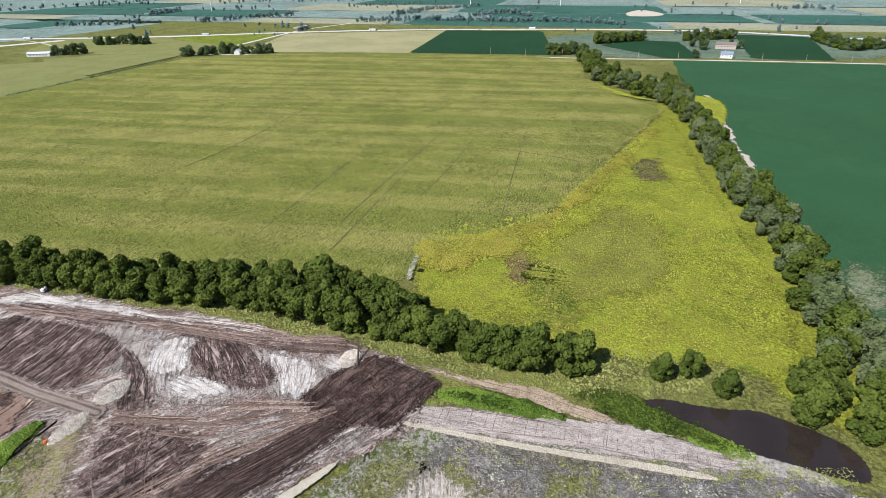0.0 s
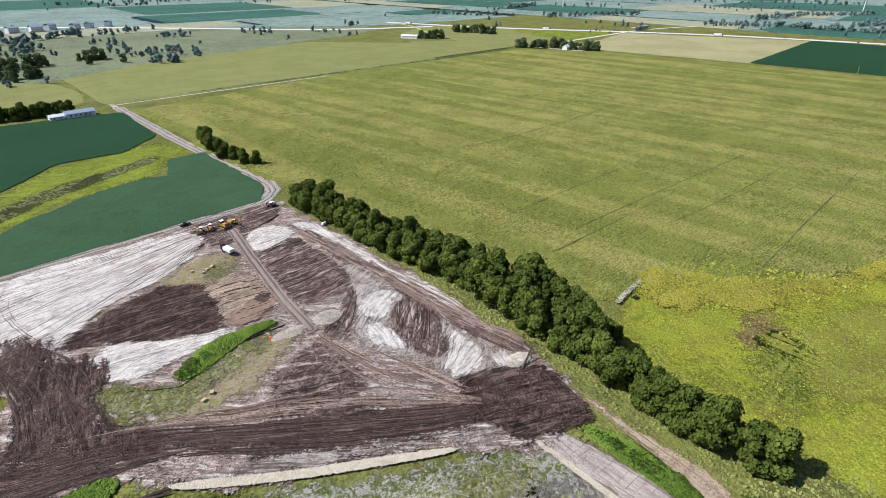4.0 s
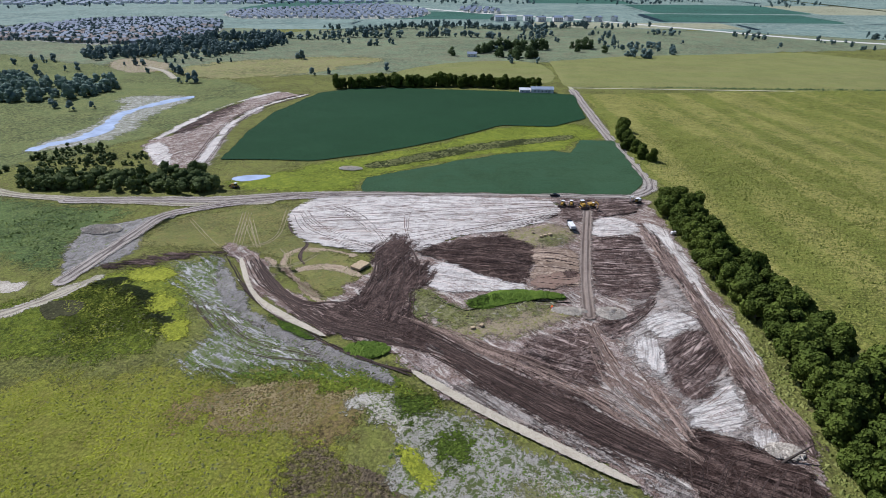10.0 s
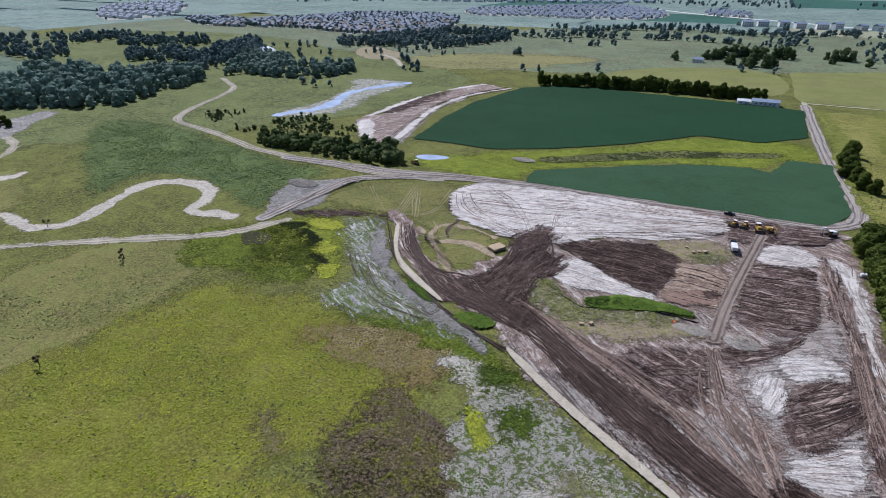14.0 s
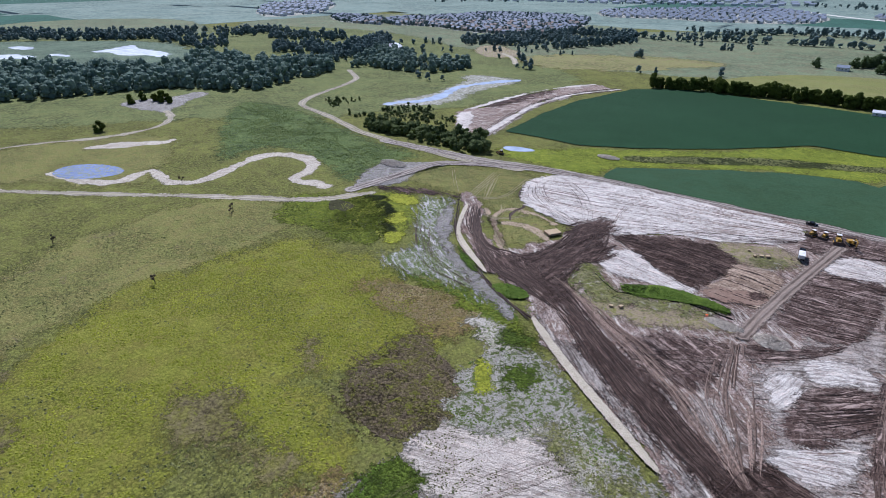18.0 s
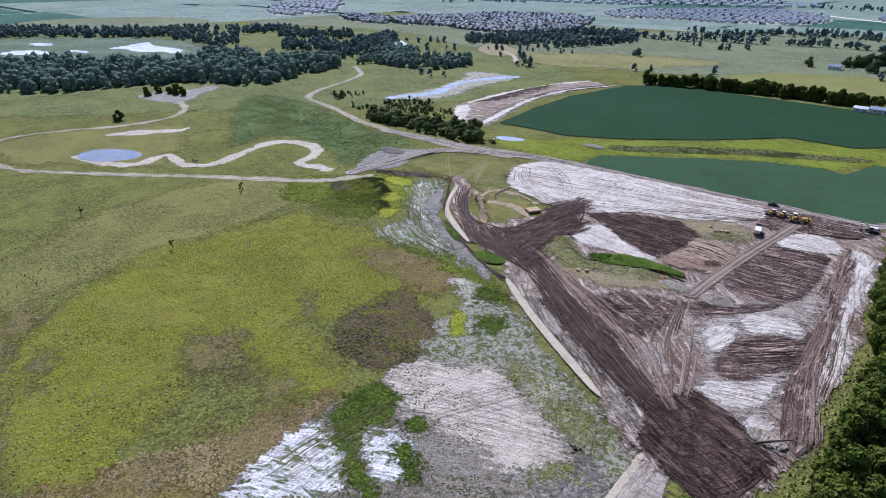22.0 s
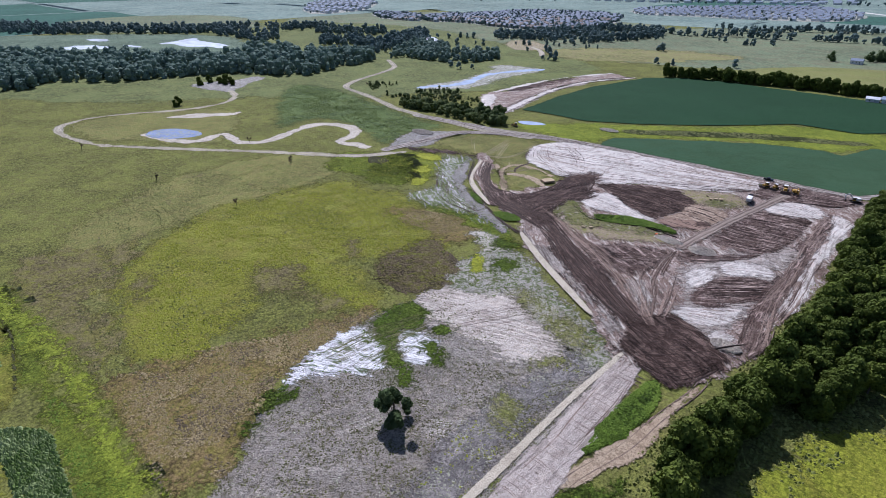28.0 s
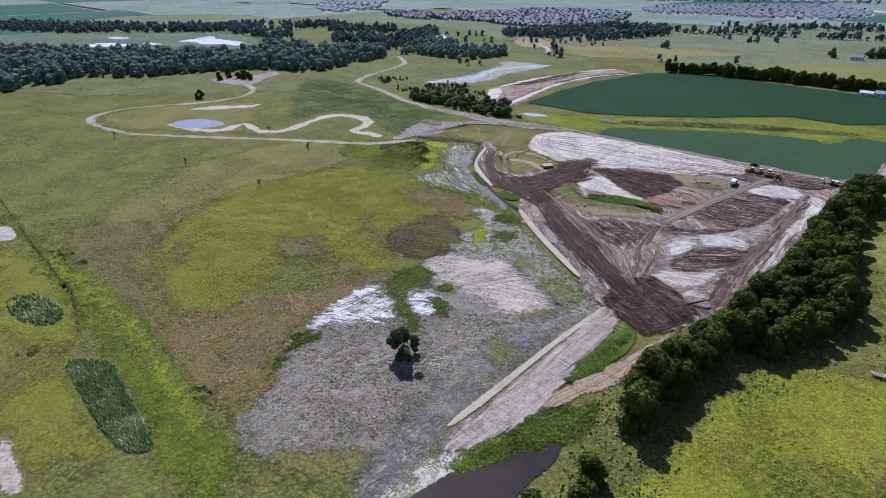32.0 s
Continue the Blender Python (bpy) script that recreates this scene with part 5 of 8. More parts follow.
for pts, turn in ((CHALK_A, 5), (CHALK_C, 30), (CHALK_D, 20), (CHALK_E, 70), (CHALK_F, -12), (CHALK_J, 80), (CHALK_N, 30), (CHALK_P, -50)):
    patch("chalk_patch", pts, chalk_mixed if pts in (CHALK_N, CHALK_P) else chalk, 16, "pale chalky silt breaking through brown soil", "silt", fade=1.6, dug=True, lift=0.24, comb=(turn, 2.2), soft=2.6)
patch("chalk_fringe", CHALK_SIDE, chalk_mixed, 16, "white silt streaks along the sand bank", "silt", fade=3, dug=True, lift=0.24, comb=(-36, 1.7), closed=False, half=1.4, soft=4.5)
patch("sand_strip", STRIP_ONE, sand, 17, "long narrow bank of pale sand", "sand", fade=0.7, dug=True, lift=0.36, bends=1)
patch("sand_strip_long", STRIP_TWO, sand, 17, "long narrow bank of pale sand beside dark soil", "sand", fade=0.7, dug=True, lift=0.36)
patch("graded_pad", PAD, pad_mat, 12, "pale graded strip with dark cross marks", "soil", fade=1.5, step=1.0, bends=1, comb=(91, 1.7), deep=0.06, soft=1.5)
patch("sand_strip_pad", STRIP_THREE, sand, 14, "thin bank of pale sand along the graded strip", "sand", fade=0.6, step=0.7, lift=0.1, bends=1)
patch("gravel_strip", GRAVEL_STRIP, tan_soil, 13, "tan gravel wheel track beside the hedgerow", "track", fade=2, step=1.0)
patch("weedy_ground", WEEDY_TOP, weedy_soil, 15, "olive weeds between churned soil and the haul road", "weeds", fade=3, dug=True, lift=0.2, soft=4.0)
patch("weedy_ground", WEEDY, weedy_soil, 15, "brown soil with sparse olive weeds and rubble", "soil", fade=5, dug=True, lift=0.2, soft=6.0)
patch("bank_foot", BANK_FOOT, mud_olive, 21, "olive weeds at the foot of the silt fence", "weeds", fade=3, soft=7.0, rough_edge=0.5, step=1.0, dug=True, lift=0.22)
patch("pit_pad", PIT_PAD, pad_soil, 21, "smoothed reddish brown subsoil below the pit", "soil", fade=2, dug=True, lift=0.3, comb=(10, 2.0))
patch("pit_hole", PIT_HOLE, dump_soil, 22, "dark wet hollow in the pit", "soil", fade=1.2, dug=True, lift=0.34, soft=3.5)
patch("weedy_ground", TOP_GREEN, mud_olive, 22, "fresh green weeds beside the parked machines", "weeds", fade=2, dug=True, lift=0.25, soft=6.0)
patch("weed_bank", WEED_BANK, bright, 24, "bright green weedy bank across the site", "weeds", fade=2.2, lumpy=0.5, dug=True, lift=0.1)
patch("weed_slope", WEED_SLOPE, mud_olive, 22, "green weeds on the slope beside dark soil", "weeds", fade=2.2, lumpy=0.4, dug=True, lift=0.1, soft=6.0)
patch("weed_edge", GREEN_EDGE, bright, 16, "narrow strip of green weeds below the sand bank", "weeds", fade=1.4, lumpy=0.3, step=1.0, lift=0.3)
patch("weed_isle", WEED_ISLE, bright, 20, "small island of bright green weeds", "weeds", fade=2, step=1.0, lumpy=0.4)
patch("weed_strip", WEED_STRIP, bright, 12, "strip of green weeds between track and pad", "weeds", fade=2, step=1.0, lumpy=0.4)
patch("bank_weeds_ground", BANK_GREEN, bright_loose, 11, "lush green weeds along the pond's bank", "weeds", fade=2, step=1.0, lumpy=0.5, soft=6.0)
patch("excavated_strip", EXCAV, brown_soil, 4, "dark excavated strip beside the river", "soil", fade=4, comb=(55, 3.0))
patch("excavated_silt", EXCAV_WHITE, chalk, 6, "pale silt heaped in the excavated strip", "silt", fade=2, comb=(70, 3.0), soft=2.6)
patch("excavated_silt_bank", EXCAV_WHITE_B, chalk_mixed, 6, "pale silt bank along the excavated strip", "silt", fade=3, comb=(72, 2.2), soft=4.5)
patch("excavated_dark", EXCAV_DARK, dark_soil, 5, "dark damp soil in the excavated strip", "soil", fade=4, comb=(62, 2.6), soft=7.5)
for pts in (EXCAV_RIM, EXCAV_TOP):
    patch("excavated_rim", pts, chalk, 8, "white silt rim of the excavated strip", "silt", fade=2.5, closed=False, half=2.4, comb=(70, 2.2), soft=2.6)

# ---- water and shores ----
patch("pond", POND_NEAR, pond_brown, 10, "still brown pond beside the hedgerow", "pond", fade=0.8, step=1.0)
# Shore outline follows the sun glint, put here as pale glossy silt.
patch("pond_shore", SHORE, wet_shore, 9, "pale glossy shore patch in the shape of the sun glint", "shore", fade=2)
patch("island_grass", ISLAND, dull, 2, "green grass within the loop road", "grass", fade=14, soft=9.0, rough_edge=0.4)
patch("pond_lily", POND_MID, pond_lily, 4, "small pale pond with floating leaves", "pond", fade=0.8, step=1.5)
patch("silt_shore", SHORE_LINE, silt_pale, 3, "winding pale silt bank beside the pond", "silt", fade=3.0, closed=False, half=4.4, step=1.5, rough_edge=0.6)
patch("silt_shore_far", SHORE_TOP, silt_pale, 3, "pale silt bank behind the pond", "silt", fade=3.5)
patch("silt_loop_end", LOOP_END, silt_grey, 3, "pale trodden silt under trees at the road's end", "silt", fade=4, soft=3.0)
patch("silt_fork", SILT_MID, silt_grey, 4, "grey silt at the fork of the roads", "silt", fade=3, soft=3.0, rough_edge=0.4)
patch("slough", SLOUGH, river_blue, 4, "narrow strip of still water in the grass", "pond", fade=0.8)
patch("river_bar", RIVER_BAR, bar_mat, 2, "grey gravel bars along the river", "silt", fade=10, step=3, soft=8.0, rough_edge=0.4)
patch("river", RIVER_LINE, river_blue, 4, "pale blue shallow river", "river", fade=3.0, step=2, closed=False, half=6.0, rough_edge=0.9)
patch("river_far", RIVER_FAR, pool_sky, 4, "far bend of the pale river", "river", fade=1.0, step=4)

# ---- roads ----
patch("haul_road", HAUL_ROAD, road_mat, 19, "rutted pale dirt haul road", "road", fade=2.0, closed=False, half=4.5, step=1.0, rough_edge=0.3)
patch("haul_road_spur", HAUL_SPUR, loop_mat, 17, "rutted dirt road towards the river woods", "road", fade=2.0, closed=False, half=3.2, step=2.0, rough_edge=0.3)
patch("haul_road_link", HAUL_LINK, road_mat, 19, "muddy dirt road past the silt flat", "road", fade=2.0, closed=False, half=4.0, step=2.0, rough_edge=0.3)
patch("loop_road", LOOP_ROAD, loop_mat, 7, "pale sandy loop road round the pond", "road", fade=2.0, closed=False, half=2.7, step=2.0)
patch("dirt_road", DIRT_ROAD, dirt_mat, 17, "brown dirt road across the site", "road", fade=1.0, closed=False, half=2.6, dug=True, lift=0.45)
patch("farm_track", FARM_TRACK, lane_mat, 7, "grassy farm track between fields", "road", fade=1.0, closed=False, half=2.5, step=3.0)
patch("field_track", FIELD_TRACK, lane_mat, 8, "pale farm track along the maize", "road", fade=1.0, closed=False, half=2.0, step=2.0, lift=0.2)
patch("section_road", SECTION_ROAD, asphalt, 8, "straight pale country road", "road", fade=0.5, closed=False, half=3.5, step=4.0)
patch("motorway", MOTORWAY, asphalt, 8, "pale concrete motorway", "road", fade=0.5, closed=False, half=11, step=6.0)
patch("bridge_ramp", RAMP, asphalt, 9, "pale road climbing to the motorway bridge", "road", fade=0.5, closed=False, half=4, step=4.0)
patch("farm_lane", FARM_LANE, lane_mat, 9, "pale farm lane", "road", fade=0.5, closed=False, half=3, step=4.0)


# ---- trees ----
bark = plain("bark", (0.10, 0.085, 0.065), 0.9, size=0.3)
leaf_oak = foliage("leaves_dark", (0.066, 0.096, 0.016), (0.118, 0.150, 0.026), (0.042, 0.064, 0.011), 0.18)
leaf_pale = foliage("leaves_silver", (0.11, 0.145, 0.055), (0.17, 0.20, 0.09), (0.075, 0.105, 0.04))
leaf_far = foliage("leaves_far", (0.075, 0.112, 0.045), (0.120, 0.160, 0.065), (0.055, 0.088, 0.036))


def raw_mesh(name, co, faces, material, smooth=False):
    me = bpy.data.meshes.new(name)
    co, faces = np.asarray(co, np.float32), np.asarray(faces, np.int32)
    w = faces.shape[1]
    me.vertices.add(len(co))
    me.vertices.foreach_set("co", co.ravel())
    me.loops.add(faces.size)
    me.loops.foreach_set("vertex_index", faces.ravel())
    me.polygons.add(len(faces))
    me.polygons.foreach_set("loop_start", np.arange(0, faces.size, w, dtype=np.int32))
    me.polygons.foreach_set("use_smooth", np.full(len(faces), smooth))
    me.update(calc_edges=True)
    me.materials.append(material)
    return me


def tube(points, radii, sides=7):
    """Rings of a tapered limb through the given points: corners and quads."""
    co, quads = [], []
    for i, (p, r) in enumerate(zip(points, radii)):
        p = Vector(p)
        d = (Vector(points[min(i + 1, len(points) - 1)]) - Vector(points[max(i - 1, 0)])).normalized()
        u = d.orthogonal().normalized()
        v = d.cross(u)
        for s in range(sides):
            a = 2 * math.pi * s / sides
            co.append(p + (u * math.cos(a) + v * math.sin(a)) * r)
        if i:
            for s in range(sides):
                a, b = (i - 1) * sides + s, (i - 1) * sides + (s + 1) % sides
                quads.append((a, b, b + sides, a + sides))
    return co, quads


def leaf_cards(r, centres, radii, count, size):
    """Small folded leaf sprays, scattered over the skins of lobes."""
    pick = r.choice(len(centres), count, p=radii ** 2 / (radii ** 2).sum())
    d = r.normal(size=(count, 3))
    d[:, 2] += 0.25
    d /= np.linalg.norm(d, axis=1)[:, None]
    pos = centres[pick] + d * (radii[pick] * r.uniform(0.62, 1.2, count))[:, None]
    n = d + r.normal(scale=0.42, size=(count, 3))
    n /= np.linalg.norm(n, axis=1)[:, None]
    u = np.cross(n, r.normal(size=(count, 3)))
    u /= np.linalg.norm(u, axis=1)[:, None]
    v = np.cross(n, u)
    s = (size * r.uniform(0.6, 1.35, count))[:, None]
    co = np.stack([pos - u * s - v * s * 0.6, pos + u * s * 0.9 - v * s * 0.8, pos + u * s + v * s * 0.7 - n * s * 0.3, pos - u * s * 0.7 + v * s * 0.9], 1)
    return co.reshape(-1, 3), np.arange(count * 4).reshape(-1, 4)


def lobes(r, height, width, count, low=0.28, wide=0.62, lump=(0.17, 0.38)):
    c, rad = [], []
    for _ in range(count):
        a, t = r.uniform(0, 2 * math.pi), r.uniform(0, 1)
        z = height * (low + 0.12 + (0.80 - low) * t)
        spread = width * wide * math.sqrt(max(0.05, 1 - (2 * t - 0.75) ** 2 * 0.62))
        q = math.sqrt(r.uniform(0.1, 1)) * spread
        c.append((q * math.cos(a), q * math.sin(a), z))
        rad.append(width * r.uniform(*lump))
    return np.array(c), np.array(rad)


def core_blobs(centres, radii, r, shrink=0.64, fine=2):
    """Dense inner foliage: a rough low ball within each lobe."""
    bm = bmesh.new()
    for c, q in zip(centres, radii):
        bmesh.ops.create_icosphere(bm, subdivisions=fine, radius=q * shrink, matrix=Matrix.Translation(c))
    co = np.array([v.co[:] for v in bm.verts])
    co += r.normal(scale=0.16, size=co.shape)
    tri = np.array([[v.index for v in f.verts] for f in bm.faces])
    bm.free()
    return co, tri


def make_tree(name, seed, height, width, leaves, size, material, label, count=11, low=0.28, limbs=3, wide=0.62, lump=(0.17, 0.38)):
    """One tree: tapered trunk, limbs, and a crown of leaf sprays over dense inner foliage."""
    r = np.random.default_rng(seed)
    top = new(name)
    tagged(top, label, "tree")
    lean = r.normal(scale=0.25, size=2)
    pts = [(0, 0, -0.6), (lean[0] * 0.3, lean[1] * 0.3, height * 0.25), (lean[0], lean[1], height * 0.55), (lean[0] * 1.4, lean[1] * 1.4, height * 0.8)]
    co, q = tube(pts, [height * 0.030, height * 0.023, height * 0.014, height * 0.005])
    trunk = new("trunk", raw_mesh("trunk", co, q, bark, True))
    trunk.parent = top
    centres, radii = lobes(r, height, width, count, low, wide, lump)
    for k in range(limbs):
        c = centres[k % len(centres)]
        b = (lean[0] * 0.5, lean[1] * 0.5, height * (0.24 + 0.07 * k))
        mid = (np.array(b) + c) / 2 + (0, 0, -0.3)
        co, q = tube([b, tuple(mid), tuple(c)], [height * 0.012, height * 0.008, height * 0.003], 5)
        limb = new("limb", raw_mesh("limb", co, q, bark, True))
        limb.parent = top
    ico, itri = core_blobs(centres, radii, r)
    lco, lq = leaf_cards(r, centres, radii, leaves, size)
    ltri = np.concatenate([lq[:, [0, 1, 2]], lq[:, [0, 2, 3]]])
    me = raw_mesh("crown", np.concatenate([ico, lco]), np.concatenate([itri, ltri + len(ico)]), material)
    crown = new("crown", me)
    crown.parent = top
    return top


def plant(kinds, places, r, group, sizes=(0.8, 1.2)):
    """Copies of the given trees at the places, turned and sized at random."""
    for x, y in places:
        s = r.uniform(*sizes)
        z = float(land(np.array([x]), np.array([y]))[0])
        k = kinds[int(r.integers(len(kinds)))]
        t = copy_thing(k, pose(x, y, z, 0, 0, r.uniform(0, 360)) @ Matrix.Diagonal((s, s, s * r.uniform(0.88, 1.12), 1)))
        t["group"] = group


def strewn(line, gap, wide, r, skip=0.0):
    """Places along a line, a gap apart, scattered to either side."""
    out = []
    for (ax, ay), (bx, by) in zip(line[:-1], line[1:]):
        n = max(1, round(math.hypot(bx - ax, by - ay) / gap))
        for i in range(n):
            if r.uniform() < skip:
                continue
            t = (i + r.uniform(0, 0.7)) / n
            out.append((ax + (bx - ax) * t + r.uniform(-wide, wide), ay + (by - ay) * t + r.uniform(-wide, wide)))
    return out


tr = np.random.default_rng(11)
oaks = [make_tree("hedgerow_tree", 20 + i, 13.0, 6.4, 7500, 0.38, leaf_oak, "dense dark green deciduous tree in the hedgerow", 26, 0.02) for i in range(5)]
silvers = [make_tree("willow_tree", 40 + i, 13.0, 6.4, 5500, 0.42, leaf_pale, "pale silver-green willow in the tree belt", 24, 0.05) for i in range(3)]
for k, (x, y) in zip(oaks + silvers, ((104, 296), (109, 262), (110, 228), (115, 192), (113, 140), (150, -50), (185, -48), (222, -50))):
    k.location = (x, y, 0.2)
HEDGE_A = [(101, 303), (103, 250), (106, 210), (112, 175), (110, 150), (107, 125), (107, 105), (105, 85), (103, 62), (106, 40)]
HEDGE_B = [(110, 300), (112, 250), (116, 210), (124, 176), (128, 152), (126, 125), (118, 100)]
plant(oaks, strewn(HEDGE_A, 5.8, 1.8, tr) + strewn(HEDGE_B, 6.8, 2.4, tr), tr, "hedgerow beside the maize")
plant(oaks, strewn([(107, 200), (117, 176), (119, 150), (117, 125), (112, 100), (108, 78), (107, 55)], 6.5, 2.0, tr), tr, "hedgerow beside the maize", (0.75, 1.1))
plant(oaks, strewn([(132, 160), (131, 128), (122, 112)], 9, 2.0, tr), tr, "hedgerow beside the maize")
plant(oaks + silvers, strewn(BELT_LINE, 6.2, 6.5, tr) + strewn(BELT_LINE[:6], 8, 8.0, tr), tr, "tree belt beside the soybeans", (0.85, 1.35))
plant(oaks + silvers, strewn(BELT_FAR, 5.5, 12.0, tr), tr, "tree belt beside the soybeans", (1.0, 1.5))
def site_top(x, y):
    return land(x, y) + ploughed(x, y) + 0.5


# ---- low plants ----
def scatter(name, zone, count, size, material, label, seed, high=0.42, clump=12.0, bare=-0.2, margin=0.5, lift=0.0, top=land, rows=None, category="grass", thin=0.0, within=None):
    """Tussocks or crop plants: small ragged humps, thicker in some places than in others."""
    r = np.random.default_rng(seed)
    zone = rounded(zone, True, 1)
    lo, hi = zone.min(0), zone.max(0)
    x, y = r.uniform(lo[0], hi[0], count * 3), r.uniform(lo[1], hi[1], count * 3)
    if rows:
        y = np.round(y / rows) * rows + r.normal(scale=0.12, size=y.size)
    keep = (within is None or inside(x, y, np.array(within)) > 1.2) & (inside(x, y, zone) > margin + thin * r.uniform(0, 1, x.size) ** 1.5) & (drift(x, y, clump, seed) + 0.6 * drift(x, y, clump / 3, seed + 1) > bare)
    x, y = x[keep][:count], y[keep][:count]
    n = len(x)
    s = size * (0.35 + 1.1 * r.uniform(0, 1, n) ** 2)
    z = top(x, y) + lift
    k = 6
    a = np.arange(k) * 2 * math.pi / k + r.uniform(0, 6.3, n)[:, None]
    q = s[:, None] * r.uniform(0.6, 1.3, (n, k))
    ring = np.stack([x[:, None] + np.cos(a) * q, y[:, None] + np.sin(a) * q, np.repeat(z[:, None] - 0.08, k, 1)], -1)
    tip = np.stack([x + r.normal(scale=0.3, size=n) * s, y + r.normal(scale=0.3, size=n) * s, z + s * high * r.uniform(0.7, 1.3, n)], -1)
    co = np.concatenate([ring, tip[:, None]], 1).reshape(-1, 3)
    base = np.arange(n)[:, None] * (k + 1)
    f = np.stack([np.stack([base[:, 0] + i, base[:, 0] + (i + 1) % k, base[:, 0] + k], -1) for i in range(k)], 1).reshape(-1, 3)
    tagged(new(name, raw_mesh(name, co, f, material)), label, category, kind="stuff")


def maize_top(x, y):
    return land(x, y) + 1.4 * np.clip(inside(x, y, np.array(MAIZE)) / 9 + 0.1, 0, 1)


tuft_olive = foliage("tussock_olive", (0.17, 0.19, 0.018), (0.23, 0.24, 0.024), (0.12, 0.14, 0.014), 0.0)
tuft_dull = foliage("tussock_dull", (0.14, 0.15, 0.05), (0.19, 0.19, 0.075), (0.10, 0.11, 0.04), 0.0)
tuft_marsh = foliage("tussock_marsh", (0.105, 0.145, 0.036), (0.155, 0.190, 0.055), (0.070, 0.104, 0.026), 0.0)
tuft_tan = foliage("tussock_dry", (0.22, 0.17, 0.09), (0.30, 0.24, 0.13), (0.14, 0.12, 0.05), 0.0)
tuft_brown = foliage("shrub_brown", (0.105, 0.082, 0.052), (0.165, 0.130, 0.082), (0.060, 0.047, 0.031), 0.0)
tuft_weed = foliage("weed_dark", (0.085, 0.090, 0.034), (0.15, 0.145, 0.06), (0.052, 0.057, 0.024), 0.0)
tuft_green = foliage("weed_green", (0.078, 0.128, 0.016), (0.118, 0.172, 0.024), (0.048, 0.084, 0.012), 0.0)
tuft_verge = foliage("verge_weeds", (0.15, 0.165, 0.04), (0.21, 0.215, 0.07), (0.10, 0.125, 0.03), 0.0)
tuft_lime = foliage("grass_lime", (0.20, 0.225, 0.022), (0.27, 0.285, 0.04), (0.15, 0.175, 0.02), 0.0)
tuft_maize = foliage("maize_plants", (0.145, 0.165, 0.034), (0.205, 0.212, 0.052), (0.085, 0.108, 0.020), 0.0)
tuft_grey = foliage("crop_grey_green", (0.125, 0.195, 0.045), (0.300, 0.345, 0.175), (0.075, 0.120, 0.028), 0.0)
tuft_reed = foliage("reed_pale", (0.30, 0.30, 0.22), (0.42, 0.42, 0.32), (0.16, 0.18, 0.08), 0.0)
MEADOW_ALL = [(-190, 150), (-120, 190), (-60, 150), (-20, 110), (0, 40), (10, -30), (-20, -48), (-120, -50), (-200, -10), (-235, 60)]
scatter("tussocks_meadow", MEADOW_MAIN, 34000, 0.55, tuft_olive, "small olive tussocks of meadow grass", 51, bare=-0.4, thin=12.0)
scatter("tussocks_dull", MEADOW_ALL, 12000, 0.45, tuft_dull, "dull grey-green tussocks and weeds", 52, bare=-0.25, high=0.7, clump=17, thin=20.0)
scatter("tussocks_dry", BROWN_GRASS, 20000, 0.55, tuft_tan, "dry tan tussocks", 53, bare=-0.3, thin=9.0)
scatter("tussocks_dry_dark", BROWN_GRASS, 9000, 0.6, tuft_brown, "dark brown weeds among dry grass", 54, bare=0.1, thin=9.0)
scatter("tussocks_dry_upper", TAN_GRASS, 5000, 0.55, tuft_tan, "dry tan tussocks", 55, bare=-0.3)
scatter("shrubs_brown", BROWN_SHRUB, 8000, 0.7, tuft_brown, "low dark brown leafless shrubs", 56, bare=-0.4, clump=6, category="shrubs")
scatter("shrubs_brown_meadow", MEADOW_ALL, 3500, 0.55, tuft_weed, "scattered dark weeds on the meadow", 57, bare=0.52, thin=20.0, clump=14, category="shrubs")
scatter("tussocks_lime", LIME_LEFT, 4000, 0.5, tuft_lime, "yellow-green tussocks", 58)
scatter("tussocks_verge", VERGE, 8000, 0.5, tuft_green, "green tussocks along the verge", 59, bare=0.0)
scatter("weeds_mud", MUD_FLAT, 7000, 0.3, tuft_dull, "small weeds sprouting from grey mud", 60, bare=0.15, lift=0.17, clump=9, category="weeds")
scatter("weeds_mud_pale", MUD_FLAT, 9000, 0.30, tuft_reed, "pale dry weeds on grey mud", 61, bare=-0.1, lift=0.17, clump=7, category="weeds")
scatter("weeds_mud_dark", MUD_FLAT, 20000, 0.36, tuft_weed, "small dark weeds on grey mud", 85, bare=0.12, high=0.6, lift=0.14, clump=8, category="weeds")
scatter("weeds_mud_lime", MUD_LIME, 1200, 0.34, tuft_verge, "yellow-green weeds on the mud", 62, lift=0.2, category="weeds")
scatter("weeds_mud_rim", MUD_RIM, 3800, 0.42, tuft_green, "green tufts dotted over pale silt", 96, bare=0.05, lift=0.2, clump=6, category="weeds")
scatter("weeds_mud_green", MUD_GREEN, 2600, 0.45, tuft_green, "bright green weeds on the mud", 63, lift=0.32, category="weeds")
scatter("weeds_mud_edge", MUD_WET, 1800, 0.4, tuft_green, "green weeds among wet silt", 64, lift=0.25, clump=6, bare=0.1, category="weeds")
scatter("weeds_slope", GREEN_SLOPE, 2200, 0.5, tuft_green, "deep green weeds on the slope", 65, bare=-0.3, lift=0.1, category="weeds")
scatter("reeds_silt", WET_SILT, 6000, 0.5, tuft_green, "thin reeds on the wet silt", 66, lift=0.12, clump=7, category="reeds")
scatter("weeds_slope_tufts", WEED_SLOPE, 900, 0.45, tuft_green, "green weeds on the slope by the dark soil", 97, bare=0.0, lift=0.5, top=lambda x, y: land(x, y) + ploughed(x, y), category="weeds")
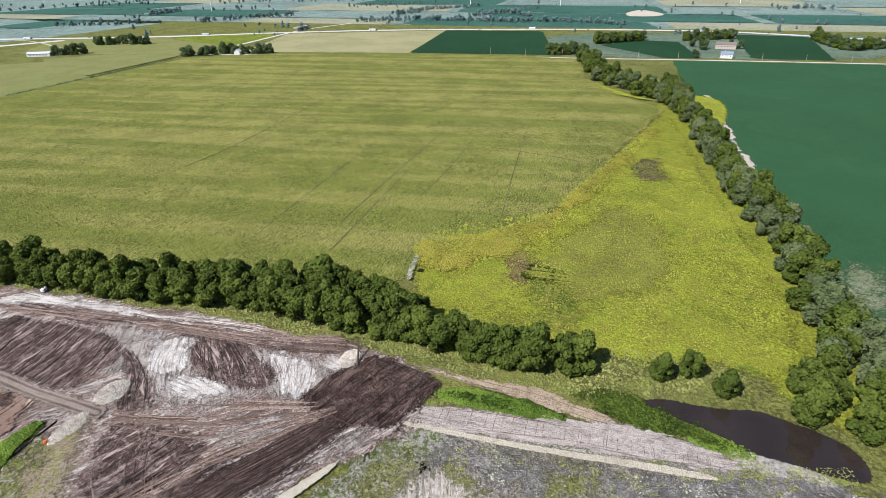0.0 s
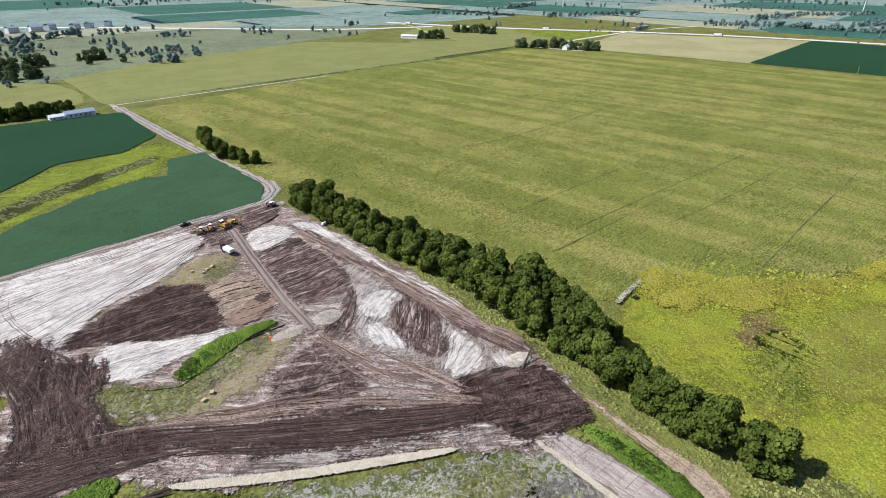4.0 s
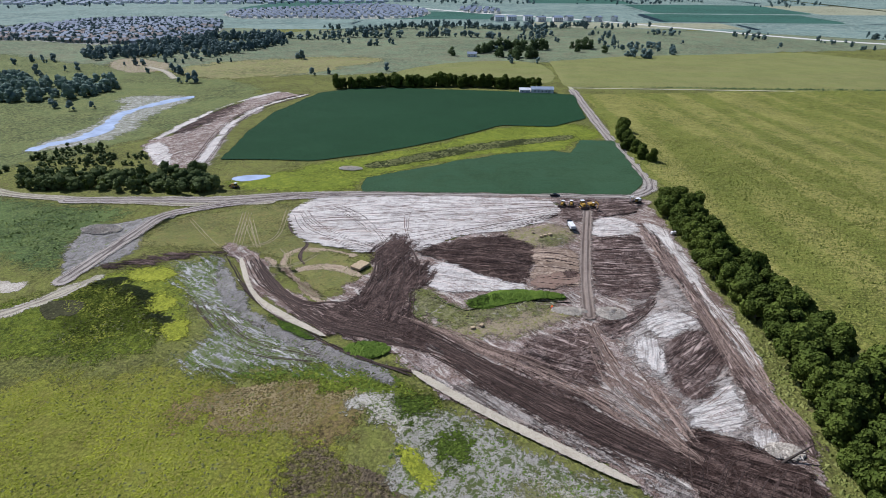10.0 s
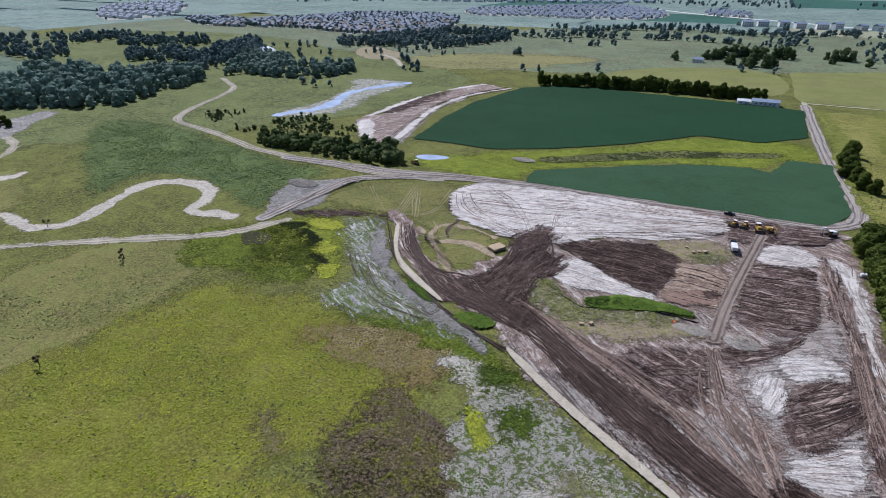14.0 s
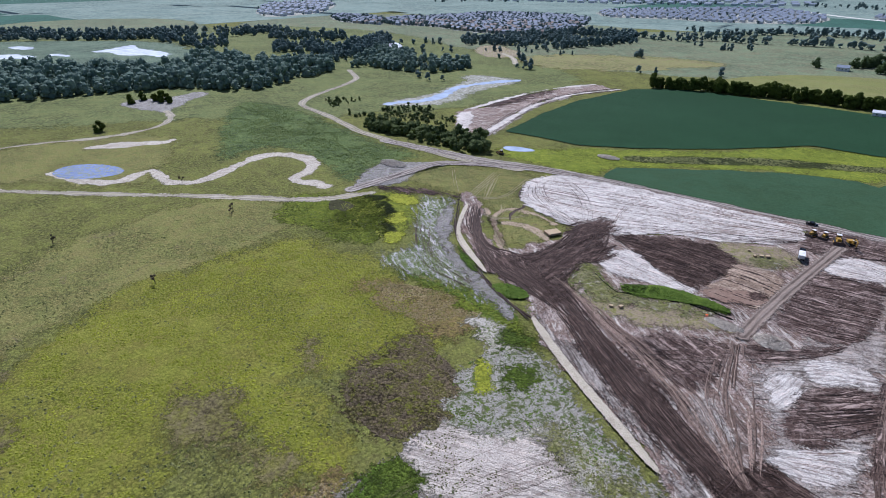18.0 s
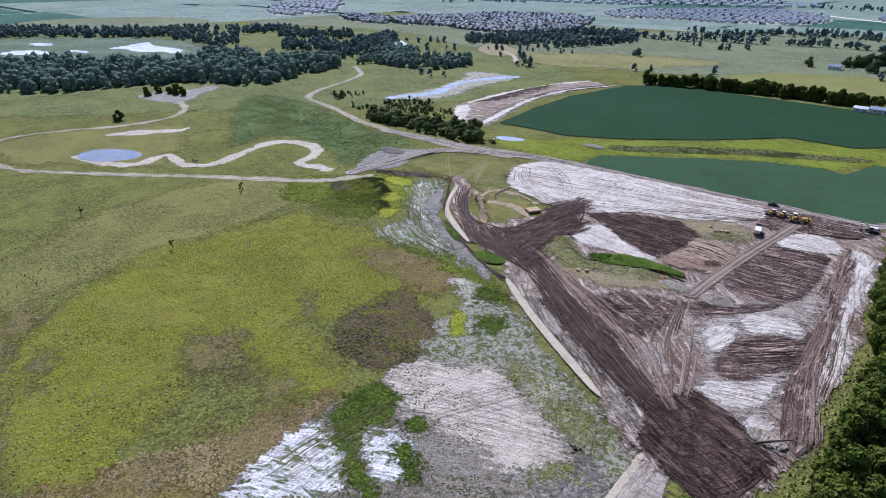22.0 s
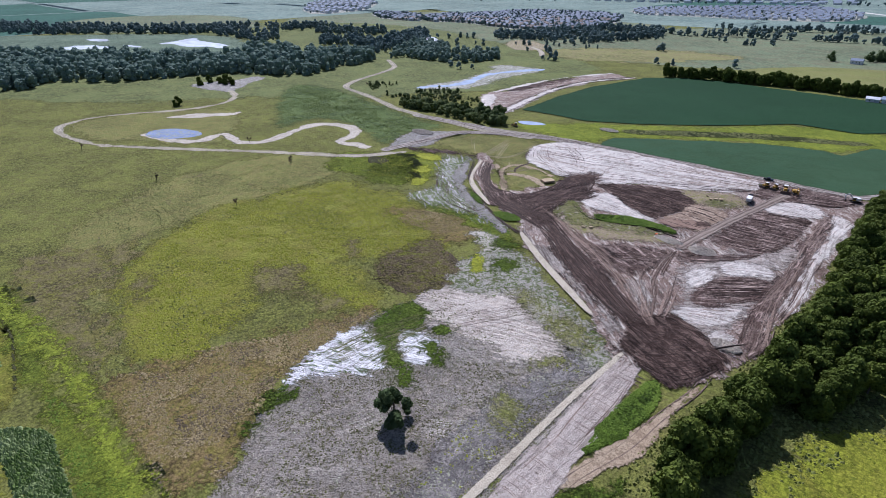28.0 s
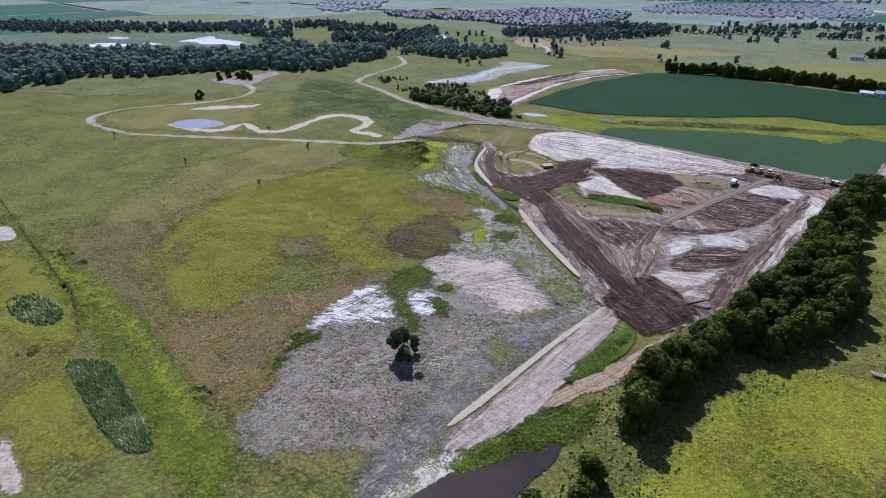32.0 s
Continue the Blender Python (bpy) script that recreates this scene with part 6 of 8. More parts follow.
scatter("weeds_bank", WEED_BANK, 2200, 0.55, tuft_green, "lush green weeds on the bank", 67, bare=-0.2, lift=1.05, top=lambda x, y: land(x, y) + ploughed(x, y), category="weeds")
scatter("weeds_isle", WEED_ISLE, 700, 0.6, tuft_green, "lush green weeds", 68, bare=-0.8, lift=0.8, category="weeds")
scatter("weeds_strip", WEED_STRIP, 2000, 0.5, tuft_green, "green weeds beside the track", 69, bare=-0.6, lift=0.35, category="weeds")
scatter("weeds_site", MEADOW_A, 9000, 0.45, tuft_dull, "rough grass tussocks beside the site", 70, lift=0.1)
scatter("weeds_dark_ground", DARK_GROUND, 4500, 0.42, tuft_reed, "sparse pale weeds on dark wet ground", 71, lift=0.15, clump=6, bare=0.1, category="weeds")
scatter("weeds_dark_lime", DARK_GROUND, 2500, 0.45, tuft_lime, "sparse yellow-green weeds on dark ground", 72, lift=0.15, clump=8, bare=0.3, category="weeds")
scatter("grass_triangle_tufts", [(144, 117), (222, 71), (301, 46), (350, 36), (340, -18), (230, -30), (137, -32), (117, 20), (120, 69)], 20000, 0.40, tuft_lime, "long yellow-green grass in tufts", 73, bare=-0.3, clump=9, high=0.6)
scatter("grass_triangle_dull", WATERWAY, 9000, 0.6, tuft_olive, "olive tufts in the bright grass", 74, bare=0.3, clump=20, high=0.6)
scatter("grass_triangle_brown_tufts", WATERWAY_BROWN, 3500, 0.5, tuft_verge, "browner tufts in the bright grass", 75, bare=0.0)
HEDGE_FOOT = [(92, 40), (90, 100), (96, 160), (96, 290), (112, 310), (140, 160), (142, 120), (122, 60), (124, 0), (112, -20), (100, 20)]
scatter("hedge_undergrowth", HEDGE_FOOT, 8000, 0.55, tuft_verge, "green undergrowth at the hedgerow's foot", 76, bare=-0.6, high=1.0, category="weeds")
NEAR_MAIZE = [(100, 330), (104, 292), (112, 215), (124, 178), (133, 150), (136, 128), (170, 118), (165, 90), (222, 60), (340, 30), (380, 120), (340, 280), (240, 420), (100, 470)]
scatter("maize_plants", NEAR_MAIZE, 38000, 0.45, tuft_maize, "tasselled maize plants in close rows", 77, bare=-1.2, high=1.3, lift=0.3, top=maize_top, rows=1.5, margin=-10.0, thin=80.0, within=MAIZE, category="crop")
scatter("maize_plants_gold", MAIZE_YELLOW, 7000, 0.6, tuft_lime, "yellowing maize plants", 78, bare=-0.6, high=1.1, lift=0.3, top=maize_top, category="crop")
scatter("shore_weeds", [(70, 30), (84, 0), (80, -14), (86, -36), (80, -42), (76, -26), (74, -6), (66, 8)], 2600, 0.36, tuft_verge, "green weeds along the pond's bank", 79, category="weeds", lift=0.2)
scatter("bank_weeds", [(85, 30), (97, 27), (90, 10), (84, -8), (78, -6), (80, 10)], 2600, 0.42, tuft_green, "tall weeds between pad and pond", 80, bare=-0.8, category="weeds", lift=0.2)
scatter("swale_weeds", SWALE_DITCH, 7000, 0.9, tuft_dull, "dark rushes in the ditch", 81, bare=-0.4, category="weeds")
scatter("marsh_tufts", GRASS_MID, 14000, 0.7, tuft_marsh, "rushes and tussocks on the marsh", 82, bare=-0.3, high=0.7, clump=14, thin=45.0)
scatter("crop_strip_plants", CROP_STRIP, 7000, 0.6, tuft_grey, "leafy grey-green crop plants in a small plot", 83, bare=-2, high=1.2, category="crop")
scatter("plot_plants", [(-95, -62), (-70, -58), (-66, -68), (-84, -76), (-104, -74)], 900, 0.8, tuft_grey, "leafy crop plants in a small corner plot", 84, bare=-0.6, high=1.2, category="crop")


# ---- wheel and blade marks ----
def clods(name, a, b):
    k = Nodes(name)
    isle = k.node("ShaderNodeNewGeometry").outputs["Random Per Island"]
    col = k.mix(isle, a, b)
    n1 = k.noise(0.6, 4.0, 0.8)
    col = k.mix(k.ramp(n1, 0.5, 0.8), col, tuple(v * 0.4 for v in a))
    k.bump(n1, 0.6, 0.2)
    return k.done(col, 0.92)


clod_dark = clods("dark_clods", (0.0202, 0.01228, 0.0097), (0.09898, 0.06615, 0.05432))
clod_brown = clods("brown_clods", (0.068, 0.044, 0.034), (0.31, 0.228, 0.185))
clod_white = clods("pale_crust", (0.42, 0.39, 0.3404), (0.70, 0.67, 0.6072))
clod_pale = clods("worn_tracks", (0.20, 0.175, 0.0782), (0.33, 0.29, 0.1748))


def even(pts, n):
    """A line as n even steps along its curve."""
    p = rounded(pts, False, 2)
    d = np.r_[0, np.cumsum(np.hypot(*np.diff(p, axis=0).T))]
    t = np.linspace(0, d[-1], n)
    return np.stack([np.interp(t, d, p[:, 0]), np.interp(t, d, p[:, 1])], -1)


def ridges(name, lines, width, high, material, label, top, seed, category="ruts"):
    """Low broken ridges of soil along the given lines."""
    r = np.random.default_rng(seed)
    z_all = top(*np.concatenate(lines).T)
    co, faces, at, used = [], [], 0, 0
    for p in lines:
        n = len(p)
        d = np.gradient(p, axis=0)
        d /= np.hypot(d[:, 0], d[:, 1])[:, None] + 1e-9
        side = np.stack([-d[:, 1], d[:, 0]], -1)
        taper = np.sin(np.linspace(0.12, math.pi - 0.12, n)) ** 0.5
        w = (width * r.uniform(0.55, 1.4) * taper * r.uniform(0.5, 1.4, n))[:, None]
        z = z_all[used:used + n]
        used += n
        crest = z + high * taper * r.uniform(0.2, 1.3, n)
        co += [np.c_[p + side * w, z - 0.25], np.c_[p, crest], np.c_[p - side * w, z - 0.25]]
        i = np.arange(n - 1) + at
        faces += [np.stack([i, i + 1, i + n + 1, i + n], -1), np.stack([i + n, i + n + 1, i + 2 * n + 1, i + 2 * n], -1)]
        at += 3 * n
    return tagged(new(name, raw_mesh(name, np.concatenate(co), np.concatenate(faces), material, True)), label, category, kind="stuff")


mark_seed = 200


def marks(name, a, b, count, material, label, width=0.34, high=0.16, keep=0.62, base=None):
    """Broken furrows that run from the course of one guide line over to that of another."""
    global mark_seed
    mark_seed += 1
    r = np.random.default_rng(mark_seed)
    length = np.hypot(*np.diff(np.array(a), axis=0).T).sum()
    n = max(24, int(length / 1.3))
    pa, pb = even(a, n), even(b, n)
    lines = []
    for i in range(int(count * 1.3)):
        s = (i + r.uniform(0, 1)) / int(count * 1.3)
        p = pa * (1 - s) + pb * s
        u = np.arange(n) * length / n
        wave = 1.1 * drift(u, u * 0 + s * 25, 22, mark_seed) + 0.25 * drift(u, u * 0 + s * 90, 4, mark_seed + 1)
        p = p + wave[:, None] * np.array([0.7, 0.7])
        j = int(r.uniform(-12, 8))
        while j < n - 5:
            m = int(r.uniform(8, 46))
            q = p[max(j, 0):min(j + m, n)]
            if len(q) > 5 and r.uniform() < keep + 0.5 * float(drift(q[2, 0], q[2, 1], 17, 8)) - 0.12:
                lines.append(q)
            j += m + int(r.uniform(1, 9))
    top = (lambda x, y: land(x, y) + ploughed(x, y) + 0.70) if base is None else (lambda x, y: land(x, y) + base)
    ridges(name, lines, width, high, material, label, top, mark_seed)


def ruts(name, line, offsets, base, material, label, width=0.3, high=0.10):
    """Long wheel ruts beside one another along a road."""
    global mark_seed
    mark_seed += 1
    r = np.random.default_rng(mark_seed)
    length = np.hypot(*np.diff(np.array(line), axis=0).T).sum()
    p = even(line, int(length / 1.5))
    d = np.gradient(p, axis=0)
    d /= np.hypot(d[:, 0], d[:, 1])[:, None]
    side = np.stack([-d[:, 1], d[:, 0]], -1)
    lines = []
    for o in offsets:
        u = np.arange(len(p)) * 1.5
        q = p + side * (o + 0.25 * drift(u, u * 0 + o * 7, 25, 3))[:, None]
        j = 0
        while j < len(q) - 6:
            m = int(r.uniform(20, 90))
            if len(q[j:j + m]) > 3:
                lines.append(q[j:j + m])
            j += m + int(r.uniform(0, 5))
    ridges(name, lines, width, high, material, label, lambda x, y: land(x, y) + base, mark_seed)


marks("track_ridges", [(-52, 161), (-33, 160), (-8, 149), (13, 130), (27, 120), (41, 113), (54, 107)], [(-43, 180), (-21, 171), (3, 154), (21, 143), (43, 130), (66, 112)], 34, clod_dark, "dark ridges between wheel ruts")
marks("soil_ridges", [(-44, 182), (-21, 173), (3, 154), (21, 143), (43, 130), (66, 112)], [(-13, 169), (6, 161), (23, 154), (39, 146), (53, 133), (68, 114)], 26, clod_brown, "brown ridges raked by machines")
marks("mound_ridges", [(14, 149), (21, 163), (30, 171), (44, 174)], [(25, 138), (33, 142), (40, 145), (48, 151)], 16, clod_brown, "curved brown furrows on the mound", width=0.26, high=0.12)
marks("soil_ridges", [(41, 174), (43, 147), (50, 132), (62, 115)], [(50, 179), (58, 156), (63, 137), (68, 120)], 30, clod_brown, "brown ridges raked by machines")
marks("tilled_ridges", [(55, 252), (68, 259), (80, 258)], [(51, 199), (65, 198), (79, 204)], 46, clod_dark, "straight dark furrows left by a dozer blade")
marks("tilled_ridges", [(49, 173), (58, 181), (68, 191), (73, 201)], [(52, 166), (60, 174), (70, 188), (76, 198)], 12, clod_dark, "curved dark furrows of turning tracks")
marks("tilled_ridges", [(68, 163), (75, 171), (88, 178)], [(69, 136), (77, 140), (88, 159)], 32, clod_dark, "dark furrows left by a dozer blade")
marks("silt_marks", [(70, 134), (78, 140), (86, 149)], [(69, 125), (76, 127), (83, 129)], 16, clod_brown, "brown marks pressed into pale silt", width=0.32, high=0.10)
marks("edge_ridges", [(81, 270), (85, 237), (86, 187), (88, 147), (93, 123)], [(85, 275), (90, 218), (93, 168), (96, 142), (100, 125)], 18, clod_brown, "dark ruts along the hedgerow")
marks("edge_ridges", [(85, 275), (90, 218), (93, 168), (96, 142), (100, 125)], [(95, 271), (96, 202), (100, 171), (99, 152), (102, 130)], 9, clod_brown, "brown ruts in pale silt along the hedgerow", width=0.3)
marks("tilled_ridges", [(-28, 228), (-6, 245), (20, 247)], [(-7, 214), (11, 207), (24, 209)], 36, clod_dark, "long dark furrows in combed soil")
marks("silt_marks", [(-22, 203), (-13, 214), (20, 203)], [(-13, 195), (3, 196), (21, 201)], 9, clod_brown, "brown marks pressed into pale silt", width=0.32, high=0.10)
marks("silt_marks", [(-101, 276), (-50, 300), (3, 300), (40, 302)], [(-83, 237), (-44, 227), (-7, 251), (42, 284)], 34, clod_brown, "brown wheel marks on the pale flat", width=0.32, high=0.10, keep=0.55)
marks("silt_marks", [(-88, 277), (-74, 268), (-58, 249), (-44, 227)], [(-81, 287), (-62, 271), (-49, 253), (-38, 231)], 8, clod_dark, "dark curved wheel marks on the pale flat", width=0.32, high=0.10, keep=0.9)
marks("silt_marks", [(-39, 297), (-43, 281), (-41, 260), (-34, 233)], [(-33, 295), (-39, 278), (-38, 262), (-31, 238)], 4, clod_brown, "curved wheel marks on the pale flat", width=0.32, high=0.10, keep=0.9)
marks("silt_marks", [(-102, 266), (-91, 247), (-72, 234), (-49, 226)], [(-99, 279), (-86, 259), (-68, 247), (-49, 236)], 9, clod_dark, "dark curved wheel marks on the pale flat", width=0.32, high=0.10, keep=0.8)
marks("silt_marks", [(-29, 230), (-12, 246), (19, 263), (42, 280)], [(-32, 234), (-14, 254), (13, 269), (41, 284)], 5, clod_dark, "dark churned margin of the pale flat", keep=0.8)
marks("dump_ridges", [(-49, 225), (-46, 209), (-46, 194), (-50, 182)], [(-33, 243), (-23, 212), (-24, 195), (-21, 171)], 30, clod_dark, "dark tipped ridges of topsoil", width=0.55, high=0.35, keep=0.45)
marks("mud_ridges", [(-95, 204), (-78, 181), (-52, 160), (-33, 160)], [(-94, 208), (-69, 179), (-48, 185), (-17, 168)], 26, clod_dark, "dark muddy ridges round the sand bank")
marks("mud_ridges", [(-122, 219), (-106, 200), (-86, 178), (-56, 158), (-35, 148), (-18, 140)], [(-113, 217), (-100, 196), (-81, 173), (-52, 156), (-34, 146), (-17, 142)], 7, clod_dark, "dark wheel ruts beside the sand bank", width=0.3)
marks("mud_ridges", [(-107, 217), (-92, 193), (-78, 181), (-52, 162)], [(-98, 216), (-86, 195), (-69, 179), (-48, 166)], 9, clod_dark, "dark wheel ruts inside the sand bank", width=0.3)
marks("pad_marks", [(67, 91), (69, 60), (72, 29), (73, 3)], [(77, 87), (81, 45), (82, 13), (76, -3)], 4, clod_brown, "dark ruts along the graded strip", width=0.4, high=0.06, keep=0.18, base=0.42)
marks("fan_ridges", [(60, 104), (63, 123), (80, 123)], [(74, 88), (88, 85), (94, 107)], 30, clod_dark, "dark ridges fanning over churned soil")
marks("mud_crust", [(42, 22), (47, 27), (54, 33)], [(46, 18), (53, 20), (62, 22)], 22, clod_white, "white crust streaks on the drying mud", width=0.3, high=0.04, keep=0.45, base=0.22)
marks("mud_crust", [(26, 0), (28, 7), (30, 15)], [(30, 0), (34, 6), (35, 12)], 12, clod_white, "white crust streaks on the drying mud", width=0.3, high=0.04, keep=0.45, base=0.22)
marks("mud_crust", [(67, 23), (67, 43), (67, 73)], [(71, 27), (71, 47), (71, 74)], 12, clod_white, "white crust along the track beside the mud", width=0.25, high=0.04, keep=0.4, base=0.24)
marks("mud_marks", [(-1, 63), (4, 83), (14, 102)], [(19, 48), (31, 68), (39, 84)], 60, clod_brown, "dark streaks in the drying mud", width=0.2, high=0.05, keep=0.3, base=0.26)
marks("mud_marks", [(-4, 14), (-5, 36), (0, 59)], [(19, 26), (16, 39), (15, 51)], 46, tuft_weed, "dark weedy furrows through wet silt", width=0.35, high=0.15, keep=0.6, base=0.3)
marks("mud_marks", [(-114, 207), (-98, 185), (-77, 164), (-44, 149)], [(-115, 178), (-93, 157), (-74, 142), (-35, 145)], 40, clod_dark, "dark streaks through the wet silt", width=0.25, high=0.05, keep=0.25, base=0.28)

meadow_tracks = ([(-154, 256), (-139, 240), (-125, 226)],
                 [(-130, 270), (-122, 244), (-117, 227)],
                 [(-126, 268), (-119, 244), (-114, 227)],
                 [(-126, 261), (-115, 242), (-105, 226)],
                 [(-123, 262), (-113, 243), (-104, 226)],
                 [(-117, 227), (-104, 229), (-100, 240), (-104, 260), (-107, 274)],
                 [(-93, 227), (-86, 219), (-84, 209)],
                 [(-74, 224), (-78, 215), (-84, 209), (-93, 209)],
                 [(-75, 197), (-64, 187), (-57, 185)])
for line in meadow_tracks:
    ruts("wheel_tracks", line, (-0.8, 0.8), 0.42, clod_pale, "pale wheel tracks worn through rough grass", 0.34, 0.02)
ruts("road_ruts", HAUL_ROAD, (-2.9, -1.7, -0.7, 0.9, 2.0, 3.1), 0.5, clod_dark, "dark wheel ruts of the haul road")
ruts("road_ruts", HAUL_LINK, (-3.0, -1.8, -0.8, 0.9, 2.0, 3.1), 0.5, clod_dark, "dark wheel ruts of the muddy road")
ruts("site_ditch", DITCH_SITE, (-0.25, 0.25), 0.45, clod_dark, "narrow dark ditch beside the pale silt", 0.6, 0.05)
marks("pad_cross_marks", [(70, 84), (79, 84)], [(74, 4), (78, 4)], 34, clod_brown, "brown cross marks over the graded strip", width=0.22, high=0.04, keep=0.75, base=0.42)
marks("pit_terraces", [(27, 238), (37, 239), (47, 233)], [(24, 205), (36, 205), (46, 207)], 9, clod_dark, "dark terrace edges of the pit", width=0.7, high=0.45, keep=0.75)
marks("yard_ridges", [(42, 304), (62, 307), (92, 306)], [(44, 275), (61, 276), (85, 290)], 16, clod_dark, "dark ruts of the machine yard")
marks("silt_marks", [(58, 275), (69, 281), (82, 271)], [(57, 257), (68, 259), (80, 260)], 10, clod_brown, "brown arcs pressed into pale silt", width=0.3, high=0.1, keep=0.7)
ruts("gravel_ruts", [(92, 102), (93, 89), (90, 72), (89, 54), (85, 39), (84, 30)], (-1.4, 1.2), 0.42, clod_brown, "brown wheel ruts of the gravel track", 0.35, 0.06)
ruts("dig_ruts", EXCAV_RIM, (-5.0, -3.6, 3.2, 4.6, 6.4), 0.28, clod_dark, "dark wheel ruts in the excavated strip", 0.6, 0.12)
ruts("road_ruts", HAUL_SPUR, (-1.6, -0.9, 0.8, 1.7), 0.45, clod_dark, "dark wheel ruts of the river road", 0.45)
ruts("road_ruts", LOOP_ROAD, (-1.2, 1.2), 0.2, clod_brown, "faint wheel ruts of the sandy road")
for tram in (TRAM_A, TRAM_B, TRAM_C, TRAM_D, TRAM_E, TRAM_F, TRAM_G):
    ridges("tramline", [even(tram, 90)], 0.36, 0.12, tuft_weed, "thin dark tramline through the maize", lambda x, y: maize_top(x, y) + 0.75, 5, "tramline")

# ---- trees, groves and woods ----
plant(oaks, strewn(SW_HEDGE, 6, 3.0, tr), tr, "trees beside the haul road", (0.65, 0.9))
windbreak_kinds = [make_tree("windbreak_tree", 130 + i, 12.0, 6.0, 3000, 0.5, leaf_oak, "dark green tree in the windbreak behind the soybeans", 20, 0.0, 2) for i in range(4)]
for k, (x, y) in zip(windbreak_kinds, strewn(WINDBREAK, 30.0, 3.0, tr)[:4]):
    k.location = (x, y, 0)
plant(windbreak_kinds, strewn(WINDBREAK, 4.0, 4.5, tr) + strewn(WINDBREAK[1:], 5, 8.0, tr), tr, "windbreak behind the soybeans", (0.6, 1.2))
plant(oaks, [(106, -2), (112, 8), (109, 17), (100, -24), (107, -31), (114, -26), (122, -34), (98, -38), (104, -44), (131, -40)], tr, "trees round the pond", (0.7, 1.05))
plant(silvers, [(118, -46), (128, -52), (140, -50), (150, -42), (160, -52)], tr, "trees round the pond", (0.9, 1.15))
lone = make_tree("lone_tree", 78, 11.5, 8.6, 5600, 0.32, leaf_far, "single dark green tree standing on the mud flat", 24, 0.08, 6, 0.66, (0.09, 0.20))
lone.location = (37.5, 15.5, 0.3)

brush = [make_tree("shrub", 60 + i, 5.0, 3.2, 900, 0.45, leaf_oak, "dense dark green shrub in the brush", 8, 0.0, 1) for i in range(3)]
for k, (x, y) in zip(brush, ((-190, 306), (-230, 300), (-260, 312))):
    k.location = (x, y, 0)
bx, by = tr.uniform(-330, -150, 700), tr.uniform(262, 380, 700)
ok = inside(bx, by, rounded(BRUSH_DARK)) > 2
plant(brush, list(zip(bx[ok], by[ok]))[:60], tr, "brush beside the dirt road", (0.5, 1.0))

far_kinds = [make_tree("field_tree", 90 + i, 12.0, 9.0, 700, 0.6, leaf_far, "dark green tree far off among the fields", 10, 0.0, 1, 0.42, (0.20, 0.38)) for i in range(4)]
for k, (x, y) in zip(far_kinds, ((132, 983), (173, 969), (-70, 911), (30, 880))):
    k.location = (x, y, 0)
near_lines = [TREELINE_B, TREELINE_C, TREELINE_D, FARM_GROVE_A, FARM_GROVE_B, FARM_GROVE_C, FARM_GROVE_D, FARM_GROVE_E, FARM_GROVE_F, TREELINE_Q]
plant(oaks, strewn(FARM_GROVE_D, 5, 9.0, tr) + strewn(FARM_GROVE_E, 5, 10.0, tr) + strewn(FARM_GROVE_F, 8, 10.0, tr) + strewn(TREELINE_Q, 9, 10.0, tr), tr, "trees round far farmsteads", (0.9, 1.4))
for ln in near_lines:
    plant(far_kinds, strewn(ln, 6, 8.0, tr), tr, "trees round far farmsteads", (0.8, 1.4))
plant(far_kinds, [(760, 690), (745, 700), (772, 640), (990, -95), (1000, -150), (1030, -140), (975, -90), (1015, -80), (880, -70)], tr, "trees round far farmsteads", (0.9, 1.4))
plant(brush, [(-432, 138), (-523, 199), (-514, 226), (-505, 222), (-530, 214), (-519, 220), (-511, 230), (-498, 226)], tr, "trees by the loop road", (1.3, 1.9))
dead = make_tree("bare_tree", 130, 6.0, 2.4, 60, 0.25, tuft_brown, "small half-dead tree on the meadow", 4, 0.2, 4)
dead.location = (-224, 44, 0)
for x, y in ((-261, 125), (-194, 120), (-198, 123), (-382, 328), (-330, 30), (-150, 60)):
    copy_thing(dead, pose(x, y, 0, 0, 0, x) @ Matrix.Scale(0.8 + (x % 7) * 0.05, 4))["group"] = "small trees on the meadow"


def forest(name, places, material, label, seed, tall=11.0):
    """Many trees far off, in one mesh: each of a few rough lobes with leaf sprays."""
    r = np.random.default_rng(seed)
    kinds = []
    for k in range(4):
        c, q = lobes(r, tall, tall * 0.75, 7, 0.0, 0.36, (0.22, 0.40))
        lc, lq = leaf_cards(r, c, q, 90, tall * 0.05)
        ic, it = core_blobs(c, q, r, 0.92, 1)
        kinds.append((np.concatenate([ic, lc]), np.concatenate([it, lq[:, [0, 1, 2]] + len(ic), lq[:, [0, 2, 3]] + len(ic)])))
    cos, fs, at = [], [], 0
    for x, y in places:
        co, f = kinds[int(r.integers(4))]
        a, s = r.uniform(0, 6.3), r.uniform(0.55, 1.35)
        m = np.array([[math.cos(a), -math.sin(a), 0], [math.sin(a), math.cos(a), 0], [0, 0, r.uniform(0.8, 1.15)]]) * s
        cos.append(co @ m.T + (x, y, 0))
        fs.append(f + at)
        at += len(co)
    tagged(new(name, raw_mesh(name, np.concatenate(cos), np.concatenate(fs), material)), label, "woods", kind="stuff")


def filled(zone, spacing, r, clump=60.0, bare=-9.0):
    zone = rounded(zone, True, 1)
    lo, hi = zone.min(0), zone.max(0)
    n = int((hi - lo).prod() / spacing ** 2)
    x, y = r.uniform(lo[0], hi[0], n), r.uniform(lo[1], hi[1], n)
    ok = (inside(x, y, zone) > 0) & (drift(x, y, clump, 3) > bare) & (inside(x, y, rounded(MARSH_OPEN, True, 1)) < 0)
    return list(zip(x[ok], y[ok]))


